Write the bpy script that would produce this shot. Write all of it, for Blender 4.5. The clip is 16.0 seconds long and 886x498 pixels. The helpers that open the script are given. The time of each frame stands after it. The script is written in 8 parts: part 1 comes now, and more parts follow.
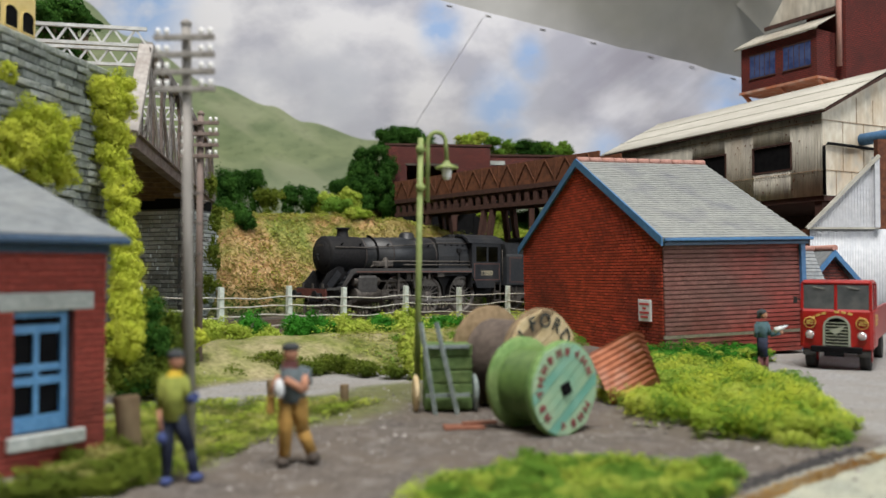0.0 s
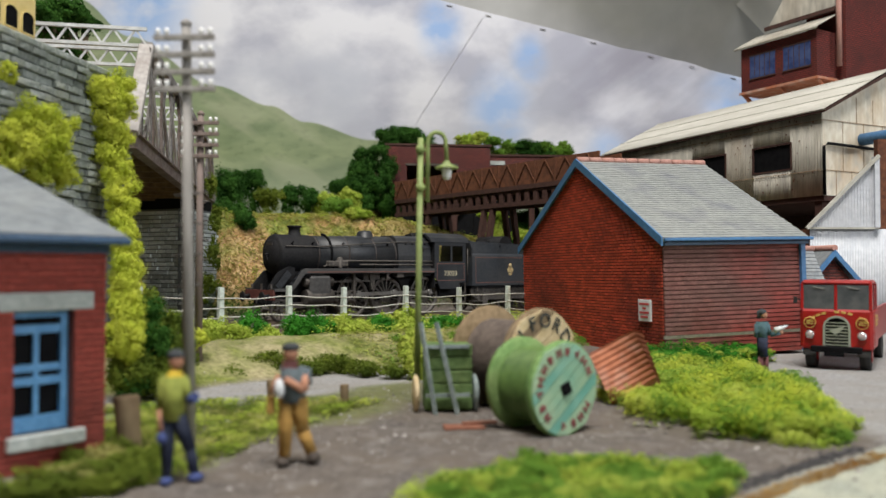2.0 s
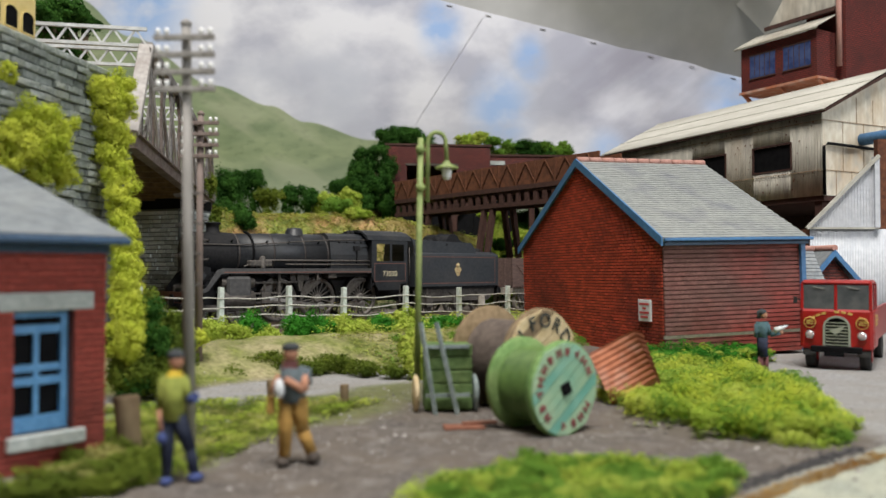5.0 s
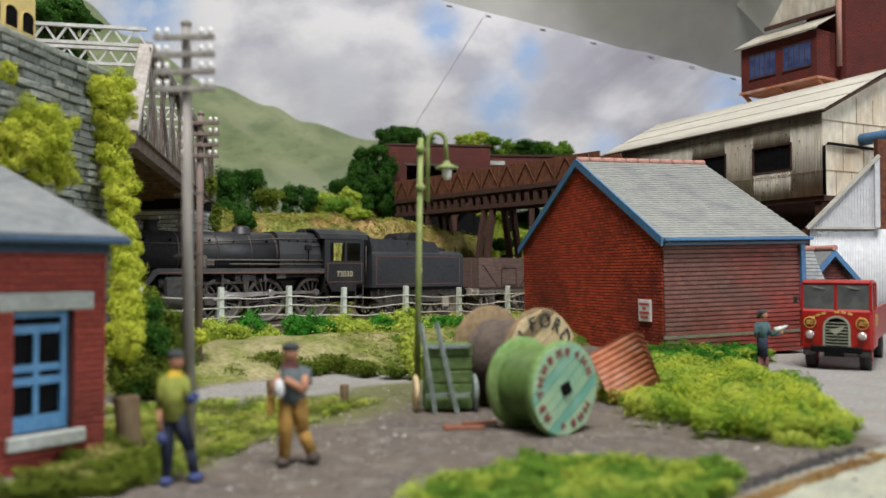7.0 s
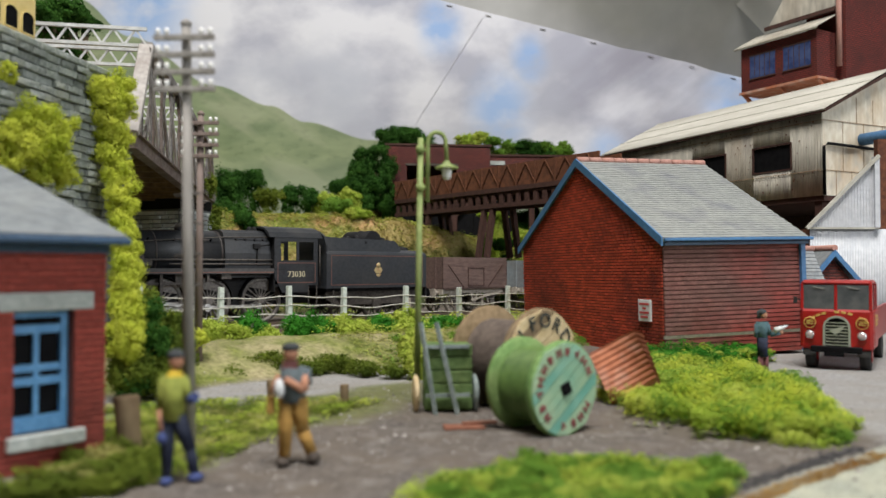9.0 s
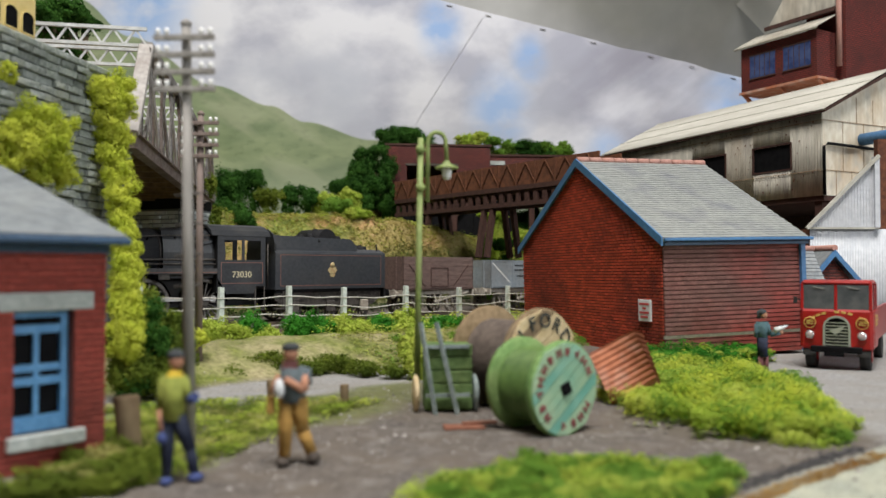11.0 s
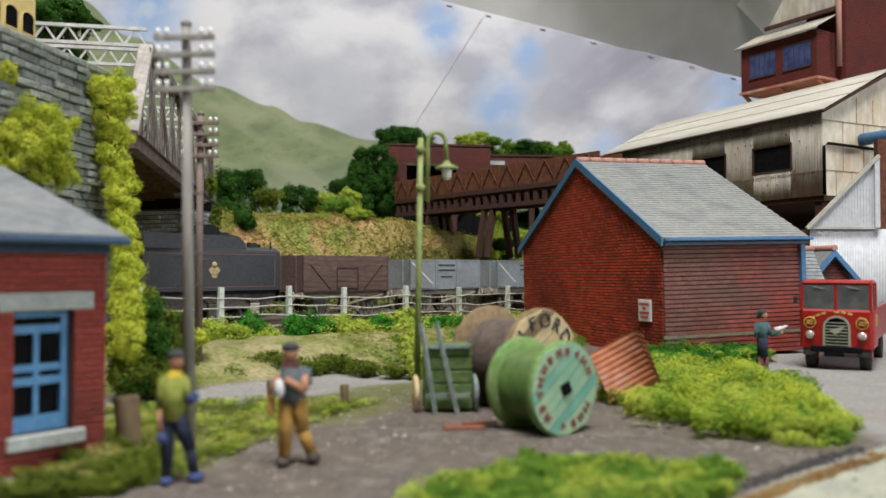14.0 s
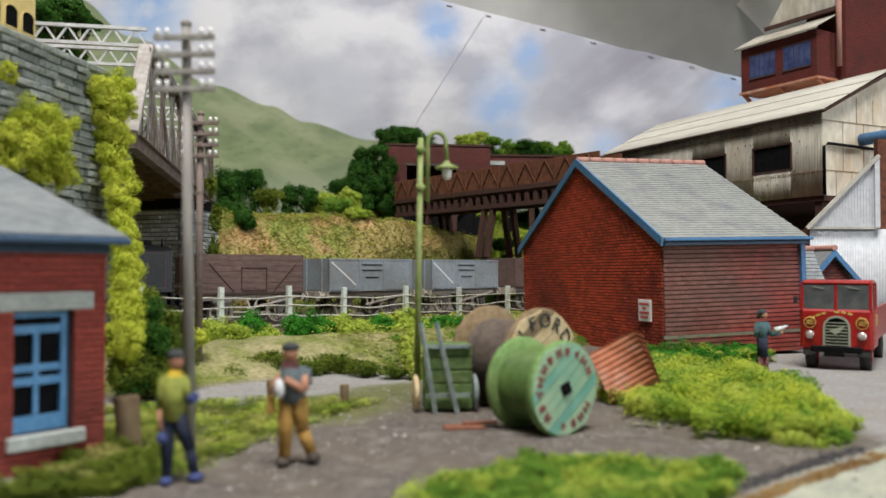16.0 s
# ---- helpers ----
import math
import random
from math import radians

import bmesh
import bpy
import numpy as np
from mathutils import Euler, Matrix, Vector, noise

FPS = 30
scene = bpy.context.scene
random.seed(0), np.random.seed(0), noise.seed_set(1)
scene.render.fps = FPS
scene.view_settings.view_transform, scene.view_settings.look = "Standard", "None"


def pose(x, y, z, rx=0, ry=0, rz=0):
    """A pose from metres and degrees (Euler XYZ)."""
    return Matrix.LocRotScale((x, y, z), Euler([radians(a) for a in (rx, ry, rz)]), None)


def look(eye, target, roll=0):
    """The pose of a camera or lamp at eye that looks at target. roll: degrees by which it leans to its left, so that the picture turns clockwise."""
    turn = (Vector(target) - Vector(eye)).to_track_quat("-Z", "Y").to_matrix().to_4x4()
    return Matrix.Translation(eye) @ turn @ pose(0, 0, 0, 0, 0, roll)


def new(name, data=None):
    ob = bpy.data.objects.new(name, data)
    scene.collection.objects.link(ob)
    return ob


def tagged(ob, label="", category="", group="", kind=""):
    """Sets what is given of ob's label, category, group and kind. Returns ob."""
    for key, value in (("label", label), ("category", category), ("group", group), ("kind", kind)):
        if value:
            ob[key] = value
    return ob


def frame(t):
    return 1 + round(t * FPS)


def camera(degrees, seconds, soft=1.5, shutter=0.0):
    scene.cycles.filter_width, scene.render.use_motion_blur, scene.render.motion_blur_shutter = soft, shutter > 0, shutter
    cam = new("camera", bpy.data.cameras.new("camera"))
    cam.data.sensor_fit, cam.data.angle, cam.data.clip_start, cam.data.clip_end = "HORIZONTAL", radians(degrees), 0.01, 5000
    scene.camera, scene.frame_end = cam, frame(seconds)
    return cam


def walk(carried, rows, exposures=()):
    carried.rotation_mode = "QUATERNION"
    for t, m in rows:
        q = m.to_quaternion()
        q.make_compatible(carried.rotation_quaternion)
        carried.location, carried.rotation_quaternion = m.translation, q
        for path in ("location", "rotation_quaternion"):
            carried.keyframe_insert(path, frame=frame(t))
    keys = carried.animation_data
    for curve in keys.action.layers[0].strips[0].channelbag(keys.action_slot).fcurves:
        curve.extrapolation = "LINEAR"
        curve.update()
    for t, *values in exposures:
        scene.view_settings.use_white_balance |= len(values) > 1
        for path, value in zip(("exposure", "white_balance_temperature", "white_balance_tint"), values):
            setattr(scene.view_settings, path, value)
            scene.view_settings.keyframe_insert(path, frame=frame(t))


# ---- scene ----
# A model railway at 1:76; sizes below are in prototype metres, placed and shaped to fit the camera's view; K brings
# them to the model.
K = 1 / 76.2
EYE = 2.85

cam = camera(58.3, 16.0)
cam.data.dof.use_dof, cam.data.dof.focus_distance, cam.data.dof.aperture_fstop = True, 33 * K, 20
walk(cam, [(0, pose(0, 0, EYE * K, 91.386)), (16, pose(0, 0, EYE * K, 91.386))])

# ---- light: added area lamps stand in for the room's unseen light ----
world = bpy.data.worlds.new("room_light")
scene.world = world
world.use_nodes = True
world.node_tree.nodes["Background"].inputs[0].default_value = (0.75, 0.85, 1, 1)
world.node_tree.nodes["Background"].inputs[1].default_value = 0.012


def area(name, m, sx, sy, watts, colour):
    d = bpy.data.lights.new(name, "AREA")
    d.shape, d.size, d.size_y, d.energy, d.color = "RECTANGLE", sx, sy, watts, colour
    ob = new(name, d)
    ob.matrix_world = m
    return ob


# Added stand-ins for the room's light: one overhead, one from the right.
area("overhead_stand_in", look((0.0, -0.24, 1.4), (0.05, 0.55, 0)), 0.7, 0.5, 33.5, (1, 0.965, 0.91))
area("side_stand_in", look((2.27, -1.0, 1.0), (0.1, 0.5, 0.1)), 0.95, 0.95, 30, (0.91, 0.955, 1))
scene.view_settings.exposure = -0.07


# ---- materials ----
def nodes_of(name):
    m = bpy.data.materials.new(name)
    m.use_nodes = True
    return m, m.node_tree.nodes, m.node_tree.links, m.node_tree.nodes["Principled BSDF"]


def mixed(nt, links, fac, a, b, how="MIX"):
    n = nt.new("ShaderNodeMix")
    n.data_type, n.blend_type = "RGBA", how
    for sock, v in ((n.inputs[0], fac), (n.inputs[6], a), (n.inputs[7], b)):
        if isinstance(v, bpy.types.NodeSocket):
            links.new(v, sock)
        elif isinstance(v, (int, float)):
            sock.default_value = v
        else:
            sock.default_value = (*v, 1)
    return n.outputs[2]


def noise_of(nt, links, scale, detail=4, stretch=(1, 1, 1), lo=0.35, hi=0.65, fixed=False):
    """Noise at so many grains to the prototype metre, spread to 0..1; fixed: runs on from piece to piece."""
    co = nt.new("ShaderNodeNewGeometry" if fixed else "ShaderNodeTexCoord")
    mp = nt.new("ShaderNodeMapping")
    mp.inputs["Scale"].default_value = [v * scale / K for v in stretch]
    tx = nt.new("ShaderNodeTexNoise")
    tx.inputs["Scale"].default_value, tx.inputs["Detail"].default_value = 1, detail
    rg = nt.new("ShaderNodeMapRange")
    rg.inputs[1].default_value, rg.inputs[2].default_value = lo, hi
    links.new(co.outputs["Position" if fixed else "Object"], mp.inputs[0])
    links.new(mp.outputs[0], tx.inputs["Vector"])
    links.new(tx.outputs[0], rg.inputs[0])
    return rg.outputs[0]


def paint(name, a, b, stain=None, fine=14, coarse=1.2, rough=0.8, metal=0.0, bump=0.25, pieces="", vary=0.35,
          stretch=(1, 1, 1), stain_amount=0.6, fixed=False, edge=(0.45, 0.75), stain2=None):
    """A worn surface: two tones in fine grain, stains at a coarse scale, relief; pieces: object or island differ in tone."""
    m, nt, links, bsdf = nodes_of(name)
    fine_n = noise_of(nt, links, fine, 5, stretch, fixed=fixed)
    col = mixed(nt, links, fine_n, a, b)
    if stain:
        patch = noise_of(nt, links, coarse, 6, stretch, *edge, fixed=fixed)
        k = nt.new("ShaderNodeMath")
        k.operation = "MULTIPLY"
        k.inputs[1].default_value = stain_amount
        links.new(patch, k.inputs[0])
        col = mixed(nt, links, k.outputs[0], col, stain)
    if stain2:
        col = mixed(nt, links, noise_of(nt, links, coarse * 2.3, 7, stretch, 0.52, 0.74, fixed=fixed), col, stain2)
    if pieces:
        if pieces == "object":
            src = nt.new("ShaderNodeObjectInfo").outputs["Random"]
        else:
            src = nt.new("ShaderNodeNewGeometry").outputs["Random Per Island"]
        rg = nt.new("ShaderNodeMapRange")
        rg.inputs[3].default_value, rg.inputs[4].default_value = 1 - vary, 1 + vary
        links.new(src, rg.inputs[0])
        hsv = nt.new("ShaderNodeHueSaturation")
        links.new(rg.outputs[0], hsv.inputs["Value"])
        links.new(col, hsv.inputs["Color"])
        col = hsv.outputs[0]
    links.new(col, bsdf.inputs["Base Color"])
    bsdf.inputs["Roughness"].default_value, bsdf.inputs["Metallic"].default_value = rough, metal
    if bump:
        bp = nt.new("ShaderNodeBump")
        bp.inputs["Strength"].default_value, bp.inputs["Distance"].default_value = bump, 0.03 * K
        links.new(fine_n, bp.inputs["Height"])
        links.new(bp.outputs[0], bsdf.inputs["Normal"])
    return m


BRICK = paint("brick_red", (0.42, 0.05, 0.022), (0.55, 0.08, 0.034), (0.11, 0.018, 0.013), 22, 0.22, 0.8, pieces="island", vary=0.3, fixed=True, edge=(0.46, 0.68), stain_amount=0.8, stain2=(0.2, 0.03, 0.02))
BRICK_PIECE = paint("brick_red_piece", (0.42, 0.05, 0.022), (0.55, 0.08, 0.034), (0.11, 0.018, 0.013), 22, 0.22, 0.8, pieces="object", vary=0.3, fixed=True, edge=(0.46, 0.68), stain_amount=0.8, stain2=(0.2, 0.03, 0.02))
BRICK_PALE = paint("brick_weathered", (0.165, 0.076, 0.066), (0.245, 0.118, 0.10), (0.36, 0.055, 0.042), 18, 0.2, 0.85, pieces="island", vary=0.16, fixed=True, edge=(0.42, 0.60), stretch=(1, 1, 1.6), stain_amount=0.8, stain2=(0.15, 0.085, 0.07))
BRICK_PALE_PIECE = paint("brick_weathered_piece", (0.165, 0.076, 0.066), (0.245, 0.118, 0.10), (0.36, 0.055, 0.042), 18, 0.2, 0.85, pieces="object", vary=0.16, fixed=True, edge=(0.42, 0.60), stretch=(1, 1, 1.6), stain_amount=0.8, stain2=(0.15, 0.085, 0.07))
BRICK_COTTAGE = paint("brick_cottage", (0.27, 0.042, 0.03), (0.36, 0.07, 0.05), (0.17, 0.038, 0.03), 16, 0.5, 0.85, pieces="object", vary=0.14, fixed=True, edge=(0.42, 0.7), stain_amount=0.8)
MORTAR_COTTAGE = paint("mortar_cottage", (0.13, 0.04, 0.032), (0.19, 0.06, 0.05), None, 20, 1, 0.95)
MORTAR = paint("mortar_dark", (0.07, 0.021, 0.017), (0.115, 0.036, 0.028), None, 20, 1, 0.95)
MORTAR_PALE = paint("mortar_pale", (0.085, 0.035, 0.03), (0.13, 0.055, 0.046), None, 20, 1, 0.95)
STONE = paint("stone_grey", (0.21, 0.235, 0.225), (0.34, 0.365, 0.35), (0.16, 0.19, 0.15), 9, 0.6, 0.9, bump=0.7, pieces="object", vary=0.3, fixed=True, stain2=(0.30, 0.31, 0.25))
# Lighter copy of STONE, lifted for the light missing under the bridge.
STONE_PIER = paint("stone_lifted", (0.42, 0.46, 0.46), (0.60, 0.63, 0.62), (0.32, 0.36, 0.33), 9, 0.6, 0.9, bump=0.7, pieces="object", vary=0.3, fixed=True)
STONE_BED = paint("stone_joint", (0.08, 0.09, 0.09), (0.14, 0.15, 0.14), None, 9, 1, 0.95)
STONE_TRIM = paint("stone_lintel", (0.42, 0.46, 0.45), (0.55, 0.58, 0.56), (0.3, 0.33, 0.31), 12, 0.8, 0.9)
SLATE = paint("slate_roof", (0.235, 0.248, 0.242), (0.295, 0.308, 0.298), (0.35, 0.355, 0.335), 5, 0.4, 0.75, pieces="island", vary=0.045, fixed=True, stain2=(0.20, 0.21, 0.225), bump=0.12)
SLATE_PIECE = paint("slate_roof_piece", (0.235, 0.248, 0.242), (0.295, 0.308, 0.298), (0.35, 0.355, 0.335), 5, 0.4, 0.75, pieces="object", vary=0.045, fixed=True, stain2=(0.20, 0.21, 0.225), bump=0.12)
SLATE_COTTAGE = paint("slate_cottage", (0.185, 0.205, 0.225), (0.26, 0.28, 0.295), (0.32, 0.335, 0.335), 7, 0.8, 0.6, pieces="island", vary=0.1)
PLINTH = paint("plinth_stone", (0.20, 0.185, 0.14), (0.30, 0.27, 0.21), (0.16, 0.17, 0.09), 10, 0.8, 0.9)
RIDGE_TILE = paint("ridge_terracotta", (0.42, 0.2, 0.16), (0.52, 0.29, 0.24), (0.3, 0.2, 0.18), 10, 1, 0.8)
BLUE = paint("blue_paint", (0.055, 0.17, 0.36), (0.08, 0.22, 0.44), (0.05, 0.12, 0.24), 9, 1.2, 0.5, bump=0.1)
DARK_BLUE = paint("blue_gutter", (0.025, 0.06, 0.12), (0.04, 0.09, 0.17), None, 9, 1.2, 0.5, bump=0.1)
SASH_BLUE = paint("sash_blue", (0.10, 0.30, 0.58), (0.15, 0.38, 0.68), (0.09, 0.24, 0.45), 9, 1.2, 0.5, bump=0.1)
CORR = paint("corrugated_grey", (0.40, 0.38, 0.33), (0.58, 0.55, 0.48), (0.30, 0.23, 0.16), 3, 0.5, 0.8, stretch=(1, 1, 0.3), stain2=(0.24, 0.22, 0.20))
# Cream copy of CORR; the stronger light on the gable is in its tone.
CORR_PALE = paint("corrugated_cream_lit", (0.66, 0.60, 0.48), (0.78, 0.73, 0.62), (0.50, 0.34, 0.19), 3, 0.6, 0.8, stretch=(1, 1, 0.6), stain_amount=0.7, stain2=(0.5, 0.46, 0.39))
CORR_ROOF = paint("corrugated_roof", (0.40, 0.39, 0.34), (0.55, 0.54, 0.48), (0.28, 0.26, 0.21), 3, 0.5, 0.7)
CORR_WHITE = paint("corrugated_white", (0.49, 0.515, 0.56), (0.59, 0.61, 0.65), (0.6, 0.58, 0.56), 4, 0.4, 0.6, stain_amount=0.35)
CORR_RUST = paint("corrugated_rust", (0.36, 0.12, 0.06), (0.46, 0.17, 0.09), (0.5, 0.36, 0.30), 5, 1.6, 0.85, stain_amount=0.8)
RUST_TROUGH = paint("rust_trough", (0.10, 0.036, 0.017), (0.17, 0.062, 0.027), (0.08, 0.032, 0.018), 5, 0.7, 0.9)
LAP = paint("rusty_lap", (0.30, 0.21, 0.13), (0.42, 0.31, 0.2), (0.2, 0.12, 0.07), 5, 1, 0.9)
ROOF_PALE = paint("roof_pale_sheet", (0.55, 0.53, 0.47), (0.66, 0.64, 0.58), (0.44, 0.42, 0.37), 3, 0.4, 0.75, stretch=(0.25, 1, 1))
GIRDER_PALE = paint("girder_pale", (0.34, 0.315, 0.30), (0.47, 0.44, 0.42), (0.20, 0.16, 0.14), 5, 1.1, 0.75)
GIRDER_RUST = paint("girder_rust", (0.15, 0.115, 0.10), (0.26, 0.21, 0.19), (0.12, 0.06, 0.04), 5, 1.1, 0.8)
# Paler than ENGINE: light caught on the running plate edge, put into colour.
ENGINE_PALE = paint("engine_pale_edge", (0.055, 0.054, 0.055), (0.085, 0.083, 0.083), (0.035, 0.034, 0.034), 7, 0.9, 0.6, bump=0.05)
RUST = paint("rust_brown", (0.085, 0.028, 0.014), (0.16, 0.055, 0.024), (0.05, 0.025, 0.017), 6, 0.9, 0.9)
TIMBER_DARK = paint("timber_dark", (0.045, 0.02, 0.015), (0.075, 0.032, 0.024), None, 6, 1, 0.9)
BLACK = paint("void_black", (0.004, 0.004, 0.005), (0.008, 0.008, 0.009), None, 4, 1, 0.7, bump=0)
POLE = paint("pole_timber", (0.24, 0.225, 0.21), (0.38, 0.36, 0.34), (0.17, 0.145, 0.13), 8, 1.5, 0.9, stretch=(1, 1, 0.12))
POLE_BROWN = paint("pole_brown", (0.17, 0.13, 0.115), (0.27, 0.21, 0.19), (0.13, 0.085, 0.07), 8, 1.5, 0.9, stretch=(1, 1, 0.12))
PORCELAIN = paint("insulator_white", (0.8, 0.8, 0.8), (0.86, 0.86, 0.85), None, 8, 1, 0.3, bump=0)
STEEL_GREY = paint("girder_grey", (0.20, 0.185, 0.18), (0.36, 0.335, 0.325), (0.08, 0.055, 0.045), 6, 1.4, 0.75, stain_amount=0.85)
LATTICE = paint("lattice_pale", (0.52, 0.54, 0.55), (0.68, 0.69, 0.69), (0.35, 0.33, 0.31), 6, 1.2, 0.7)
SOFFIT = paint("soffit_rust", (0.16, 0.10, 0.045), (0.25, 0.16, 0.07), (0.1, 0.07, 0.04), 4, 0.7, 0.9)
ENGINE = paint("engine_black", (0.014, 0.016, 0.020), (0.026, 0.029, 0.035), (0.06, 0.059, 0.058), 9, 0.8, 0.47, bump=0.06, stain_amount=0.6)
TENDER_BLACK = paint("tender_black", (0.026, 0.030, 0.037), (0.042, 0.047, 0.055), (0.075, 0.072, 0.07), 7, 0.7, 0.45, bump=0.05, stain_amount=0.5)
SMOKEBOX = paint("smokebox_black", (0.010, 0.010, 0.012), (0.018, 0.018, 0.02), (0.03, 0.028, 0.026), 9, 0.8, 0.75, bump=0.1)
GRIME = paint("running_gear", (0.065, 0.058, 0.054), (0.14, 0.125, 0.112), (0.035, 0.03, 0.027), 10, 1.4, 0.7, metal=0.2)
WHEEL = paint("wheel_grime", (0.15, 0.135, 0.125), (0.28, 0.255, 0.23), (0.045, 0.04, 0.035), 10, 1.4, 0.6, metal=0.3)
ROD = paint("bright_rod", (0.42, 0.42, 0.42), (0.58, 0.57, 0.55), (0.2, 0.17, 0.14), 8, 1.2, 0.35, metal=0.9)
LINING = paint("lining_red", (0.16, 0.075, 0.06), (0.22, 0.11, 0.09), None, 9, 1, 0.6, bump=0)
LINING_DULL = paint("lining_dull", (0.035, 0.029, 0.028), (0.055, 0.046, 0.043), None, 9, 1, 0.5, bump=0)
CREAM = paint("cream_figures", (0.62, 0.55, 0.36), (0.72, 0.66, 0.46), None, 9, 1, 0.6, bump=0)
CREST = paint("crest_gold", (0.42, 0.33, 0.15), (0.54, 0.44, 0.24), (0.4, 0.12, 0.06), 14, 6, 0.5, bump=0)
BEAM_RED = paint("beam_red", (0.10, 0.03, 0.025), (0.15, 0.05, 0.04), None, 9, 1, 0.7)
WAGON_BROWN = paint("wagon_bauxite", (0.125, 0.078, 0.068), (0.18, 0.115, 0.098), (0.10, 0.07, 0.063), 8, 0.9, 0.8, stretch=(0.3, 1, 1))
WAGON_GREY = paint("wagon_grey", (0.31, 0.36, 0.405), (0.38, 0.43, 0.475), (0.25, 0.225, 0.195), 5, 0.6, 0.42, metal=0.3, bump=0.1, stain_amount=0.6)
UNDERFRAME = paint("underframe_dusty", (0.34, 0.30, 0.25), (0.52, 0.47, 0.40), (0.18, 0.15, 0.12), 7, 1.2, 0.85)
WHITE = paint("white_mark", (0.7, 0.71, 0.7), (0.8, 0.8, 0.78), None, 9, 1, 0.7, bump=0)
POST = paint("fence_concrete", (0.52, 0.58, 0.54), (0.68, 0.73, 0.69), (0.4, 0.44, 0.38), 11, 2, 0.85)
WIRE = paint("fence_wire", (0.46, 0.44, 0.40), (0.6, 0.58, 0.53), None, 8, 1, 0.7, bump=0)
LAMP_GREEN = paint("lamp_green", (0.19, 0.26, 0.075), (0.27, 0.34, 0.11), (0.33, 0.34, 0.17), 8, 1.2, 0.6)
GREEN_WOOD = paint("drum_green", (0.13, 0.25, 0.07), (0.20, 0.34, 0.11), (0.30, 0.38, 0.15), 7, 1.2, 0.75)
GREEN_MOSS = paint("moss_green", (0.085, 0.15, 0.045), (0.15, 0.24, 0.08), (0.22, 0.27, 0.10), 6, 1.5, 0.85)
GREEN_PALE = paint("drum_face_green", (0.30, 0.47, 0.30), (0.42, 0.56, 0.36), (0.12, 0.36, 0.27), 1.5, 1.1, 0.75, stretch=(1, 1, 1), stain_amount=0.9)
CABLE_GREEN = paint("cable_green", (0.07, 0.14, 0.03), (0.12, 0.21, 0.05), None, 5, 1, 0.6)
DRUM_WOOD = paint("drum_wood", (0.60, 0.46, 0.25), (0.74, 0.60, 0.38), (0.45, 0.34, 0.19), 6, 1.2, 0.85)
DRUM_BROWN = paint("drum_brown", (0.20, 0.14, 0.075), (0.30, 0.215, 0.125), (0.12, 0.09, 0.06), 6, 1.2, 0.9)
SCRAP = paint("scrap_rust", (0.20, 0.075, 0.045), (0.29, 0.12, 0.075), (0.13, 0.06, 0.04), 6, 1.5, 0.9)
DRUM_CORE = paint("drum_core", (0.10, 0.078, 0.066), (0.16, 0.125, 0.105), (0.08, 0.06, 0.05), 6, 1.2, 0.9)
LETTER_DARK = paint("stencil_black", (0.03, 0.035, 0.035), (0.05, 0.055, 0.05), None, 8, 1, 0.9, bump=0)
LETTER_RED = paint("stencil_red", (0.20, 0.055, 0.06), (0.28, 0.085, 0.08), None, 8, 1, 0.9, bump=0)
BLACK.node_tree.nodes["Principled BSDF"].inputs["Specular IOR Level"].default_value = 0.1
SMOKEBOX.node_tree.nodes["Principled BSDF"].inputs["Specular IOR Level"].default_value = 0.25
TRUCK_RED = paint("lorry_red", (0.32, 0.010, 0.010), (0.38, 0.016, 0.014), (0.18, 0.012, 0.011), 5, 0.9, 0.32, bump=0.03)
CHROME = paint("chrome", (0.62, 0.62, 0.62), (0.72, 0.72, 0.72), None, 8, 1, 0.25, metal=0.7, bump=0)
TYRE = paint("tyre_black", (0.014, 0.014, 0.015), (0.026, 0.025, 0.024), (0.06, 0.055, 0.05), 8, 1.5, 0.85)
GOLD = paint("gold_lettering", (0.55, 0.36, 0.08), (0.65, 0.45, 0.13), None, 8, 1, 0.5, bump=0)
GLASS_DARK = paint("dull_glass", (0.07, 0.078, 0.085), (0.12, 0.125, 0.13), None, 3, 1, 0.12, bump=0)
GLASS_BLUE = paint("blue_glazing", (0.028, 0.045, 0.13), (0.05, 0.075, 0.19), (0.09, 0.12, 0.24), 3, 1.2, 0.25, bump=0)
LENS = paint("lamp_lens", (0.42, 0.34, 0.33), (0.55, 0.45, 0.43), None, 8, 1, 0.15, bump=0)
BUS_CREAM = paint("bus_cream", (0.72, 0.56, 0.22), (0.8, 0.64, 0.29), None, 4, 1, 0.35, bump=0)
STUMP = paint("stump_wood", (0.15, 0.10, 0.055), (0.26, 0.19, 0.11), (0.10, 0.07, 0.045), 8, 1.5, 0.9, stretch=(1, 1, 0.2))
SLEEPER = paint("sleeper_brown", (0.055, 0.045, 0.037), (0.10, 0.085, 0.07), None, 8, 1, 0.95)
RAIL = paint("rail_steel", (0.17, 0.12, 0.09), (0.24, 0.18, 0.14), None, 8, 1, 0.5, metal=0.4)
TIN_GREY = paint("trolley_grey", (0.20, 0.25, 0.25), (0.29, 0.34, 0.33), None, 8, 1.5, 0.7)
SIGN_WHITE = paint("sign_white", (0.74, 0.76, 0.80), (0.82, 0.83, 0.86), None, 8, 1, 0.5, bump=0)
SIGN_RED = paint("sign_red", (0.50, 0.05, 0.06), (0.58, 0.09, 0.09), None, 8, 1, 0.6, bump=0)
# Mid grey, so that the unseen room bounces less light.
CEILING = paint("room_grey", (0.25, 0.25, 0.24), (0.30, 0.30, 0.29), None, 0.05, 1, 0.9, bump=0)
CLOTH = paint("dust_sheet", (0.42, 0.42, 0.41), (0.49, 0.49, 0.48), (0.34, 0.34, 0.335), 0.25, 0.06, 0.95, bump=0)


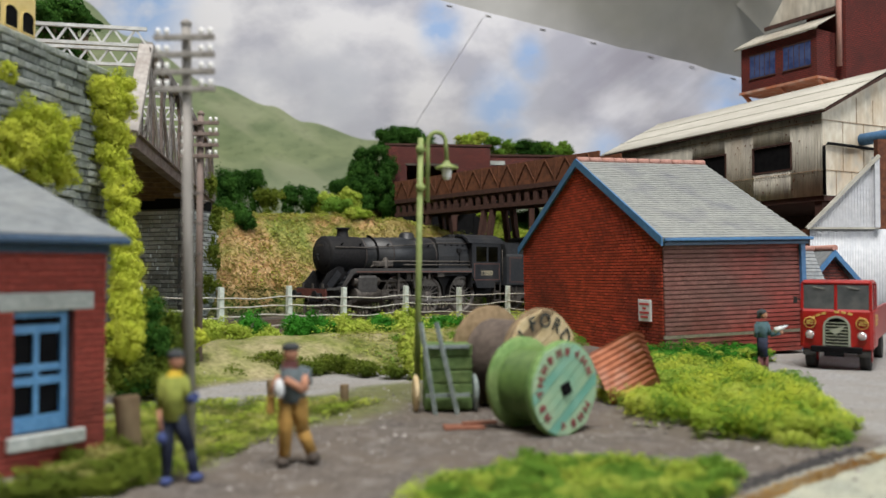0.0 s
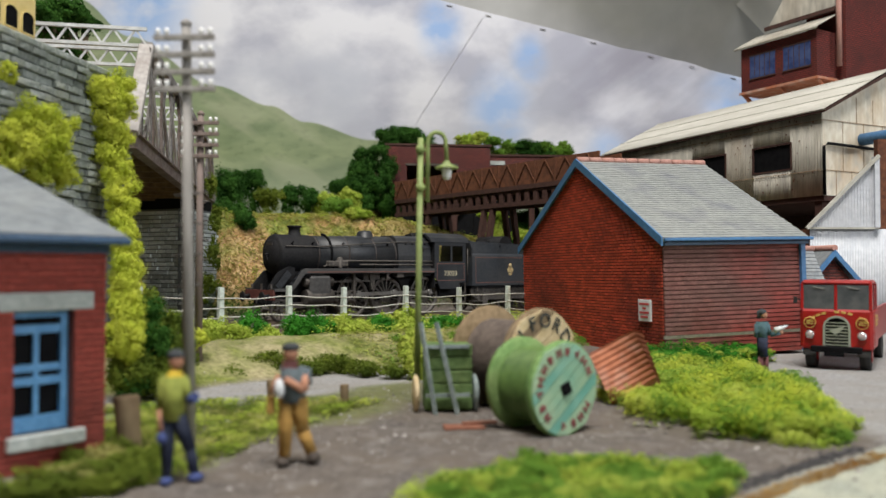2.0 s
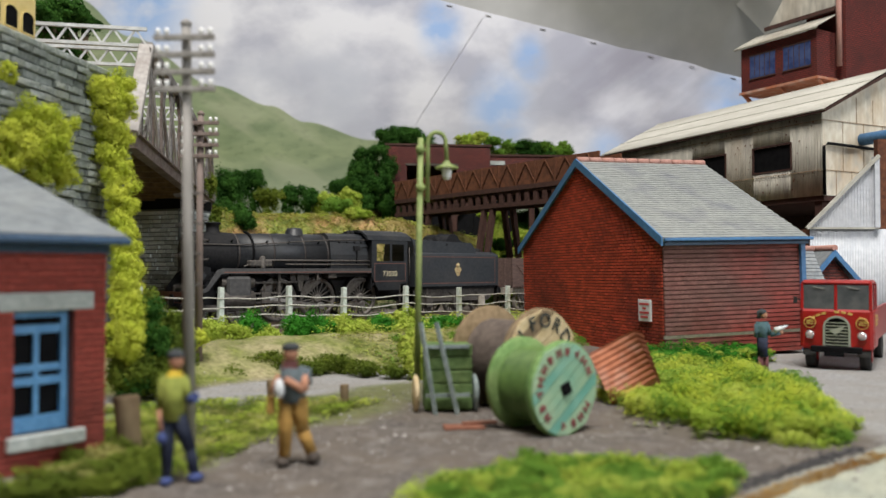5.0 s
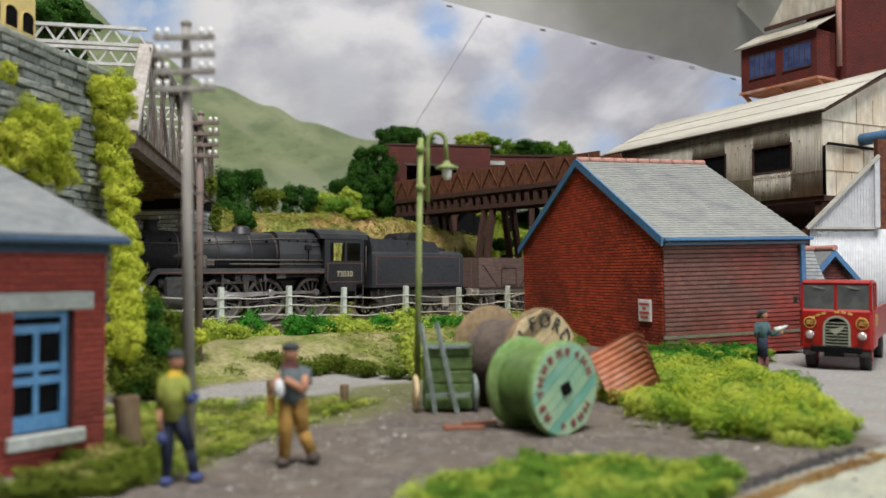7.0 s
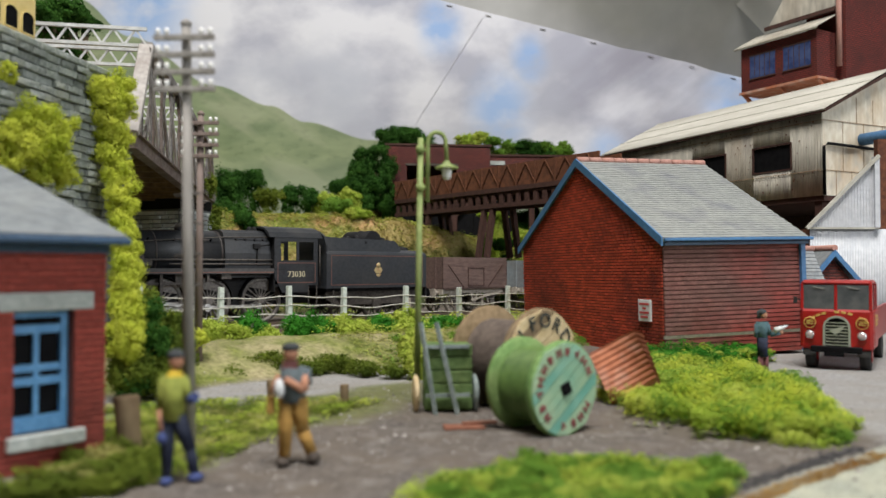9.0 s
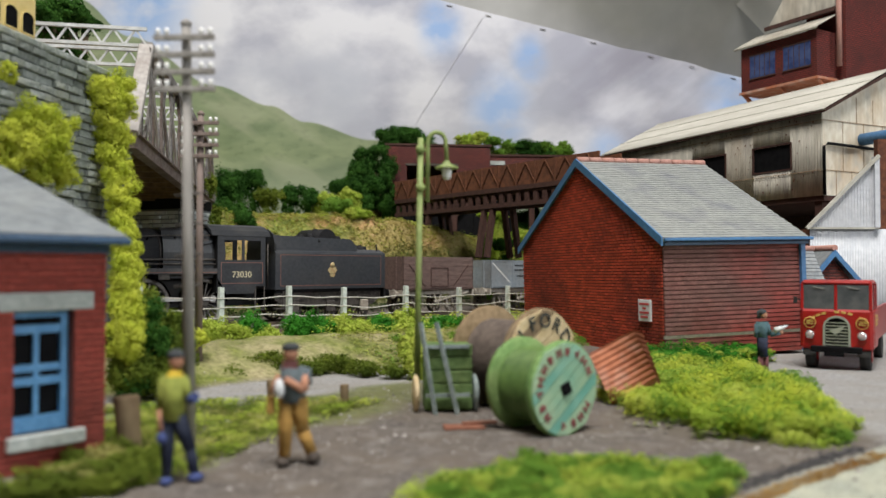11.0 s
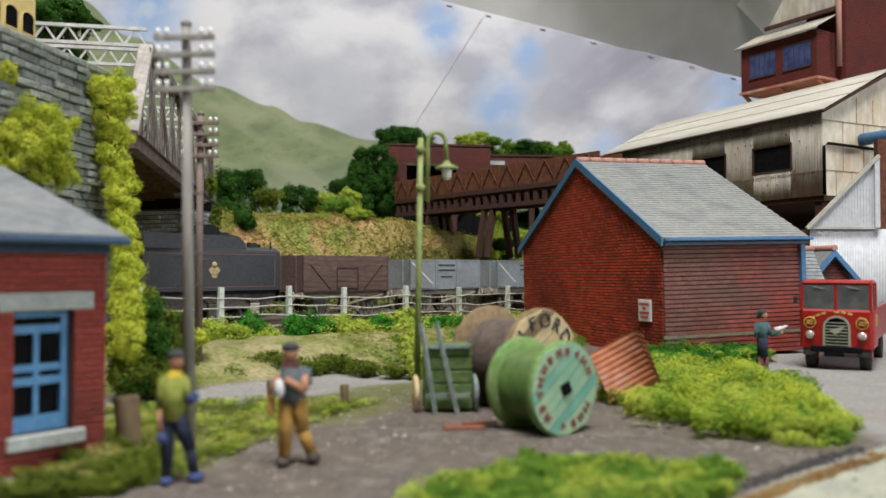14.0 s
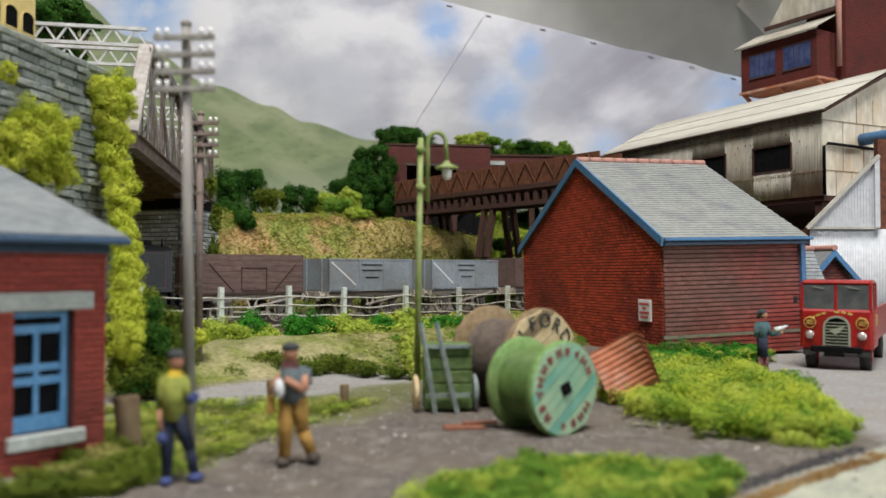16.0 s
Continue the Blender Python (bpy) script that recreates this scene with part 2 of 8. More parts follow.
def leaf(name, a, b, c):
    m, nt, links, bsdf = nodes_of(name)
    rnd = nt.new("ShaderNodeNewGeometry").outputs["Random Per Island"]
    half = nt.new("ShaderNodeMapRange")
    half.inputs[3].default_value, half.inputs[4].default_value = 0.3, 0.7
    links.new(rnd, half.inputs[0])
    col = mixed(nt, links, half.outputs[0], a, b)
    col = mixed(nt, links, noise_of(nt, links, 1.1, 5), col, c)
    links.new(col, bsdf.inputs["Base Color"])
    bsdf.inputs["Roughness"].default_value = 0.95
    bsdf.inputs["Specular IOR Level"].default_value = 0.15
    thin = nt.new("ShaderNodeBsdfTranslucent")
    links.new(col, thin.inputs["Color"])
    mix = nt.new("ShaderNodeMixShader")
    mix.inputs[0].default_value = 0.42
    links.new(bsdf.outputs[0], mix.inputs[1])
    links.new(thin.outputs[0], mix.inputs[2])
    links.new(mix.outputs[0], nt["Material Output"].inputs[0])
    return m


LEAF_YELLOW = leaf("leaf_yellow_green", (0.60, 0.65, 0.07), (0.72, 0.74, 0.15), (0.45, 0.54, 0.05))
LEAF_LIME = leaf("leaf_lime", (0.50, 0.58, 0.085), (0.65, 0.69, 0.18), (0.34, 0.48, 0.055))
LEAF_MID = leaf("leaf_mid_green", (0.18, 0.35, 0.045), (0.31, 0.47, 0.09), (0.12, 0.26, 0.03))
LEAF_EMERALD = leaf("leaf_emerald", (0.05, 0.28, 0.02), (0.12, 0.42, 0.06), (0.04, 0.19, 0.02))
LEAF_DARK = leaf("leaf_dark", (0.035, 0.12, 0.018), (0.09, 0.21, 0.035), (0.025, 0.08, 0.014))
LEAF_OLIVE = leaf("leaf_olive", (0.14, 0.20, 0.025), (0.27, 0.32, 0.05), (0.09, 0.14, 0.02))
LEAF_STRAW = leaf("leaf_straw", (0.48, 0.44, 0.17), (0.62, 0.56, 0.26), (0.32, 0.34, 0.07))
EDGE_GRIT = leaf("edge_grit", (0.40, 0.24, 0.08), (0.52, 0.36, 0.14), (0.30, 0.16, 0.05))
LEAF_HEATH = leaf("leaf_heath", (0.36, 0.43, 0.08), (0.50, 0.54, 0.14), (0.56, 0.44, 0.18))



def far_brick(name, a, b, mortar):
    """Small brickwork for walls that stay far off."""
    m, nt, links, bsdf = nodes_of(name)
    co = nt.new("ShaderNodeTexCoord")
    sep = nt.new("ShaderNodeSeparateXYZ")
    add = nt.new("ShaderNodeMath")
    com = nt.new("ShaderNodeCombineXYZ")
    links.new(co.outputs["Object"], sep.inputs[0])
    links.new(sep.outputs[0], add.inputs[0])
    links.new(sep.outputs[1], add.inputs[1])
    links.new(add.outputs[0], com.inputs[0])
    links.new(sep.outputs[2], com.inputs[1])
    bt = nt.new("ShaderNodeTexBrick")
    bt.inputs["Scale"].default_value = 1 / K
    bt.inputs["Brick Width"].default_value, bt.inputs["Row Height"].default_value = 0.34, 0.125
    bt.inputs["Mortar Size"].default_value = 0.03
    bt.inputs["Color1"].default_value, bt.inputs["Color2"].default_value, bt.inputs["Mortar"].default_value = (*a, 1), (*b, 1), (*mortar, 1)
    links.new(com.outputs[0], bt.inputs["Vector"])
    col = mixed(nt, links, noise_of(nt, links, 0.6, 5, (1, 1, 1), 0.4, 0.8), bt.outputs["Color"], mortar)
    links.new(col, bsdf.inputs["Base Color"])
    bsdf.inputs["Roughness"].default_value = 0.9
    bp = nt.new("ShaderNodeBump")
    bp.inputs["Strength"].default_value, bp.inputs["Distance"].default_value = 0.7, 0.03 * K
    bp.invert = True
    links.new(bt.outputs["Fac"], bp.inputs["Height"])
    links.new(bp.outputs[0], bsdf.inputs["Normal"])
    return m


BRICK_FAR = far_brick("brick_far", (0.20, 0.022, 0.014), (0.145, 0.016, 0.011), (0.05, 0.009, 0.007))
BRICK_HUT = far_brick("brick_hut", (0.21, 0.048, 0.036), (0.14, 0.033, 0.027), (0.07, 0.026, 0.024))
DRUM_TEAL = paint("drum_board_teal", (0.13, 0.36, 0.28), (0.20, 0.44, 0.34), (0.36, 0.52, 0.36), 2, 1.5, 0.75)

# ---- builders, all in prototype metres ----
def box(bm, x0, x1, y0, y1, z0, z1, m=None, bevel=0.0):
    vs = [bm.verts.new((x, y, z)) for x in (x0, x1) for y in (y0, y1) for z in (z0, z1)]
    fs = [bm.faces.new([vs[i] for i in q]) for q in ((0, 1, 3, 2), (4, 6, 7, 5), (0, 4, 5, 1), (2, 3, 7, 6), (0, 2, 6, 4), (1, 5, 7, 3))]
    if bevel:
        es = list({e for f in fs for e in f.edges})
        got = bmesh.ops.bevel(bm, geom=es, offset=bevel, segments=1, affect="EDGES")
        vs = list({v for f in got["faces"] for v in f.verts} | {v for v in vs if v.is_valid})
    if m is not None:
        for v in vs:
            v.co = m @ v.co
    return vs


def bar(bm, p, q, w, h=None, bevel=0.0):
    """A straight bar of section w x h from p to q."""
    p, q = Vector(p), Vector(q)
    d = q - p
    m = Matrix.Translation(p) @ d.to_track_quat("X", "Z").to_matrix().to_4x4()
    h = h or w
    return box(bm, 0, d.length, -w / 2, w / 2, -h / 2, h / 2, m, bevel)


def rod(bm, p, q, r0, r1=None, n=12, caps=True):
    """A round bar from p to q."""
    p, q = Vector(p), Vector(q)
    d = q - p
    r1 = r0 if r1 is None else r1
    m = Matrix.Translation(p) @ d.to_track_quat("Z", "X").to_matrix().to_4x4()
    rings = []
    for z, r in ((0, r0), (d.length, r1)):
        rings.append([bm.verts.new(m @ Vector((r * math.cos(a * 2 * math.pi / n), r * math.sin(a * 2 * math.pi / n), z))) for a in range(n)])
    for i in range(n):
        bm.faces.new((rings[0][i], rings[0][(i + 1) % n], rings[1][(i + 1) % n], rings[1][i])).smooth = True
    if caps:
        bm.faces.new(rings[0][::-1])
        bm.faces.new(rings[1])


def lathe(bm, profile, m=None, n=24):
    """Turns (radius, height) pairs round z."""
    m = m or Matrix()
    rings = []
    for r, z in profile:
        if r < 1e-4:
            rings.append([bm.verts.new(m @ Vector((0, 0, z)))])
        else:
            rings.append([bm.verts.new(m @ Vector((r * math.cos(i * 2 * math.pi / n), r * math.sin(i * 2 * math.pi / n), z))) for i in range(n)])
    for a, b in zip(rings, rings[1:]):
        for i in range(n):
            j = (i + 1) % n
            if len(a) == 1 and len(b) == 1:
                continue
            if len(a) == 1:
                bm.faces.new((a[0], b[j], b[i])).smooth = True
            elif len(b) == 1:
                bm.faces.new((a[i], a[j], b[0])).smooth = True
            else:
                bm.faces.new((a[i], a[j], b[j], b[i])).smooth = True


def slab(bm, pts, lo, hi, m=None):
    """A polygon in x, z pushed out along y from lo to hi."""
    m = m or Matrix()
    a = [bm.verts.new(m @ Vector((x, lo, z))) for x, z in pts]
    b = [bm.verts.new(m @ Vector((x, hi, z))) for x, z in pts]
    bm.faces.new(a)
    bm.faces.new(b[::-1])
    for i in range(len(pts)):
        j = (i + 1) % len(pts)
        bm.faces.new((a[i], b[i], b[j], a[j]))


def tube(bm, pts, r, n=8):
    """A round bar bent through the points, in one skin."""
    pts = [Vector(p) for p in pts]
    rings = []
    for i, p in enumerate(pts):
        d = (pts[min(i + 1, len(pts) - 1)] - pts[max(i - 1, 0)]).normalized()
        side = d.cross(Vector((0, 1, 0)) if abs(d.y) < 0.9 else Vector((0, 0, 1))).normalized()
        up = side.cross(d)
        rings.append([bm.verts.new(p + (side * math.cos(2 * math.pi * k / n) + up * math.sin(2 * math.pi * k / n)) * r) for k in range(n)])
    for a, b in zip(rings, rings[1:]):
        for k in range(n):
            bm.faces.new((a[k], a[(k + 1) % n], b[(k + 1) % n], b[k])).smooth = True
    bm.faces.new(rings[0][::-1])
    bm.faces.new(rings[-1])


def sheet(bm, p, u, v, nu, nv, wave=0.0, pitch=0.2, thick=0.04):
    """A corrugated sheet: corner p, edges u and v; waves run along v, counted along u."""
    p, u, v = Vector(p), Vector(u), Vector(v)
    nrm = u.cross(v).normalized()
    n = max(2, int(u.length / pitch * 4))
    rows = []
    for side in (0, -thick):
        for j in range(nv + 1):
            rows.append([bm.verts.new(p + u * (i / n) + v * (j / nv) + nrm * (side + wave * math.sin(i * math.pi / 2 + 0.78))) for i in range(n + 1)])
    for k in range(nv):
        for i in range(n):
            bm.faces.new((rows[k][i], rows[k][i + 1], rows[k + 1][i + 1], rows[k + 1][i])).smooth = True
    a, b = rows[0], rows[nv + 1]
    c, d = rows[nv], rows[2 * nv + 1]
    for i in range(n):
        bm.faces.new((b[i], b[i + 1], a[i + 1], a[i]))
        bm.faces.new((c[i], c[i + 1], d[i + 1], d[i]))


def place(x, y, z, rz=0, rx=0, ry=0):
    return pose(x * K, y * K, z * K, rx, ry, rz)


TALL = 1.0


def mesh_of(name, bm, material):
    bmesh.ops.recalc_face_normals(bm, faces=bm.faces)
    for v in bm.verts:
        v.co.z *= TALL
        v.co *= K
    me = bpy.data.meshes.new(name)
    bm.to_mesh(me)
    bm.free()
    me.materials.append(material)
    return me


def part(name, bm, material, parent, label="", m=None):
    ob = new(name, mesh_of(name, bm, material))
    ob.parent = parent
    if m is not None:
        ob.matrix_basis = m
    if label:
        ob["label"] = label
    return ob


def thing(name, m, label, category, group="", kind=""):
    ob = new(name)
    ob.empty_display_size = 0.01
    ob.matrix_basis = m
    return tagged(ob, label, category, group, kind)


def single(name, bm, material, m, label, category, group="", kind=""):
    ob = new(name, mesh_of(name, bm, material))
    ob.matrix_basis = m
    return tagged(ob, label, category, group, kind)


def raw_mesh(name, verts, faces, material, smooth=False):
    me = bpy.data.meshes.new(name)
    me.from_pydata((np.asarray(verts) * K).tolist(), [], faces)
    me.materials.append(material)
    if smooth:
        me.polygons.foreach_set("use_smooth", [True] * len(me.polygons))
    return me


def leaves(blobs, per, size, seed, tufts=26):
    """Crumbs of foliage on the skins of many small tufts that make up each ball (x, y, z, rx, ry, rz): vertices and faces."""
    rng = np.random.default_rng(seed)
    vs, fs = [], []
    base = 0
    for x, y, z, rx, ry, rz in blobs:
        n = max(24, int(per * (rx * ry + rx * rz + ry * rz) / 3))
        axes = np.array([rx, ry, rz])
        c0 = rng.normal(size=(tufts, 3))
        c0 /= np.linalg.norm(c0, axis=1)[:, None]
        c0 *= (0.4 + 0.52 * rng.random(tufts))[:, None]
        r0 = (0.3 + 0.3 * rng.random(tufts)) * (11 / tufts) ** 0.33
        k = rng.integers(0, tufts, n)
        d = rng.normal(size=(n, 3))
        d /= np.linalg.norm(d, axis=1)[:, None]
        r = r0[k] * (0.6 + 0.65 * rng.random(n) ** 1.5)
        c = np.array([x, y, z]) + (c0[k] + d * r[:, None]) * axes
        a = d + c0[k] * 0.5 + rng.normal(size=(n, 3)) * 0.4
        t = np.cross(a, rng.normal(size=(n, 3)))
        t /= np.linalg.norm(t, axis=1)[:, None] + 1e-9
        b = np.cross(a, t)
        b /= np.linalg.norm(b, axis=1)[:, None] + 1e-9
        s = size * (0.55 + 0.9 * rng.random(n))[:, None]
        q = np.stack([c - t * s - b * s * 0.6, c + t * s - b * s * 0.6, c + t * s * 0.5 + b * s * 0.9, c - t * s * 0.5 + b * s * 0.9], 1)
        vs.append(q.reshape(-1, 3))
        fs.append(np.arange(base, base + 4 * n).reshape(-1, 4))
        base += 4 * n
    return np.concatenate(vs), np.concatenate(fs).tolist()


def bush(name, blobs, material, per, size, seed, label, category="bush", group="", kind=""):
    v, f = leaves(blobs, per, size, seed)
    o = np.array(blobs[0][:3])
    o[2] = min(b[2] - b[5] for b in blobs)
    ob = new(name, raw_mesh(name, v - o, f, material))
    ob.matrix_basis = place(*o)
    return tagged(ob, label, category, group, kind)


# ---- room, backdrop ----
def room():
    bm = bmesh.new()
    box(bm, -2.3 / K, 2.3 / K, -2.2 / K, 1.75 / K, 1.62 / K, 1.65 / K)
    single("ceiling", bm, CEILING, Matrix(), "plain grey ceiling closing the unseen room", "ceiling", kind="structure")
    for nm, (x0, x1, y0, y1) in {"wall_north": (-2.3, 2.3, 1.7, 1.75), "wall_south": (-2.3, 2.3, -2.25, -2.2),
                                 "wall_west": (-2.35, -2.3, -2.2, 1.7)}.items():
        bm = bmesh.new()
        box(bm, x0 / K, x1 / K, y0 / K, y1 / K, -0.9 / K, 1.61 / K)
        single(nm, bm, CEILING, Matrix(), "plain grey wall closing the unseen room", "wall", kind="structure")
    # unseen east wall, opened for the added side lamp
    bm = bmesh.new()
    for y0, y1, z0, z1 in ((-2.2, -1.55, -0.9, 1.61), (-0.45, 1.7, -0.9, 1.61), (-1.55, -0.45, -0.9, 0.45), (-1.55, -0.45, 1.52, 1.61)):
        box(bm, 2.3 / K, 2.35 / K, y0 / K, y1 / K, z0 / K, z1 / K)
    single("wall_east", bm, CEILING, Matrix(), "plain grey wall with an opening added for the side lamp", "wall", kind="structure")
    wn = thing("added_window", Matrix(), "plain white window frame added around the side lamp", "window", kind="structure")
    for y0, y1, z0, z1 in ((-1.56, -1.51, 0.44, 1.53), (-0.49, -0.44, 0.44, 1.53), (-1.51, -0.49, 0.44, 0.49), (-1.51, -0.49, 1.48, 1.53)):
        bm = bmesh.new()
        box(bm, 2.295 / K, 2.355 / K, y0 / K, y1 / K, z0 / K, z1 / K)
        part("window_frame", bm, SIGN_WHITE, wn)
    # housing added above the overhead lamp, which stands in for room light
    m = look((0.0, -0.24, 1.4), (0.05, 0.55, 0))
    cl = thing("added_lamp_housing", m, "flat white housing added over the overhead lamp, hung tilted towards the layout", "light")
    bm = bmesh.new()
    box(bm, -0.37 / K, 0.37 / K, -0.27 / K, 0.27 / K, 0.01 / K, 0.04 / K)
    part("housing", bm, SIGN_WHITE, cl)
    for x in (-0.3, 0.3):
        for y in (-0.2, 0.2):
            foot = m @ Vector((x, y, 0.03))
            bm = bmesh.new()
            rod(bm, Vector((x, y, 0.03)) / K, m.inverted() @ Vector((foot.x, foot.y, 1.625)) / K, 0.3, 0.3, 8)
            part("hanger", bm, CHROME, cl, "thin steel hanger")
    bm = bmesh.new()
    box(bm, -2.3 / K, 2.3 / K, -2.2 / K, 1.7 / K, -0.95 / K, -0.905 / K)
    single("floor", bm, SLEEPER, Matrix(), "plain dark floor of the hobby room", "floor", kind="structure")


def baseboard():
    bm = bmesh.new()
    box(bm, -60, 60, -13, 79, -0.9 / K, -0.6)
    single("baseboard", bm, SLEEPER, Matrix(), "plain dark boarded base under the layout", "baseboard", kind="structure")


def sky_print():
    """The printed backdrop: blue sky, heavy white cloud, green hills."""
    m, nt, links, bsdf = nodes_of("sky_print")
    co = nt.new("ShaderNodeTexCoord")
    sep = nt.new("ShaderNodeSeparateXYZ")
    links.new(co.outputs["Object"], sep.inputs[0])

    def ranged(src, a, b, c=0.0, d=1.0, smooth=False):
        r = nt.new("ShaderNodeMapRange")
        r.interpolation_type = "SMOOTHSTEP" if smooth else "LINEAR"
        for i, v in enumerate((a, b, c, d)):
            r.inputs[i + 1].default_value = v
        links.new(src, r.inputs[0])
        return r.outputs[0]

    def math_of(op, a, b):
        n = nt.new("ShaderNodeMath")
        n.operation = op
        for i, v in enumerate((a, b)):
            if isinstance(v, bpy.types.NodeSocket):
                links.new(v, n.inputs[i])
            else:
                n.inputs[i].default_value = v
        return n.outputs[0]

    x, z = sep.outputs[0], sep.outputs[2]
    def slanted(scale, angle, stretch, lo, hi):
        """Noise drawn out along a slant."""
        turn, size, tx = nt.new("ShaderNodeMapping"), nt.new("ShaderNodeMapping"), nt.new("ShaderNodeTexNoise")
        turn.inputs["Rotation"].default_value = (0, radians(angle), 0)
        size.inputs["Scale"].default_value = [v * scale / K for v in stretch]
        tx.inputs["Scale"].default_value, tx.inputs["Detail"].default_value = 1, 5
        links.new(co.outputs["Object"], turn.inputs[0])
        links.new(turn.outputs[0], size.inputs[0])
        links.new(size.outputs[0], tx.inputs["Vector"])
        return ranged(tx.outputs[0], lo, hi)

    big = noise_of(nt, links, 0.085, 6, (1, 1, 1.7), 0.30, 0.50)
    soft = noise_of(nt, links, 0.13, 8, (1, 1, 1.5), 0.40, 0.60)
    cloud = mixed(nt, links, soft, (0.36, 0.36, 0.45), (0.84, 0.83, 0.87))
    blue = mixed(nt, links, ranged(z, 5 * K, 30 * K), (0.40, 0.53, 0.76), (0.25, 0.40, 0.70))
    # the gaps of blue in the printed cloud
    gap = None
    for cx, cz, r in ((-30, 29.5, 7), (-0.3, 26.8, 3.2), (5.6, 18.5, 4.4), (29, 19.5, 4.5), (8.5, 23.5, 2.6), (-40, 25, 6), (16, 13.5, 3)):
        dx = math_of("MULTIPLY", math_of("SUBTRACT", x, cx * K), 1.0)
        dz = math_of("MULTIPLY", math_of("SUBTRACT", z, cz * K), 0.75)
        dist = math_of("SQRT", math_of("ADD", math_of("MULTIPLY", dx, dx), math_of("MULTIPLY", dz, dz)), 0.0)
        near = ranged(dist, 0.15 * r * K, r * K, 1, 0, True)
        gap = near if gap is None else math_of("MAXIMUM", gap, near)
    ragged = noise_of(nt, links, 0.3, 8, (1, 1, 1.3), 0.22, 0.56)
    hole = math_of("MULTIPLY", math_of("MULTIPLY", gap, ragged), 0.95)
    cloud = mixed(nt, links, math_of("MULTIPLY", big, 0.55), (0.47, 0.49, 0.57), cloud)
    # darker grey mauve to the east; slanting streaks paint the shade of paper folds
    bank = math_of("MULTIPLY", ranged(x, 7 * K, 19 * K, 0, 1, True), slanted(0.2, 35, (0.22, 1, 1), 0.34, 0.62))
    cloud = mixed(nt, links, math_of("MULTIPLY", bank, 0.95), cloud, (0.27, 0.265, 0.325))
    sky = mixed(nt, links, hole, cloud, blue)
    # hills: a far ridge that falls from the left to the middle
    ramp = nt.new("ShaderNodeValToRGB")
    ramp.color_ramp.interpolation = "EASE"
    stops = [(-60, 34), (-36, 29.6), (-31, 25.9), (-22.5, 21.0), (-17, 19.0), (-13.6, 17.4), (-7, 15.6), (2, 13.5), (20, 12)]
    els = ramp.color_ramp.elements
    els[0].position, els[1].position = 0, 1
    for e, (px, h) in zip([els[0], els[1]], (stops[0], stops[-1])):
        e.color = (h / 40, h / 40, h / 40, 1)
    for px, h in stops[1:-1]:
        e = els.new((px + 60) / 80)
        e.color = (h / 40, h / 40, h / 40, 1)
    links.new(ranged(x, -60 * K, 20 * K), ramp.inputs[0])
    rise = math_of("SUBTRACT", math_of("MULTIPLY", ramp.outputs[0], 40 * K), z)
    hill_mask = ranged(rise, 0, 0.25 * K, smooth=True)
    folds = noise_of(nt, links, 0.22, 9, (1, 1, 2.6), 0.34, 0.66)
    grass = mixed(nt, links, folds, (0.13, 0.18, 0.085), (0.25, 0.30, 0.16))
    scrub = noise_of(nt, links, 0.9, 8, (1, 1, 2.0), 0.55, 0.70)
    grass = mixed(nt, links, math_of("MULTIPLY", scrub, 0.6), grass, (0.10, 0.14, 0.065))
    track = slanted(0.35, -28, (0.3, 1, 1), 0.56, 0.66)
    grass = mixed(nt, links, math_of("MULTIPLY", track, 0.45), grass, (0.36, 0.37, 0.25))
    mist = mixed(nt, links, ranged(z, 8 * K, 14 * K, 0.15, 1), (0.33, 0.38, 0.29), grass)
    mist = mixed(nt, links, ranged(rise, 0, 9 * K, 0.2, 0), mist, (0.36, 0.42, 0.30))
    col = mixed(nt, links, hill_mask, sky, mist)
    links.new(col, bsdf.inputs["Base Color"])
    bsdf.inputs["Roughness"].default_value = 0.7
    return m


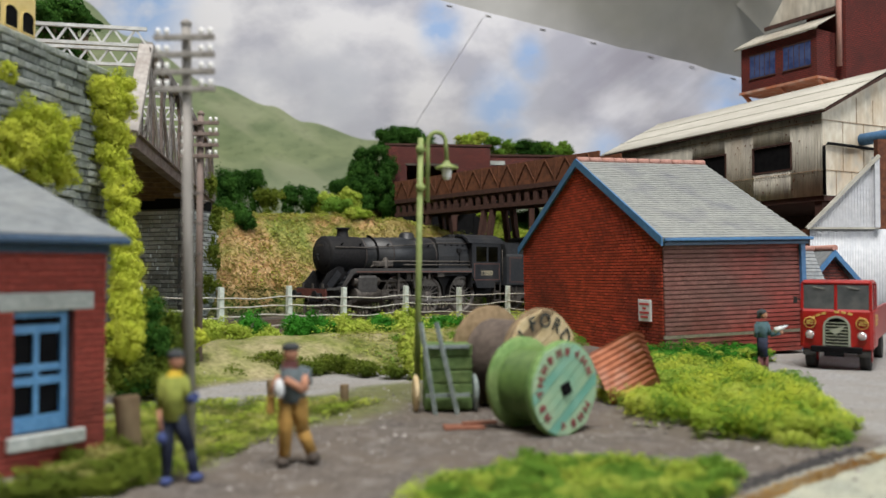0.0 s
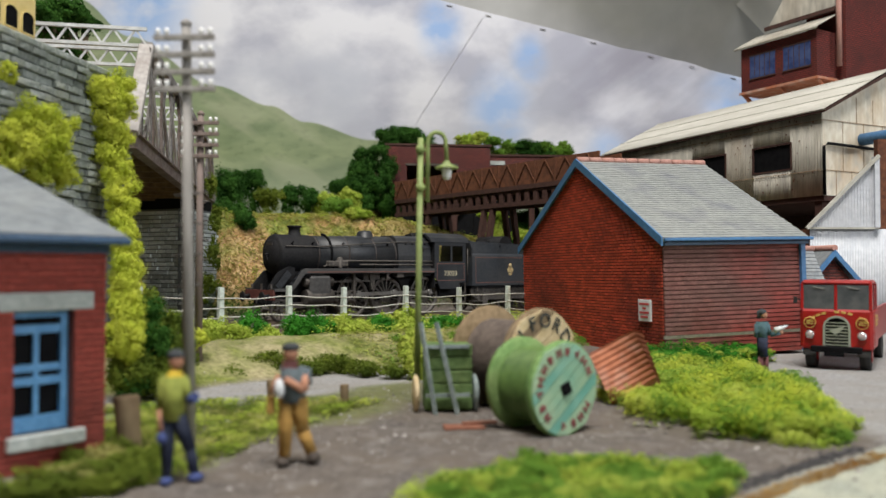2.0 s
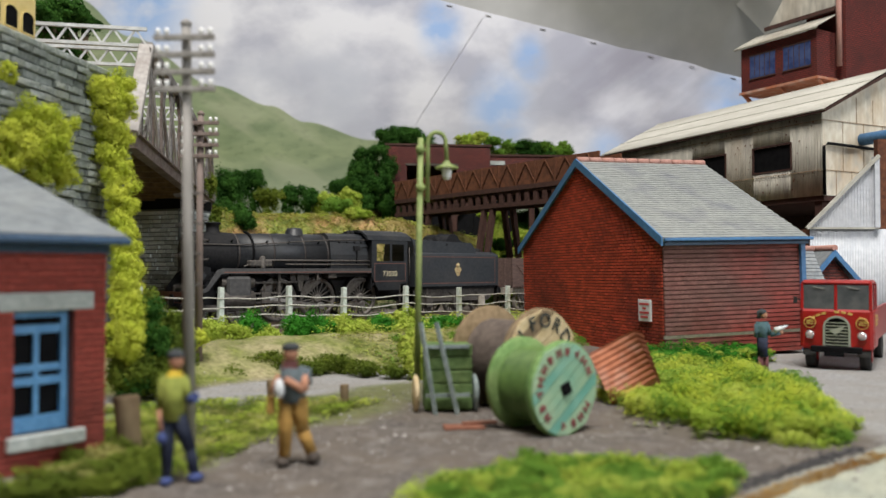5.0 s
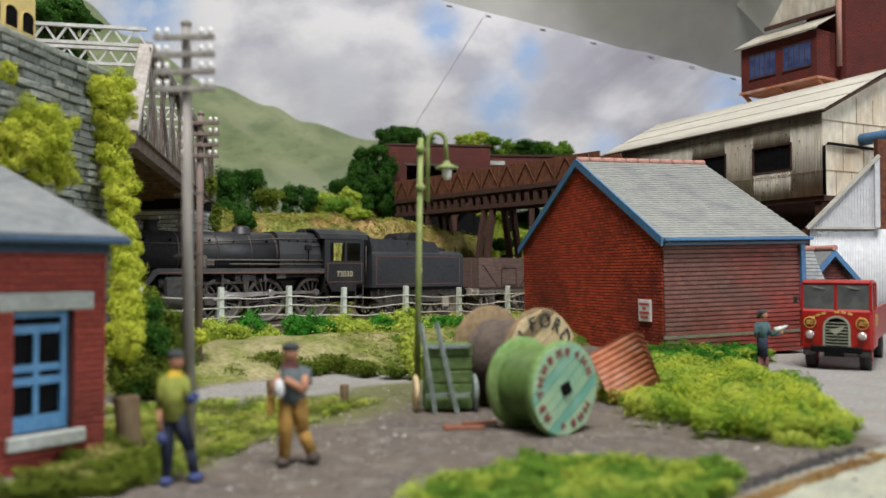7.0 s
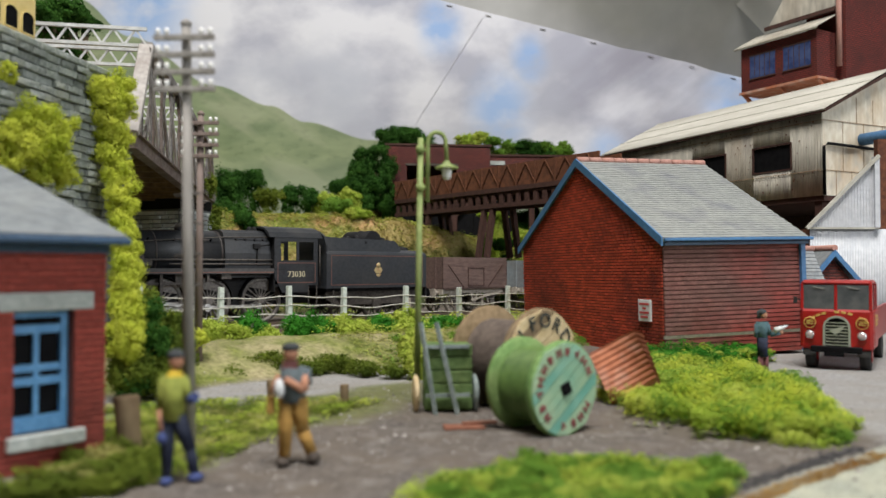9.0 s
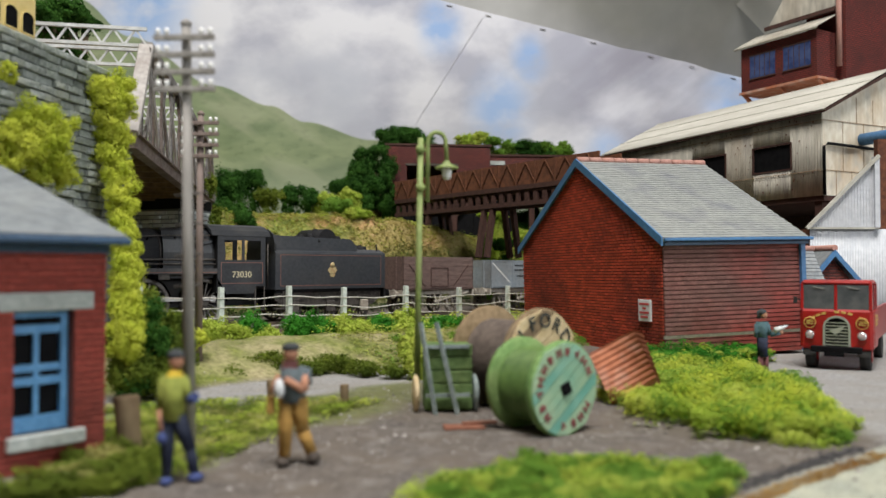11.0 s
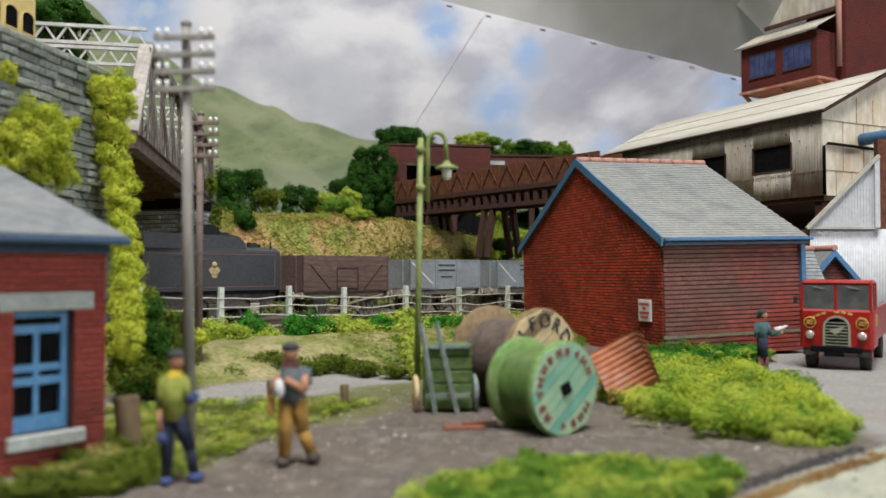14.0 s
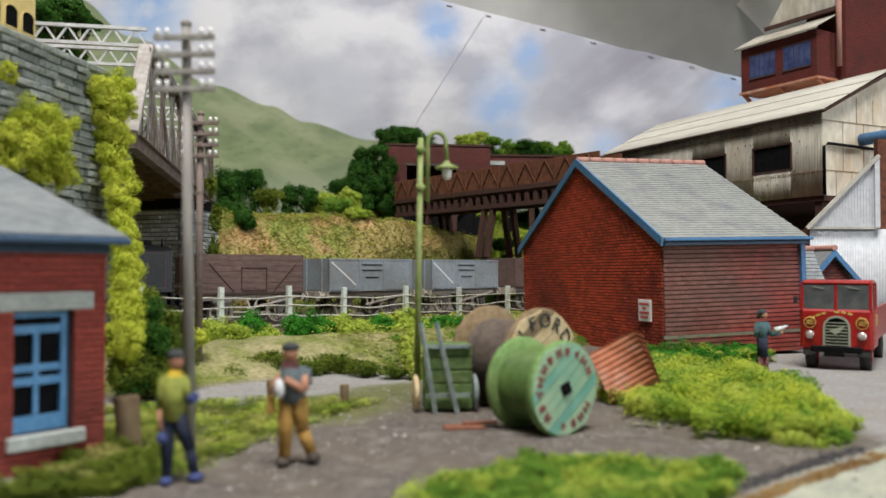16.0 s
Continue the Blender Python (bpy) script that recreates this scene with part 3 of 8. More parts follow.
def backdrop():
    # two printed sheets that meet at a slanted joint; the top edge drops to the right
    top = lambda x: 29.3 - 0.258 * x
    mat = sky_print()

    def sag(x, h):
        return 0.25 * math.sin(x * 0.55 + h * 0.2) * (0.15 + 0.85 * ease(12, 16, x)) + 0.18 * math.sin(x * 1.3 - h * 0.35) * (0.1 + 0.9 * ease(13, 18, x))

    bm = bmesh.new()
    cols = 90
    rows = 30
    grid = []
    for i in range(cols + 1):
        x = -62 + 112 * i / cols
        col = []
        for j in range(rows + 1):
            h = top(x) * j / rows - 2
            h = h if j < rows else top(x)
            col.append(bm.verts.new((x, 78 + sag(x, h), h)))
        grid.append(col)
    for a, b in zip(grid, grid[1:]):
        for j in range(rows):
            bm.faces.new((a[j], b[j], b[j + 1], a[j + 1])).smooth = True
    bd = single("backdrop", bm, mat, Matrix(), "printed sky and green hills on a curling paper backdrop", "backdrop", kind="structure")
    bm = bmesh.new()
    bar(bm, (-2.99, 77.9, 16.65), (3.93, 77.9, 27.62), 0.04, 0.035)
    part("seam", bm, paint("seam_grey", (0.52, 0.53, 0.58), (0.64, 0.65, 0.70), None, 1, 1, 0.8, bump=0), bd, "joint between two printed sheets")
    for x in (0.4, 4.2, 9.6, 14.6, 20.2, 24.2, 28.4):
        bm = bmesh.new()
        bar(bm, (x, 77.9 + sag(x, top(x) - 0.4), top(x) - 0.35), (x + 0.55, 77.9 + sag(x + 0.5, top(x) - 0.5), top(x) - 0.47), 0.05, 0.06)
        part("staple", bm, GRIME, bd)
    # grey sheet that hangs above the backdrop, folded at its end
    bm = bmesh.new()
    grid = []
    for i in range(61):
        x = -18 + 58 * i / 60
        col = []
        for j in range(21):
            q = j / 20
            z = top(x) - 1.5 + q * 22
            y = 80.5 - (3 + 19 * ease(6, 20, x)) * q ** 1.25 + 0.5 * math.sin(x * 0.3 + q * 3) * q + 0.12 * math.sin(x * 0.9 - q * 6)
            col.append(bm.verts.new((x, y, z)))
        grid.append(col)
    for a, b in zip(grid, grid[1:]):
        for j in range(20):
            bm.faces.new((a[j], b[j], b[j + 1], a[j + 1])).smooth = True
    single("dust_sheet", bm, CLOTH, Matrix(), "grey-white cotton sheet slung over the backdrop", "sheet")
    bm = bmesh.new()
    grid = []
    for i in range(31):
        q = i / 30
        col = []
        for j in range(13):
            w = j / 12
            x = 25.8 + 9 * q - 3 * w
            z = 28.8 - 3 * q - 8.5 * q * q + w * 9 + 0.2 * math.sin(q * 9)
            y = 73.8 + 0.8 * math.cos(w * 4) - 2.5 * w + 0.3 * math.sin(q * 7 + w * 3)
            col.append(bm.verts.new((x, y, z)))
        grid.append(col)
    for a, b in zip(grid, grid[1:]):
        for j in range(12):
            bm.faces.new((a[j], b[j], b[j + 1], a[j + 1])).smooth = True
    single("dust_sheet", bm, CLOTH, Matrix(), "fold of pale cloth lapping the grey sheet", "sheet")


# ---- ground ----
HEAD = radians(222.5)
D = Vector((math.cos(HEAD), math.sin(HEAD), 0))
LEFT = Vector((-D.y, D.x, 0))
C0 = Vector((-0.88, 42.85, 0))


def track_xy(s, n):
    """The place s along the track and n beside it, towards the yard."""
    p = C0 + D * s + LEFT * n
    return p.x, p.y


def sn(x, y):
    p = Vector((x, y, 0)) - C0
    return p.dot(D), p.dot(LEFT)


def ease(a, b, v):
    v = min(1, max(0, (v - a) / (b - a)))
    return v * v * (3 - 2 * v)


def ground_z(x, y):
    s, n = sn(x, y)
    lump = noise.noise(Vector((x * 0.35, y * 0.35, 3.1)))
    fine = noise.noise(Vector((x * 1.7, y * 1.7, 8.3)))
    bank = ease(14.4, 11.9, n) * ease(-9, -4, s)
    z = 0.72 * bank + 0.1 * (lump + fine) * bank * ease(0, 0.6, 1)
    if n < 8.2:
        z -= (z - 0.18) * ease(8.2, 6.6, n)
    if n < -4.9:
        top = 3.75 + 2.25 * ease(-21, -1, s) + 0.3 * lump + 0.25 * fine
        z += (top - z) * ease(-4.9, -9.8 + 2.4 * ease(3, -4, s), n)
        z += 0.3 * ease(-12, -24, n)
    # mound with tall grass beside the shed
    dx, dy = (x - 5.6) / 2.7, (y - 16.6) / 3.2
    z += 0.5 * math.exp(-(dx * dx + dy * dy) * 1.6) * ease(20, 13, n) if n > 10 else 0
    return z + 0.02 * fine


def ground():
    m, nt, links, bsdf = nodes_of("ground_mix")
    at = nt.new("ShaderNodeAttribute")
    at.attribute_name = "kinds"
    sep = nt.new("ShaderNodeSeparateColor")
    links.new(at.outputs["Color"], sep.inputs[0])
    grain = noise_of(nt, links, 7, 6)
    patch = noise_of(nt, links, 0.8, 5)
    dirt = mixed(nt, links, grain, (0.075, 0.063, 0.057), (0.165, 0.145, 0.133))
    dirt = mixed(nt, links, patch, dirt, (0.14, 0.115, 0.095))
    dust = noise_of(nt, links, 2.3, 7, (1, 1, 1), 0.52, 0.72)
    dirt = mixed(nt, links, dust, dirt, (0.21, 0.19, 0.175))
    road = mixed(nt, links, grain, (0.25, 0.245, 0.245), (0.37, 0.365, 0.365))
    road = mixed(nt, links, patch, road, (0.28, 0.265, 0.25))
    turf = mixed(nt, links, grain, (0.10, 0.13, 0.02), (0.20, 0.23, 0.04))
    sand = mixed(nt, links, grain, (0.27, 0.235, 0.12), (0.42, 0.37, 0.21))
    heath = mixed(nt, links, noise_of(nt, links, 2.5, 6), (0.15, 0.19, 0.04), (0.31, 0.32, 0.08))
    clay = mixed(nt, links, noise_of(nt, links, 3.5, 6), (0.37, 0.21, 0.085), (0.52, 0.35, 0.18))
    heath = mixed(nt, links, noise_of(nt, links, 0.3, 5, (1, 1, 1.6), 0.54, 0.63), heath, clay)
    col = mixed(nt, links, sep.outputs[0], dirt, road)
    col = mixed(nt, links, sep.outputs[1], col, turf)
    bank = mixed(nt, links, patch, sand, turf)
    col = mixed(nt, links, sep.outputs[2], col, bank)
    bare = nt.new("ShaderNodeMath")
    bare.operation = "SUBTRACT"
    bare.inputs[1].default_value = 1.0
    links.new(at.outputs["Alpha"], bare.inputs[0])
    heath = mixed(nt, links, bare.outputs[0], heath, clay)
    col = mixed(nt, links, at.outputs["Alpha"], col, heath)
    pale = nt.new("ShaderNodeAttribute")
    pale.attribute_name = "pale"
    slabs = mixed(nt, links, noise_of(nt, links, 1.6, 5), (0.34, 0.36, 0.30), (0.46, 0.465, 0.37))
    col = mixed(nt, links, pale.outputs["Fac"], col, slabs)
    links.new(col, bsdf.inputs["Base Color"])
    bsdf.inputs["Roughness"].default_value = 0.95
    bp = nt.new("ShaderNodeBump")
    bp.inputs["Strength"].default_value, bp.inputs["Distance"].default_value = 0.6, 0.05 * K
    links.new(grain, bp.inputs["Height"])
    links.new(bp.outputs[0], bsdf.inputs["Normal"])

    xs = np.concatenate([np.arange(-60, -16, 2.0), np.arange(-16, 16, 0.32), np.arange(16, 62, 2.0)])
    ys = np.concatenate([np.arange(-14, 6, 1.5), np.arange(6, 30, 0.3), np.arange(30, 60, 0.5), np.arange(60, 80, 2.0)])
    verts, kinds, pales = [], [], []
    for y in ys:
        for x in xs:
            s, n = sn(x, y)
            wob = 0.5 * noise.noise(Vector((x * 0.8, y * 0.8, 1))) + 0.25 * noise.noise(Vector((x * 2.4, y * 2.4, 5)))
            verts.append((x, y, ground_z(x, y)))
            lane = ease(14.0, 14.5, n + wob * 0.4) * ease(17.4, 16.7, n + wob) * ease(0.8, -0.2, x)
            yard = ease(6.9, 7.5, x - 0.16 * (y - 13) + wob * 0.8) * ease(12.2, 13.4, y + wob)
            corner = ease(0, 0.25, x - 3.45 - 1.21 * (y - 9.85) + wob * 0.25) * ease(13.4, 12.6, y)
            road_k = max(lane, yard, corner)
            strip = ease(16.6, 17.2, n + wob) * ease(20.4, 19.2, n + wob * 2) * ease(0.2, -1.2, x)
            front = ease(10.1, 9.4, y + wob - 0.12 * (x - 1)) * ease(-2.5, -0.8, x) * ease(3.2, 2.4, x)
            turf_k = max(strip * 0.55, front * 0.9)
            bank_k = ease(14.5, 13.9, n) * ease(7.8, 8.6, n) * ease(-14, -10, s)
            heath_k = ease(-5.2, -6.0, n)
            clay_k = max(ease(2.0, 4.5, s), 0.5 * ease(-12, -9, s) * ease(1.0, -1.0, s)) * ease(-8.4, -7.2, n + wob) * ease(-6.0, -6.6, n)
            pales.append(corner)
            kinds.append((road_k, turf_k, bank_k, heath_k + clay_k))
    nx = len(xs)
    faces = [(j * nx + i, j * nx + i + 1, (j + 1) * nx + i + 1, (j + 1) * nx + i) for j in range(len(ys) - 1) for i in range(nx - 1)]
    me = raw_mesh("ground", verts, faces, m, True)
    a = me.attributes.new("kinds", "FLOAT_COLOR", "POINT")
    a.data.foreach_set("color", np.array(kinds, dtype=np.float32).ravel())
    a = me.attributes.new("pale", "FLOAT", "POINT")
    a.data.foreach_set("value", np.array(pales, dtype=np.float32))
    tagged(new("ground", me), "grey-brown yard dirt, lane, grassy bank and heather slope", "ground", kind="structure")


def tracks():
    bed = bmesh.new()
    for i in range(112):
        a = track_xy(-30 + i * 0.5, -5.4)
        b = track_xy(-30 + i * 0.5, 7.2)
        p = [bed.verts.new((a[0], a[1], 0.205)), bed.verts.new((b[0], b[1], 0.205)), bed.verts.new((b[0], b[1], -0.3)), bed.verts.new((a[0], a[1], -0.3))]
        if i:
            for k in range(4):
                bed.faces.new((last[k], last[(k + 1) % 4], p[(k + 1) % 4], p[k]))
        last = p
    single("trackbed", bed, paint("trackbed_dark", (0.045, 0.038, 0.033), (0.10, 0.085, 0.073), (0.06, 0.05, 0.042), 9, 1, 0.95, bump=0.8), Matrix(), "dark brown ballast bed under both tracks", "trackbed", kind="structure")
    for n0, (s0, s1) in ((0.0, (-30, 26)), (3.7, (-30, 26))):
        m = place(*track_xy(0, n0), 0, 222.5)
        tr = thing("railway_track", m, "single line of rusty rails on dark timber sleepers", "railway track", "parallel tracks", "structure")
        for y in (-0.72, 0.72):
            bm = bmesh.new()
            for w, z0, z1 in ((0.07, 0.37, 0.45), (0.025, 0.32, 0.37), (0.12, 0.29, 0.32)):
                box(bm, s0, s1, y - w / 2, y + w / 2, z0, z1)
            part("rail", bm, RAIL, tr)
        bm = bmesh.new()
        box(bm, -0.13, 0.13, -1.3, 1.3, 0.17, 0.29)
        me = mesh_of("sleeper", bm, SLEEPER)
        for i in range(int((s1 - s0) / 0.75)):
            ob = new("sleeper", me)
            ob.parent = tr
            ob.matrix_basis = place(s0 + 0.4 + i * 0.75, 0, 0)
    rng = np.random.default_rng(4)
    v, f = [], []
    for i in range(9000):
        s, n = rng.uniform(-14, 16), rng.uniform(-2.6, 6.8)
        x, y = track_xy(s, n)
        r = rng.uniform(0.05, 0.1)
        z = ground_z(x, y) + r * 0.4
        b = len(v)
        v += [(x - r, y - r * 0.6, z - r), (x + r, y - r * 0.5, z - r), (x + rng.uniform(-r, r), y + r, z - r), (x, y, z + r * 0.7)]
        f += [(b, b + 1, b + 3), (b + 1, b + 2, b + 3), (b + 2, b, b + 3)]
    tagged(new("ballast", raw_mesh("ballast", v, f, paint("ballast_brown", (0.06, 0.05, 0.043), (0.14, 0.12, 0.10), None, 8, 1, 0.95, pieces="island"))),
           "dark brown ballast stones between the rails", "ballast", kind="stuff")


# ---- masonry ----
def courses(wall, length, height, bw, bh, material, joint, depth, gable=0.0, near=None, skip=(), seed=1, rest_material=None, rough=0.0, name="brick", butt=None):
    """Bricks in stretcher bond on the plane y=0 of wall (x along, z up, outside is -y). gable: rise of the peak over mid length.
    near: (x0, x1, z0, z1) of the stretch whose bricks are parts; the others are joined."""
    rng = random.Random(seed)
    butt = joint if butt is None else butt
    shapes = []
    for k in range(6):
        bm = bmesh.new()
        w, h = bw - butt, bh - joint
        d = depth * (1 + rough * rng.uniform(-0.8, 1.2))
        vs = box(bm, -w / 2, w / 2, -d, 0.01, -h / 2, h / 2)
        for v in vs:
            if v.co.y < 0:
                v.co.x *= (0.97 if butt == joint else 0.995) - 0.06 * rough * rng.random()
                v.co.z *= 0.93 - 0.1 * rough * rng.random()
                v.co.y += rng.uniform(-0.3, 0.3) * depth * rough
        shapes.append(mesh_of(name, bm, material))
    bm = bmesh.new()
    count = 0
    for r in range(int((height + gable) / bh)):
        z = (r + 0.5) * bh
        lo, hi = 0.0, length
        if z > height:
            cut = (z + bh / 2 - height) / gable * length / 2
            lo, hi = cut, length - cut
        x = lo - (bw / 2 if r % 2 else 0)
        while x < hi:
            a, b = max(x, lo), min(x + bw * (1 + rough * rng.uniform(-0.35, 0.35)), hi)
            nxt = b if b > x else x + bw
            c = (a + b) / 2
            if b - a > bw * 0.25 and not any(s[0] < c < s[1] and s[2] < z < s[3] for s in skip):
                if near and near[0] < c < near[1] and near[2] < z < near[3] and count < 300:
                    ob = new(name, shapes[rng.randrange(6)])
                    ob.parent = wall
                    ob.matrix_basis = place(c, 0, z) @ Matrix.Diagonal(((b - a - butt) / (bw - butt), 1, 1, 1))
                    count += 1
                else:
                    w, h = (b - a - butt) / 2, (bh - joint) / 2
                    p = [bm.verts.new((c + sx * w * (f if butt == joint else 1), y, z + sz * h * f)) for y, f in ((0.01, 1), (-depth * (1 + rough * rng.uniform(-.7, 1)), 0.95)) for sx, sz in ((-1, -1), (1, -1), (1, 1), (-1, 1))]
                    bm.faces.new(p[4:])
                    for i in range(4):
                        bm.faces.new((p[i], p[(i + 1) % 4], p[4 + (i + 1) % 4], p[4 + i]))
            x = nxt if rough else x + bw
    if len(bm.verts):
        tagged(part("brickwork" if name == "brick" else "stonework", bm, rest_material or material, wall), kind="stuff")
    else:
        bm.free()


def slates(roof, u, v, origin, across, up, material, seed=1, thick=0.03, singles=0):
    """Lapped slates on a slope: origin at the eave, u along it, v up the slope."""
    rng = random.Random(seed)
    u, v = Vector(u), Vector(v)
    ul, vl = u.length, v.length
    u, v = u / ul, v / vl
    n = u.cross(v)
    one = bmesh.new()
    a, b = across / 2 - 0.002, up * 1.15
    p = [one.verts.new(c) for c in ((-a, 0, thick), (a, 0, thick), (a, b, 0.006), (-a, b, 0.006), (-a, 0, 0), (a, 0, 0))]
    for q in ((0, 1, 2, 3), (4, 5, 1, 0), (4, 0, 3), (5, 2, 1)):
        one.faces.new([p[i] for i in q])
    me = mesh_of("slate", one, SLATE_PIECE)
    axes = Matrix((u, v, n)).transposed().to_4x4()
    made = 0
    bm = bmesh.new()
    for r in range(int(vl / up)):
        x = -across * 0.5 * (r % 2)
        while x < ul:
            a, b = max(0, x) + 0.002, min(ul, x + across) - 0.002
            if made < singles and b - a > across * 0.9:
                ob = new("slate", me)
                ob.parent = roof
                spot = Vector(origin) + u * (a + b) / 2 + v * (r * up + rng.uniform(-0.008, 0.008))
                ob.matrix_basis = Matrix.Translation(spot * K) @ axes
                made += 1
            elif b - a > 0.05:
                lift = thick * rng.uniform(0.9, 1.15)
                drop = rng.uniform(-0.008, 0.008)
                q = [Vector(origin) + u * a + v * (r * up + drop) + n * lift, Vector(origin) + u * b + v * (r * up + drop) + n * lift,
                     Vector(origin) + u * b + v * ((r + 1.15) * up) + n * 0.006, Vector(origin) + u * a + v * ((r + 1.15) * up) + n * 0.006]
                p = [bm.verts.new(c) for c in q] + [bm.verts.new(q[0] - n * lift), bm.verts.new(q[1] - n * lift)]
                bm.faces.new(p[:4])
                bm.faces.new((p[4], p[5], p[1], p[0]))
            x += across
    return tagged(part("slating", bm, material, roof), kind="stuff")


def brick_shed():
    """Local x: along the gable from its near corner to the back left; local y: along the side wall is -y after turning."""
    g, l, h, rise = 10.3, 5.5, 3.8, 3.02
    # local frame: x along the side wall (right, back), y along the gable (back, left)
    rz = math.degrees(math.atan2(487, 1405))
    sh = thing("brick_shed", place(6.98, 25.0, 0, 0, 0, -1.3) @ place(0, 0, 0, rz), "red brick shed with slate roof and blue bargeboards in the yard", "shed")
    inner = bmesh.new()
    box(inner, 0.02, l - 0.02, 0.02, g - 0.02, 0, h)
    slab(inner, [(0.02, h), (g - 0.02, h), (g / 2, h + rise - 0.05)], 0.02, l - 0.02, Matrix(((0, 1, 0, 0), (1, 0, 0, 0), (0, 0, 1, 0), (0, 0, 0, 1))))
    part("core", inner, MORTAR, sh, "dark mortar bed of the walls")
    side = part("side_wall", wall_plate(l, h), MORTAR_PALE, sh, "weathered brown-red brick side wall")
    courses(side, l, h, 0.25, 0.143, BRICK_PALE_PIECE, 0.03, 0.055, near=(0.6, 4.2, 1.2, 3.3), seed=3, rest_material=BRICK_PALE, butt=0.005)
    gab = part("gable_wall", wall_plate(g, h), MORTAR, sh, "bright red brick gable wall", place(0, 0, 0, 90) @ Matrix.Diagonal((1, -1, 1, 1)))
    courses(gab, g, h, 0.27, 0.106, BRICK_PIECE, 0.028, 0.045, gable=rise, near=(0, 4.6, 1.6, 3.0), seed=5, rest_material=BRICK)
    bm = bmesh.new()
    box(bm, -0.05, l, -0.06, 0.0, 0.62, 0.72)
    part("plinth", bm, PLINTH, sh, "dirty grey-green stone band above the footing")
    over = 0.12
    slope = math.atan2(rise, g / 2)
    for sgn in (0, 1):
        bm = bmesh.new()
        e = -0.22 if not sgn else g + 0.22
        ez = h - 0.22 * math.tan(slope) + 0.12
        pts = [(e, ez), (g / 2, h + rise + 0.12), (g / 2, h + rise + 0.02), (e, ez - 0.1)]
        slab(bm, pts, -over, l + over, Matrix(((0, 1, 0, 0), (1, 0, 0, 0), (0, 0, 1, 0), (0, 0, 0, 1))))
        rf = part("roof_slope", bm, SLATE, sh, "grey-green slates in courses")
        if not sgn:
            slates(rf, (l + 2 * over, 0, 0), (0, g / 2 - e, h + rise + 0.12 - ez), (-over, e, ez + 0.005), 0.3, 0.17, SLATE, 7, 0.022, singles=300)
        for x0 in (-over - 0.06,):
            bm = bmesh.new()
            q = [(e, ez - 0.24), (g / 2, h + rise - 0.1), (g / 2, h + rise + 0.2), (e, ez + 0.04)]
            slab(bm, q, x0, x0 + 0.06, Matrix(((0, 1, 0, 0), (1, 0, 0, 0), (0, 0, 1, 0), (0, 0, 0, 1))))
            part("bargeboard", bm, BLUE, sh, "bright blue bargeboard")
    bm = bmesh.new()
    box(bm, -over, l + over + 0.1, -0.36, -0.23, h - 0.11, h - 0.01, bevel=0.02)
    part("gutter", bm, BLUE, sh, "blue gutter")
    bm = bmesh.new()
    box(bm, -over + 0.06, l + over, -0.22, -0.06, h - 0.24, h - 0.12)
    part("fascia", bm, DARK_BLUE, sh, "dark blue fascia below the gutter")
    bm = bmesh.new()
    box(bm, l - 0.16, l + 0.02, -0.16, -0.04, 0, h - 0.2)
    part("downpipe", bm, BLUE, sh, "blue corner board")
    for i in range(11):
        bm = bmesh.new()
        x = -over + i * (l + 2 * over) / 11
        rod(bm, (x + 0.01, g / 2, h + rise + 0.14), (x + (l + 2 * over) / 11 - 0.02, g / 2, h + rise + 0.14), 0.12, 0.13, 10)
        part("ridge_tile", bm, RIDGE_TILE, sh, "pinkish terracotta ridge tile")
    # notice board on the gable, near the corner
    sg = thing("warning_sign", sh.matrix_basis @ place(-0.10, 0.65, 1.5, -90), "white enamel warning notice with red lettering on the brick gable", "sign")
    bm = bmesh.new()
    box(bm, -0.6, 0.1, -0.03, 0.03, -0.36, 0.34, bevel=0.01)
    part("plate", bm, SIGN_WHITE, sg)
    for z, w in ((0.2, 0.26), (0.06, 0.09), (-0.08, 0.26), (-0.22, 0.2)):
        bm = bmesh.new()
        box(bm, -0.25 - w, -0.25 + w, -0.045, -0.03, z - 0.035, z + 0.035)
        part("lettering", bm, SIGN_RED, sg)


def wall_plate(l, h):
    bm = bmesh.new()
    box(bm, 0, l, 0.0, 0.015, 0, h)
    return bm


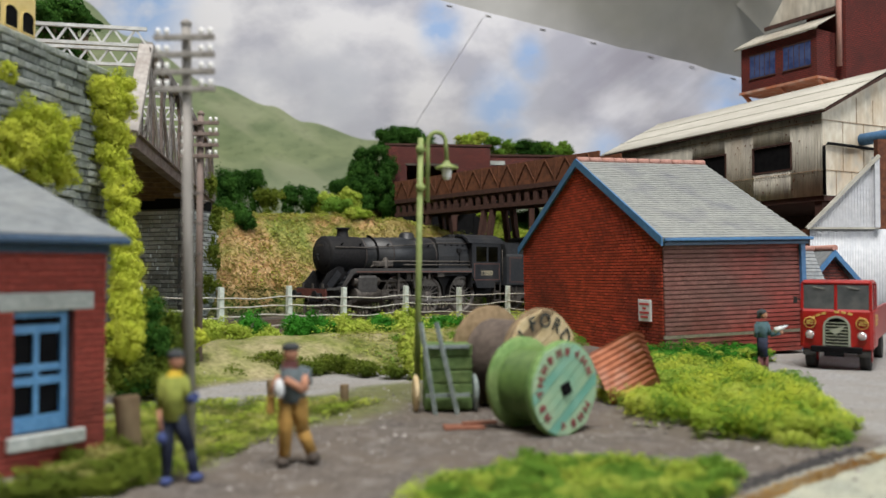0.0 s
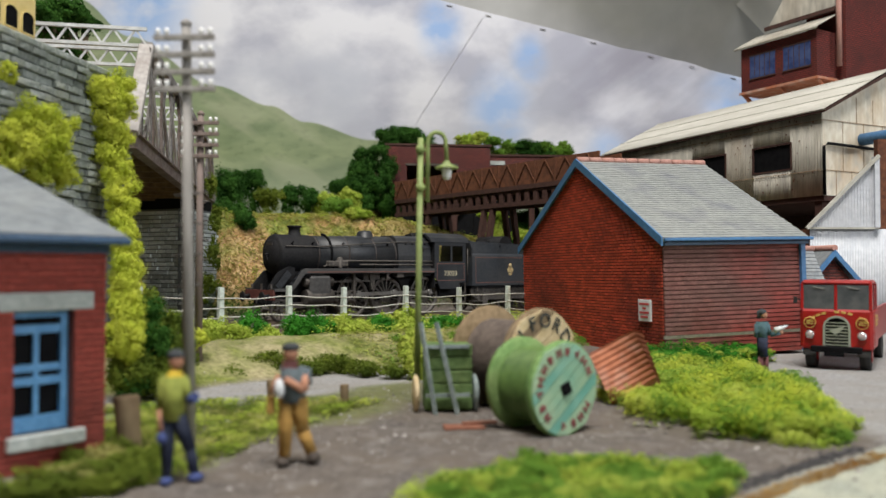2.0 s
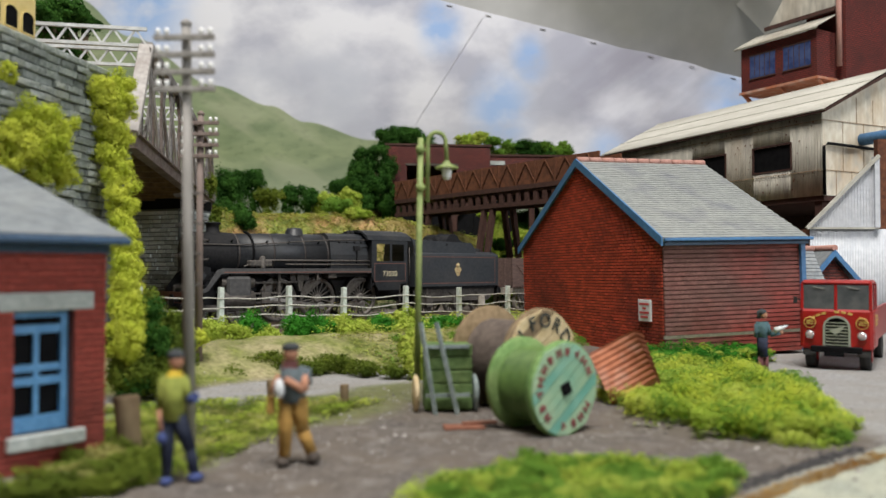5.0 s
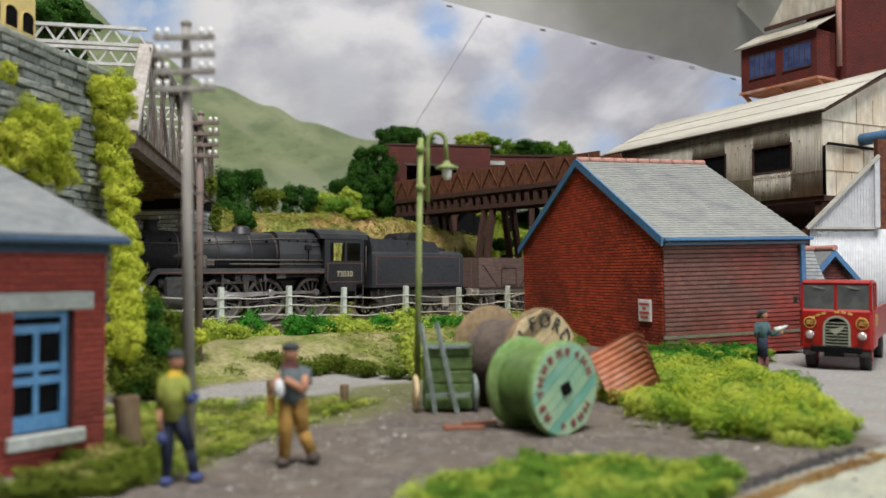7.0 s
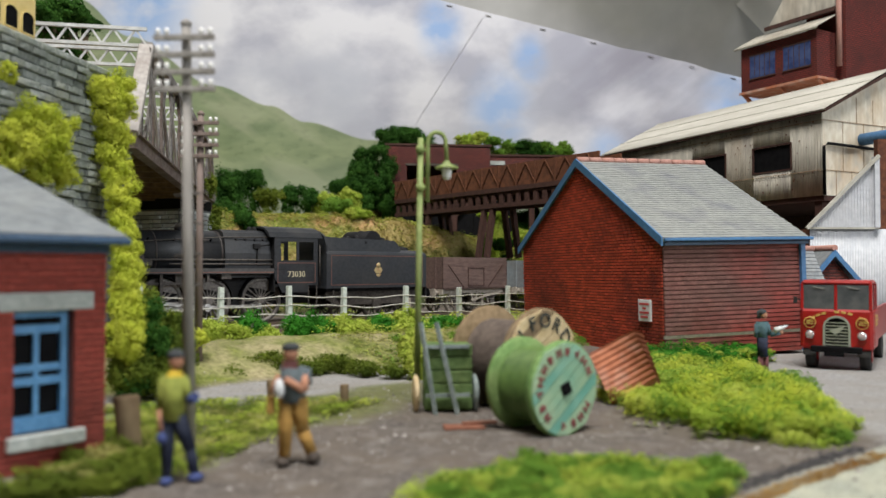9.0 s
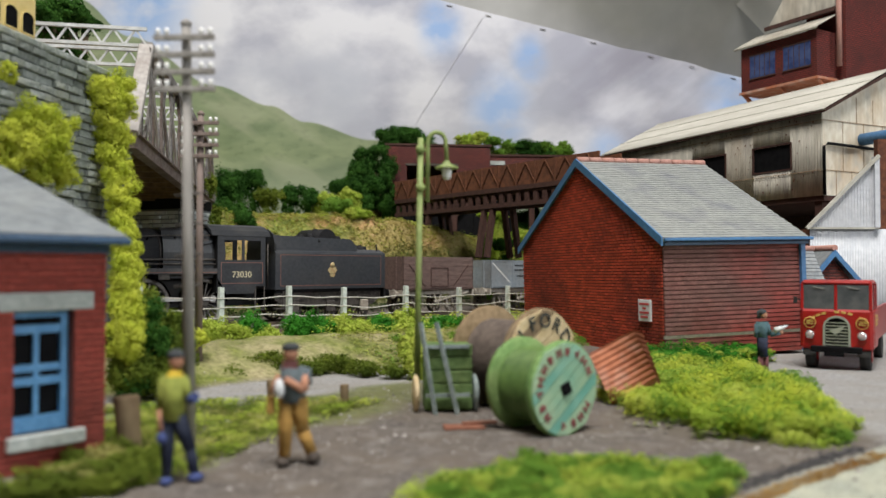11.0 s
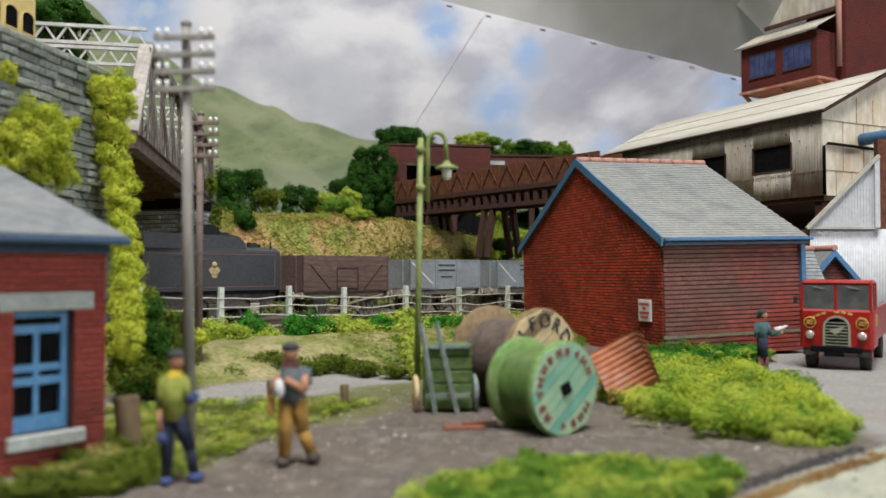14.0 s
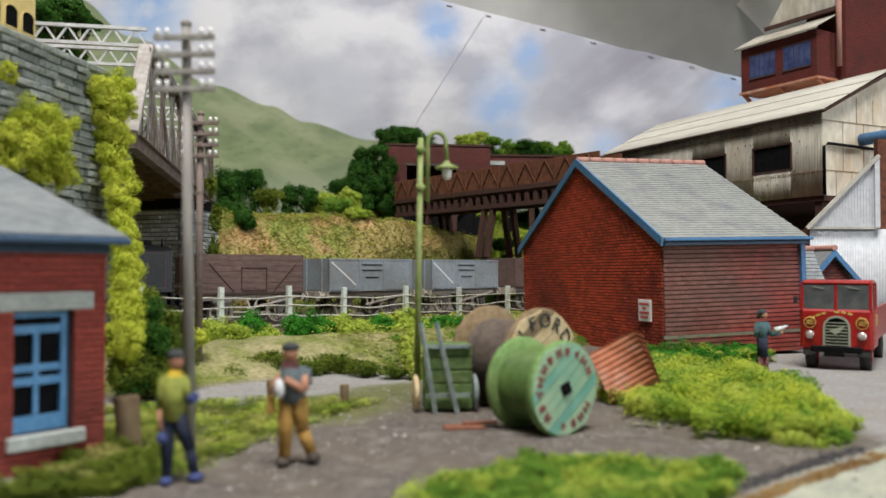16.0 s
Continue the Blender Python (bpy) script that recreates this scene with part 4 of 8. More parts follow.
def cottage():
    rz = math.degrees(math.atan2(0.783, 0.622))
    # local x runs along the window wall away from the corner towards the viewer (negative), y goes back
    ct = thing("brick_cottage", place(-5.1, 12.0, 0, rz), "red brick cottage with slate roof and blue sash window", "house")
    l, h, d = 7.0, 3.35, 8.0
    win = (-1.31, -0.48, 0.53, 2.25)
    bm = bmesh.new()
    x0, x1, z0, z1 = win
    box(bm, -l, x0, 0, 0.3, -0.1, h)
    box(bm, x1, 0, 0, 0.3, -0.1, h)
    box(bm, x0, x1, 0, 0.3, -0.1, z0)
    box(bm, x0, x1, 0, 0.3, z1, h)
    wl = part("front_wall", bm, MORTAR_COTTAGE, ct, "red brick front wall")
    courses_shift(wl, -3.2, 3.2, h, win)
    bm = bmesh.new()
    box(bm, -0.3, 0, 0.3, d, -0.1, h)
    box(bm, -l, -l + 0.3, 0.3, d, -0.1, h)
    box(bm, -l, 0, d, d + 0.3, -0.1, h)
    slab(bm, [(0.0, h), (d + 0.3, h), (d / 2 + 0.15, h + 1.15)], -0.3, 0, Matrix(((0, 1, 0, 0), (1, 0, 0, 0), (0, 0, 1, 0), (0, 0, 0, 1))))
    slab(bm, [(0.0, h), (d + 0.3, h), (d / 2 + 0.15, h + 1.15)], -l, -l + 0.3, Matrix(((0, 1, 0, 0), (1, 0, 0, 0), (0, 0, 1, 0), (0, 0, 0, 1))))
    part("rear_wall", bm, BRICK_COTTAGE, ct, "red brick end and back walls")
    yx = Matrix(((0, 1, 0, 0), (1, 0, 0, 0), (0, 0, 1, 0), (0, 0, 0, 1)))
    mid, pk = d / 2 + 0.15, h + 1.4
    for e in (-0.35, d + 0.65):
        bm = bmesh.new()
        slab(bm, [(e, h - 0.04), (mid, pk + 0.02), (mid, pk - 0.1), (e, h - 0.15)], -l - 0.3, 0.16, yx)
        rf = part("roof_slope", bm, SLATE_COTTAGE, ct, "blue-grey slate slope")
        if e < 0:
            slates(rf, (l + 0.46, 0, 0), (0, mid - e, pk + 0.06 - h), (-l - 0.3, e, h - 0.03), 0.3, 0.2, SLATE_COTTAGE, 4, 0.012)
    bm = bmesh.new()
    box(bm, -l - 0.3, 0.18, -0.45, -0.33, h - 0.16, h - 0.05, bevel=0.03)
    box(bm, -l, 0.02, -0.1, 0.0, h - 0.28, h - 0.16)
    part("gutter", bm, DARK_BLUE, ct, "dark blue gutter")
    bm = bmesh.new()
    box(bm, x0 - 0.6, x1 + 0.29, -0.05, 0.12, z1, z1 + 0.26, bevel=0.015)
    part("lintel", bm, STONE_TRIM, ct, "pale stone lintel")
    bm = bmesh.new()
    box(bm, x0 - 0.11, x1 + 0.145, -0.14, 0.16, z0 - 0.2, z0, bevel=0.02)
    part("sill", bm, STONE_TRIM, ct, "pale stone sill")
    wn = bmesh.new()
    fr = 0.1
    for a, b, c, dd in ((x0, x0 + 0.05, z0, z1), (x1 - fr, x1, z0, z1), (x0 + 0.05, x1 - fr, z1 - 0.1, z1), (x0 + 0.05, x1 - fr, z0, z0 + 0.22)):
        box(wn, a, b, 0.15, 0.24, c, dd)
    win_ob = part("window", wn, SASH_BLUE, ct, "bright blue sash window, its frame set deep")
    xm = (x0 + x1) / 2 - 0.03
    for nm, a, b, c, dd, y in (("top_rail", x0 + 0.05, x1 - fr, z1 - 0.33, z1 - 0.21, 0.17), ("meeting_rail", x0 + 0.05, x1 - fr, z1 - 0.87, z1 - 0.77, 0.17),
                               ("meeting_rail", x0 + 0.05, x1 - fr, z1 - 1.06, z1 - 0.95, 0.155), ("glazing_bar", xm - 0.038, xm + 0.038, z1 - 0.77, z1 - 0.33, 0.175),
                               ("glazing_bar", xm - 0.038, xm + 0.038, z1 - 0.95, z1 - 0.87, 0.175), ("glazing_bar", xm - 0.038, xm + 0.038, z0 + 0.24, z1 - 1.06, 0.175)):
        bm = bmesh.new()
        box(bm, a, b, y, y + 0.05, c, dd)
        part(nm, bm, SASH_BLUE, win_ob)
    bm = bmesh.new()
    box(bm, x0, x1, 0.25, 0.27, z0, z1)
    part("pane", bm, BLACK, win_ob, "dark glass")
    bm = bmesh.new()
    box(bm, -2.95, -2.0, mid - 0.3, mid + 0.4, h + 0.8, h + 3.0)
    box(bm, -3.0, -1.95, mid - 0.35, mid + 0.45, h + 2.8, h + 3.0)
    part("chimney", bm, BRICK_COTTAGE, ct, "red brick chimney stack")


def courses_shift(wall, x0, length, h, win):
    rng = random.Random(8)
    bw, bh, j = 0.27, 0.094, 0.013
    bm = bmesh.new()
    vs = box(bm, -(bw - 0.004) / 2, (bw - 0.004) / 2, -0.03, 0.01, -(bh - j) / 2, (bh - j) / 2)
    for v in vs:
        if v.co.y < 0:
            v.co.x *= 0.995
            v.co.z *= 0.88
    me = mesh_of("brick", bm, BRICK_COTTAGE)
    for r in range(int(h / bh)):
        z = (r + 0.5) * bh
        spans = [(-2.5, 0.0)] if not win[2] - 0.1 < z < win[3] + 0.2 else [(-2.5, win[0] - 0.01), (win[1] + 0.01, 0.0)]
        for lo, hi in spans:
            x = lo - (bw / 2 if r % 2 else 0)
            while x < hi:
                a, b = max(x, lo), min(x + bw, hi)
                if b - a > 0.05:
                    ob = new("brick", me)
                    ob.parent = wall
                    ob.matrix_basis = place((a + b) / 2, rng.uniform(-0.004, 0.004), z) @ Matrix.Diagonal(((b - a - 0.004) / (bw - 0.004), 1, 1, 1))
                x += bw


def abutments():
    # near retaining wall beside the road, running back to the bridge
    a, b = Vector((-10.1, 15.2, 0)), Vector((-8.95, 22.5, 0))
    d = b - a
    rz = math.degrees(math.atan2(d.y, d.x))
    w1 = thing("stone_abutment", place(a.x, a.y, 0, rz), "grey coursed-stone abutment hung with ivy, carrying the road bridge", "abutment", kind="structure")
    bm = bmesh.new()
    box(bm, -3, d.length, 0, 6.0, -0.2, 6.6)
    core = part("core", bm, STONE_BED, w1, "dark joints behind the stones")
    bm = bmesh.new()
    box(bm, -3, d.length - 0.4, 0.0, 0.5, 6.6, 8.0)
    par = part("parapet", bm, STONE_BED, w1, "stone parapet")
    courses(w1, d.length, 8.0, 0.62, 0.2, STONE, 0.03, 0.08, skip=((d.length - 0.4, d.length, 6.5, 9),), near=(2.0, d.length, 4.6, 8.0), seed=11, rough=1.0, name="stone", rest_material=STONE)
    bm = bmesh.new()
    for i in range(11):
        box(bm, -3 + i * 0.915, -3 + i * 0.915 + 0.89, -0.16, 0.62, 8.0, 8.17, bevel=0.03)
    part("coping", bm, STONE, w1, "weathered coping stones")
    # return face towards the track
    ret = thing("stone_abutment_return", place(b.x, b.y, 0, 118), "grey stone end of the near abutment", "abutment", kind="structure")
    bm = bmesh.new()
    box(bm, 0, 6, 0, 0.4, -0.2, 6.6)
    part("core", bm, STONE_BED, ret)
    courses(ret, 6, 6.6, 0.85, 0.29, STONE, 0.035, 0.09, near=(0, 3, 0, 6.6), seed=12, rough=1.0, name="stone")
    # far abutment beyond the tracks
    c, e = Vector((-15.6, 39.6, 0)), Vector((-12.35, 38.4, 0))
    f = Vector((-11.85, 41.5, 0))
    for p, q, lab, sd in ((c, e, "pale grey coursed-stone far abutment under the bridge, lifted further for light", 13), (e, f, "grey stone wing wall of the far abutment", 14)):
        g = q - p
        wl = thing("stone_pier", place(p.x, p.y, 0, math.degrees(math.atan2(g.y, g.x))), lab, "abutment", kind="structure")
        bm = bmesh.new()
        box(bm, 0, g.length, 0, 0.5, 0, 5.75)
        part("core", bm, STONE_BED, wl)
        courses(wl, g.length, 5.75, 0.62, 0.21, STONE_PIER, 0.03, 0.08, near=(0, g.length, 1.0, 5.75), seed=sd, rough=0.9, name="stone")
        # Black filler: the shade under the deck put in as a block.
        bm = bmesh.new()
        box(bm, 0, g.length, 0.3, 0.8, 5.75, 6.3)
        part("soffit_shade_block", bm, BLACK, wl, "black block painting the shade under the deck")


def bridge():
    a, b = Vector((-8.66, 21.9, 6.55)), Vector((-13.53, 46.5, 6.55))
    d = b - a
    L = d.length
    br = thing("truss_bridge", place(a.x, a.y, 6.5, math.degrees(math.atan2(d.y, d.x))), "grey steel truss road bridge spanning the railway", "bridge")
    # local x along the span, +y to the far truss
    h, x0, x1, bays = 3.2, 2.5, L - 2.5, 9
    for y in (0.0, 5.2):
        bm = bmesh.new()
        box(bm, 0, L, y - 0.06, y + 0.06, -0.28, 0.14)
        box(bm, 0, L, y - 0.17, y + 0.17, -0.32, -0.28)
        box(bm, 0, L, y - 0.17, y + 0.17, 0.14, 0.18)
        tr = part("truss", bm, GIRDER_RUST, br, "grey-brown riveted truss side")
        bm = bmesh.new()
        bar(bm, (x0, y, h), (x1, y, h), 0.34, 0.26)
        part("top_chord", bm, STEEL_GREY, tr)
        for p, q in (((0.1, y, 0.1), (x0, y, h)), ((L - 0.1, y, 0.1), (x1, y, h))):
            bm = bmesh.new()
            bar(bm, p, q, 0.42, 0.2, 0.02)
            part("end_post", bm, GIRDER_PALE, tr, "wide pale inclined end post")
        for i in range(bays + 1):
            x = x0 + (x1 - x0) * i / bays
            for yy in (y - 0.13, y + 0.13):
                bm = bmesh.new()
                bar(bm, (x, yy, 0.16), (x, yy, h - 0.1), 0.06, 0.3)
                part("post", bm, (STEEL_GREY, GIRDER_RUST)[i % 2], tr)
            bm = bmesh.new()
            slab(bm, [(x - 0.42, h - 0.13), (x + 0.42, h - 0.13), (x + 0.2, h - 0.62), (x - 0.2, h - 0.62)], y - 0.17, y - 0.155)
            part("gusset", bm, SLEEPER, tr, "dark gusset plate")
            if i < bays:
                xn = x0 + (x1 - x0) * (i + 1) / bays
                for p, q in (((x, y - 0.05, h - 0.1), (xn, y - 0.05, 0.2)), ((x, y + 0.05, 0.2), (xn, y + 0.05, h - 0.1))):
                    bm = bmesh.new()
                    bar(bm, p, q, 0.08, 0.26)
                    part("diagonal", bm, (GIRDER_PALE, STEEL_GREY)[i % 2], tr)
    bm = bmesh.new()
    box(bm, 0.3, L + 0.5, 0.2, 5.0, -0.02, 0.1)
    part("deck", bm, SOFFIT, br, "rust-stained deck")
    for i in range(14):
        bm = bmesh.new()
        box(bm, 0.4 + i * L / 14, 0.58 + i * L / 14, 0.16, 5.04, -0.3, -0.03)
        part("cross_girder", bm, SOFFIT, br)
    for x in (2.5, 5.0, 10.0, 15.0, 20.0):
        for z in (3.2, 3.72):
            bm = bmesh.new()
            bar(bm, (x, 0, z), (x, 5.2, z), 0.12, 0.1)
            part("brace_chord", bm, LATTICE, br, "pale brace rail between the trusses")
        for i in range(8):
            p = i * 5.2 / 8
            for q, r in (((x, p, 3.22), (x, p + 2.6 / 8, 3.7)), ((x, p + 2.6 / 8, 3.7), (x, p + 5.2 / 8, 3.22))):
                bm = bmesh.new()
                bar(bm, q, r, 0.06)
                part("lattice_bar", bm, LATTICE, br)


def grey_works():
    """Corrugated works building on stilts with a cream gable end."""
    cx, cy, z0, h = 18.2, 38.0, 6.35, 4.2
    d = Vector((-0.43, 0.903, 0))
    rz = math.degrees(math.atan2(d.y, d.x)) - 180
    # local x towards the near corner is +, y out to the back right
    gw = thing("corrugated_works", place(cx, cy, z0, rz), "weathered grey corrugated-iron works on stilts with pale roof", "industrial building")
    L, W, rise = 16.6, 9.0, 2.1
    # Black solid: the shade inside the openings is put into its colour.
    bm = bmesh.new()
    box(bm, -L, -0.03, 0.06, W, 0, h)
    slab(bm, [(0.06, h), (W, h), (W / 2, h + rise)], -L, -0.03, Matrix(((0, 1, 0, 0), (1, 0, 0, 0), (0, 0, 1, 0), (0, 0, 0, 1))))
    part("core", bm, BLACK, gw, "solid black core in place of an unlit interior")
    holes = ((-4.21, -1.84, 1.49, 2.73), (-8.7, -6.2, 1.49, 2.72))
    bm = bmesh.new()
    edges = sorted({-L, 0.0, *[v for q in holes for v in q[:2]]})
    for a, b in zip(edges, edges[1:]):
        hole = next((q for q in holes if q[0] <= a < q[1]), None)
        for lo, hi in ((0, h),) if not hole else ((0, hole[2]), (hole[3], h)):
            sheet(bm, (a, 0, lo), (b - a, 0, 0), (0, 0, hi - lo), 0, 2, 0.02, 0.16)
    part("side_cladding", bm, CORR, gw, "stained grey corrugated sheets")
    for q in holes:
        bm = bmesh.new()
        for a, b, c, e in ((q[0] - 0.08, q[0], q[2] - 0.08, q[3] + 0.08), (q[1], q[1] + 0.08, q[2] - 0.08, q[3] + 0.08), (q[0], q[1], q[2] - 0.08, q[2]), (q[0], q[1], q[3], q[3] + 0.08)):
            box(bm, a, b, -0.035, 0.05, c, e)
        part("opening_frame", bm, TIMBER_DARK, gw)
    bm = bmesh.new()
    n = 34
    for i in range(n):
        y0, y1 = W * i / n, W * (i + 1) / n
        t0 = h + rise * (1 - abs(2 * y0 / W - 1))
        t1 = h + rise * (1 - abs(2 * y1 / W - 1))
        ym = (y0 + y1) / 2
        for xx in (0.0,):
            p = [bm.verts.new(c) for c in ((0.02, y0, 0), (0.03, ym, 0), (0.03, ym, (t0 + t1) / 2), (0.02, y0, t0), (0.02, y1, 0), (0.02, y1, t1))]
            bm.faces.new((p[0], p[1], p[2], p[3]))
            bm.faces.new((p[1], p[4], p[5], p[2]))
    part("gable_cladding", bm, CORR_PALE, gw, "cream corrugated gable with rust streaks, its paleness partly light")
    for z in (1.21, 3.62):
        bm = bmesh.new()
        box(bm, 0.035, 0.055, 0, W, z, z + 0.03)
        part("sheet_lap", bm, LAP, gw, "thin rusty lap between sheets")
        bm = bmesh.new()
        box(bm, -L, 0.03, -0.055, -0.03, z, z + 0.03)
        part("sheet_lap", bm, LAP, gw)
    for z0s, z1s, ys in ((0, 1.21, (0.9, 2.0, 3.3)), (1.24, 3.62, (1.4, 2.9, 4.3)), (3.65, 4.9, (2.4, 3.6))):
        for yy in ys:
            bm = bmesh.new()
            box(bm, 0.03, 0.05, yy, yy + 0.025, z0s, z1s)
            part("sheet_seam", bm, LAP, gw)
    rng = random.Random(41)
    spots = bmesh.new()
    for _ in range(110):
        x, z = rng.uniform(-9, -0.2), rng.uniform(0.1, 4.0)
        if not any(q[0] - 0.1 < x < q[1] + 0.1 and q[2] - 0.1 < z < q[3] + 0.1 for q in holes):
            r = rng.uniform(0.01, 0.03)
            box(spots, x - r, x + r, -0.05, -0.035, z - r * rng.uniform(1, 2.5), z + r)
    tagged(part("rust_spots", spots, RUST, gw, "dark rust spots round the fixings"), kind="stuff")
    for sgn in (0, 1):
        bm = bmesh.new()
        e = -0.35 if not sgn else W + 0.35
        sheet(bm, (-L - 0.4, e, h - 0.12), (L + 0.85, 0, 0), (0, W / 2 - e, rise + 0.32), 0, 3, 0.008, 0.26, 0.06)
        rf = part("roof_slope", bm, ROOF_PALE, gw, "pale cream-grey roof sheets")
        if not sgn:
            for q in (0.36, 0.7):
                bm = bmesh.new()
                y, z = e + (W / 2 - e) * q, h - 0.12 + (rise + 0.32) * q
                box(bm, -L - 0.4, 0.45, y - 0.03, y + 0.03, z - 0.01, z + 0.03)
                part("sheet_lap", bm, CORR_ROOF, rf)
    bm = bmesh.new()
    bar(bm, (0.38, -0.3, h - 0.2), (0.38, W / 2, h + rise + 0.02), 0.06, 0.16)
    box(bm, -L, 0.4, -0.3, -0.2, h - 0.26, h - 0.14)
    part("verge", bm, TIMBER_DARK, gw, "dark verge and eaves board")
    bm = bmesh.new()
    tube(bm, [(0.12, 0.0, 0.0), (0.12, -0.02, 2.35), (0.14, 0.25, 2.5), (0.14, 4.6, 2.4)], 0.075)
    part("drainpipe", bm, BLACK, gw, "black iron pipe")
    bm = bmesh.new()
    rod(bm, (0.05, 2.75, 2.85), (3.2, 2.75, 2.85), 0.3, 0.3, 14)
    part("duct", bm, BLUE, gw, "blue round duct")
    for x in (-16, -12, -8, -4, -0.4):
        for y in (0.4, W - 0.4):
            bm = bmesh.new()
            box(bm, x - 0.2, x + 0.2, y - 0.2, y + 0.2, -z0, 0)
            part("stilt", bm, TIMBER_DARK, gw)
    # The last box is a dark sheet added for the shaded void.
    bm = bmesh.new()
    box(bm, -L, 0, 0.1, W, -0.25, 0)
    box(bm, -L, 0, W - 0.3, W, -z0, -0.2)
    part("floor_frame", bm, TIMBER_DARK, gw, "dark floor, and a dark sheet added for the void below the works")


def brick_tower():
    d = Vector((-0.50, 0.866, 0))
    rz = math.degrees(math.atan2(d.y, d.x)) - 180
    tw = thing("brick_tower", place(24.0, 47.0, 0, rz), "tall dark red brick tower with a glazed box on brackets", "tower")
    bm = bmesh.new()
    box(bm, -2.6, 0, 0, 10, 0, 27)
    body = part("body", bm, BRICK_FAR, tw, "dark red brick tower wall")
    # Dark filler added: shade below and behind the bay, put in as colour.
    bm = bmesh.new()
    box(bm, -6.0, -2.62, 0.0, 9, 0, 17.4)
    part("dark_filler_block", bm, TIMBER_DARK, tw, "dark filler block for the shade below and behind the bay")
    for sgn, e in ((0, -0.3), (1, 10.3)):
        bm = bmesh.new()
        sheet(bm, (-8, e, 26.8), (8.4, 0, 0), (0, 5 - e, 3.2), 0, 2, 0.03, 0.3)
        part("roof_slope", bm, CORR_ROOF, tw)
    bm = bmesh.new()
    # projecting box on the wall that looks left
    box(bm, -6.0, -0.6, -1.9, 0, 14.2, 17.0)
    bx = part("bay", bm, BRICK_FAR, tw, "red projecting bay")
    for x0, x1 in ((-5.3, -3.45), (-2.85, -1.0)):
        bm = bmesh.new()
        box(bm, x0, x1, -1.94, -1.905, 14.95, 16.4)
        wn = part("window", bm, GLASS_BLUE, bx, "blue glazing")
        bm = bmesh.new()
        for i in range(1, 5):
            x = x0 + (x1 - x0) * i / 5
            box(bm, x - 0.015, x + 0.015, -1.955, -1.94, 14.95, 16.4)
        for z in (14.9, 16.4):
            box(bm, x0 - 0.06, x1 + 0.06, -1.97, -1.9, z - 0.02, z + 0.06)
        part("glazing_bars", bm, TIMBER_DARK, wn)
    bm = bmesh.new()
    sheet(bm, (-6.3, -2.3, 17.0), (6.0, 0, 0), (0, 2.3, 1.2), 0, 2, 0.012, 0.3, 0.1)
    part("bay_roof", bm, CORR, tw, "pale sheet lean-to roof")
    bm = bmesh.new()
    box(bm, -6.1, -0.5, -2.0, 0, 14.05, 14.2)
    part("floor_beam", bm, CORR_RUST, tw, "rusty floor beam")
    for x in (-5.9, -3.2, -0.7):
        bm = bmesh.new()
        bar(bm, (x, -1.8, 14.1), (x, -0.1, 12.9), 0.18)
        part("bracket", bm, CORR_RUST, tw, "rusty bracket")
    bm = bmesh.new()
    rod(bm, (-0.2, -0.35, 14.9), (-0.2, -0.35, 22), 0.16, 0.16, 10)
    part("downpipe", bm, RIDGE_TILE, tw, "red-painted downpipe")
    bm = bmesh.new()
    slab(bm, [(-5.2, 18.5), (-0.5, 18.5), (-0.5, 22), (-2.6, 22)], -0.25, -0.05)
    gp = part("gable_panel", bm, CORR, tw, "grey boarded gable over the bay")
    bm = bmesh.new()
    box(bm, -5.4, -0.4, -0.4, -0.25, 18.3, 18.55)
    part("sill_board", bm, TIMBER_DARK, gp, "dark board under the gable")


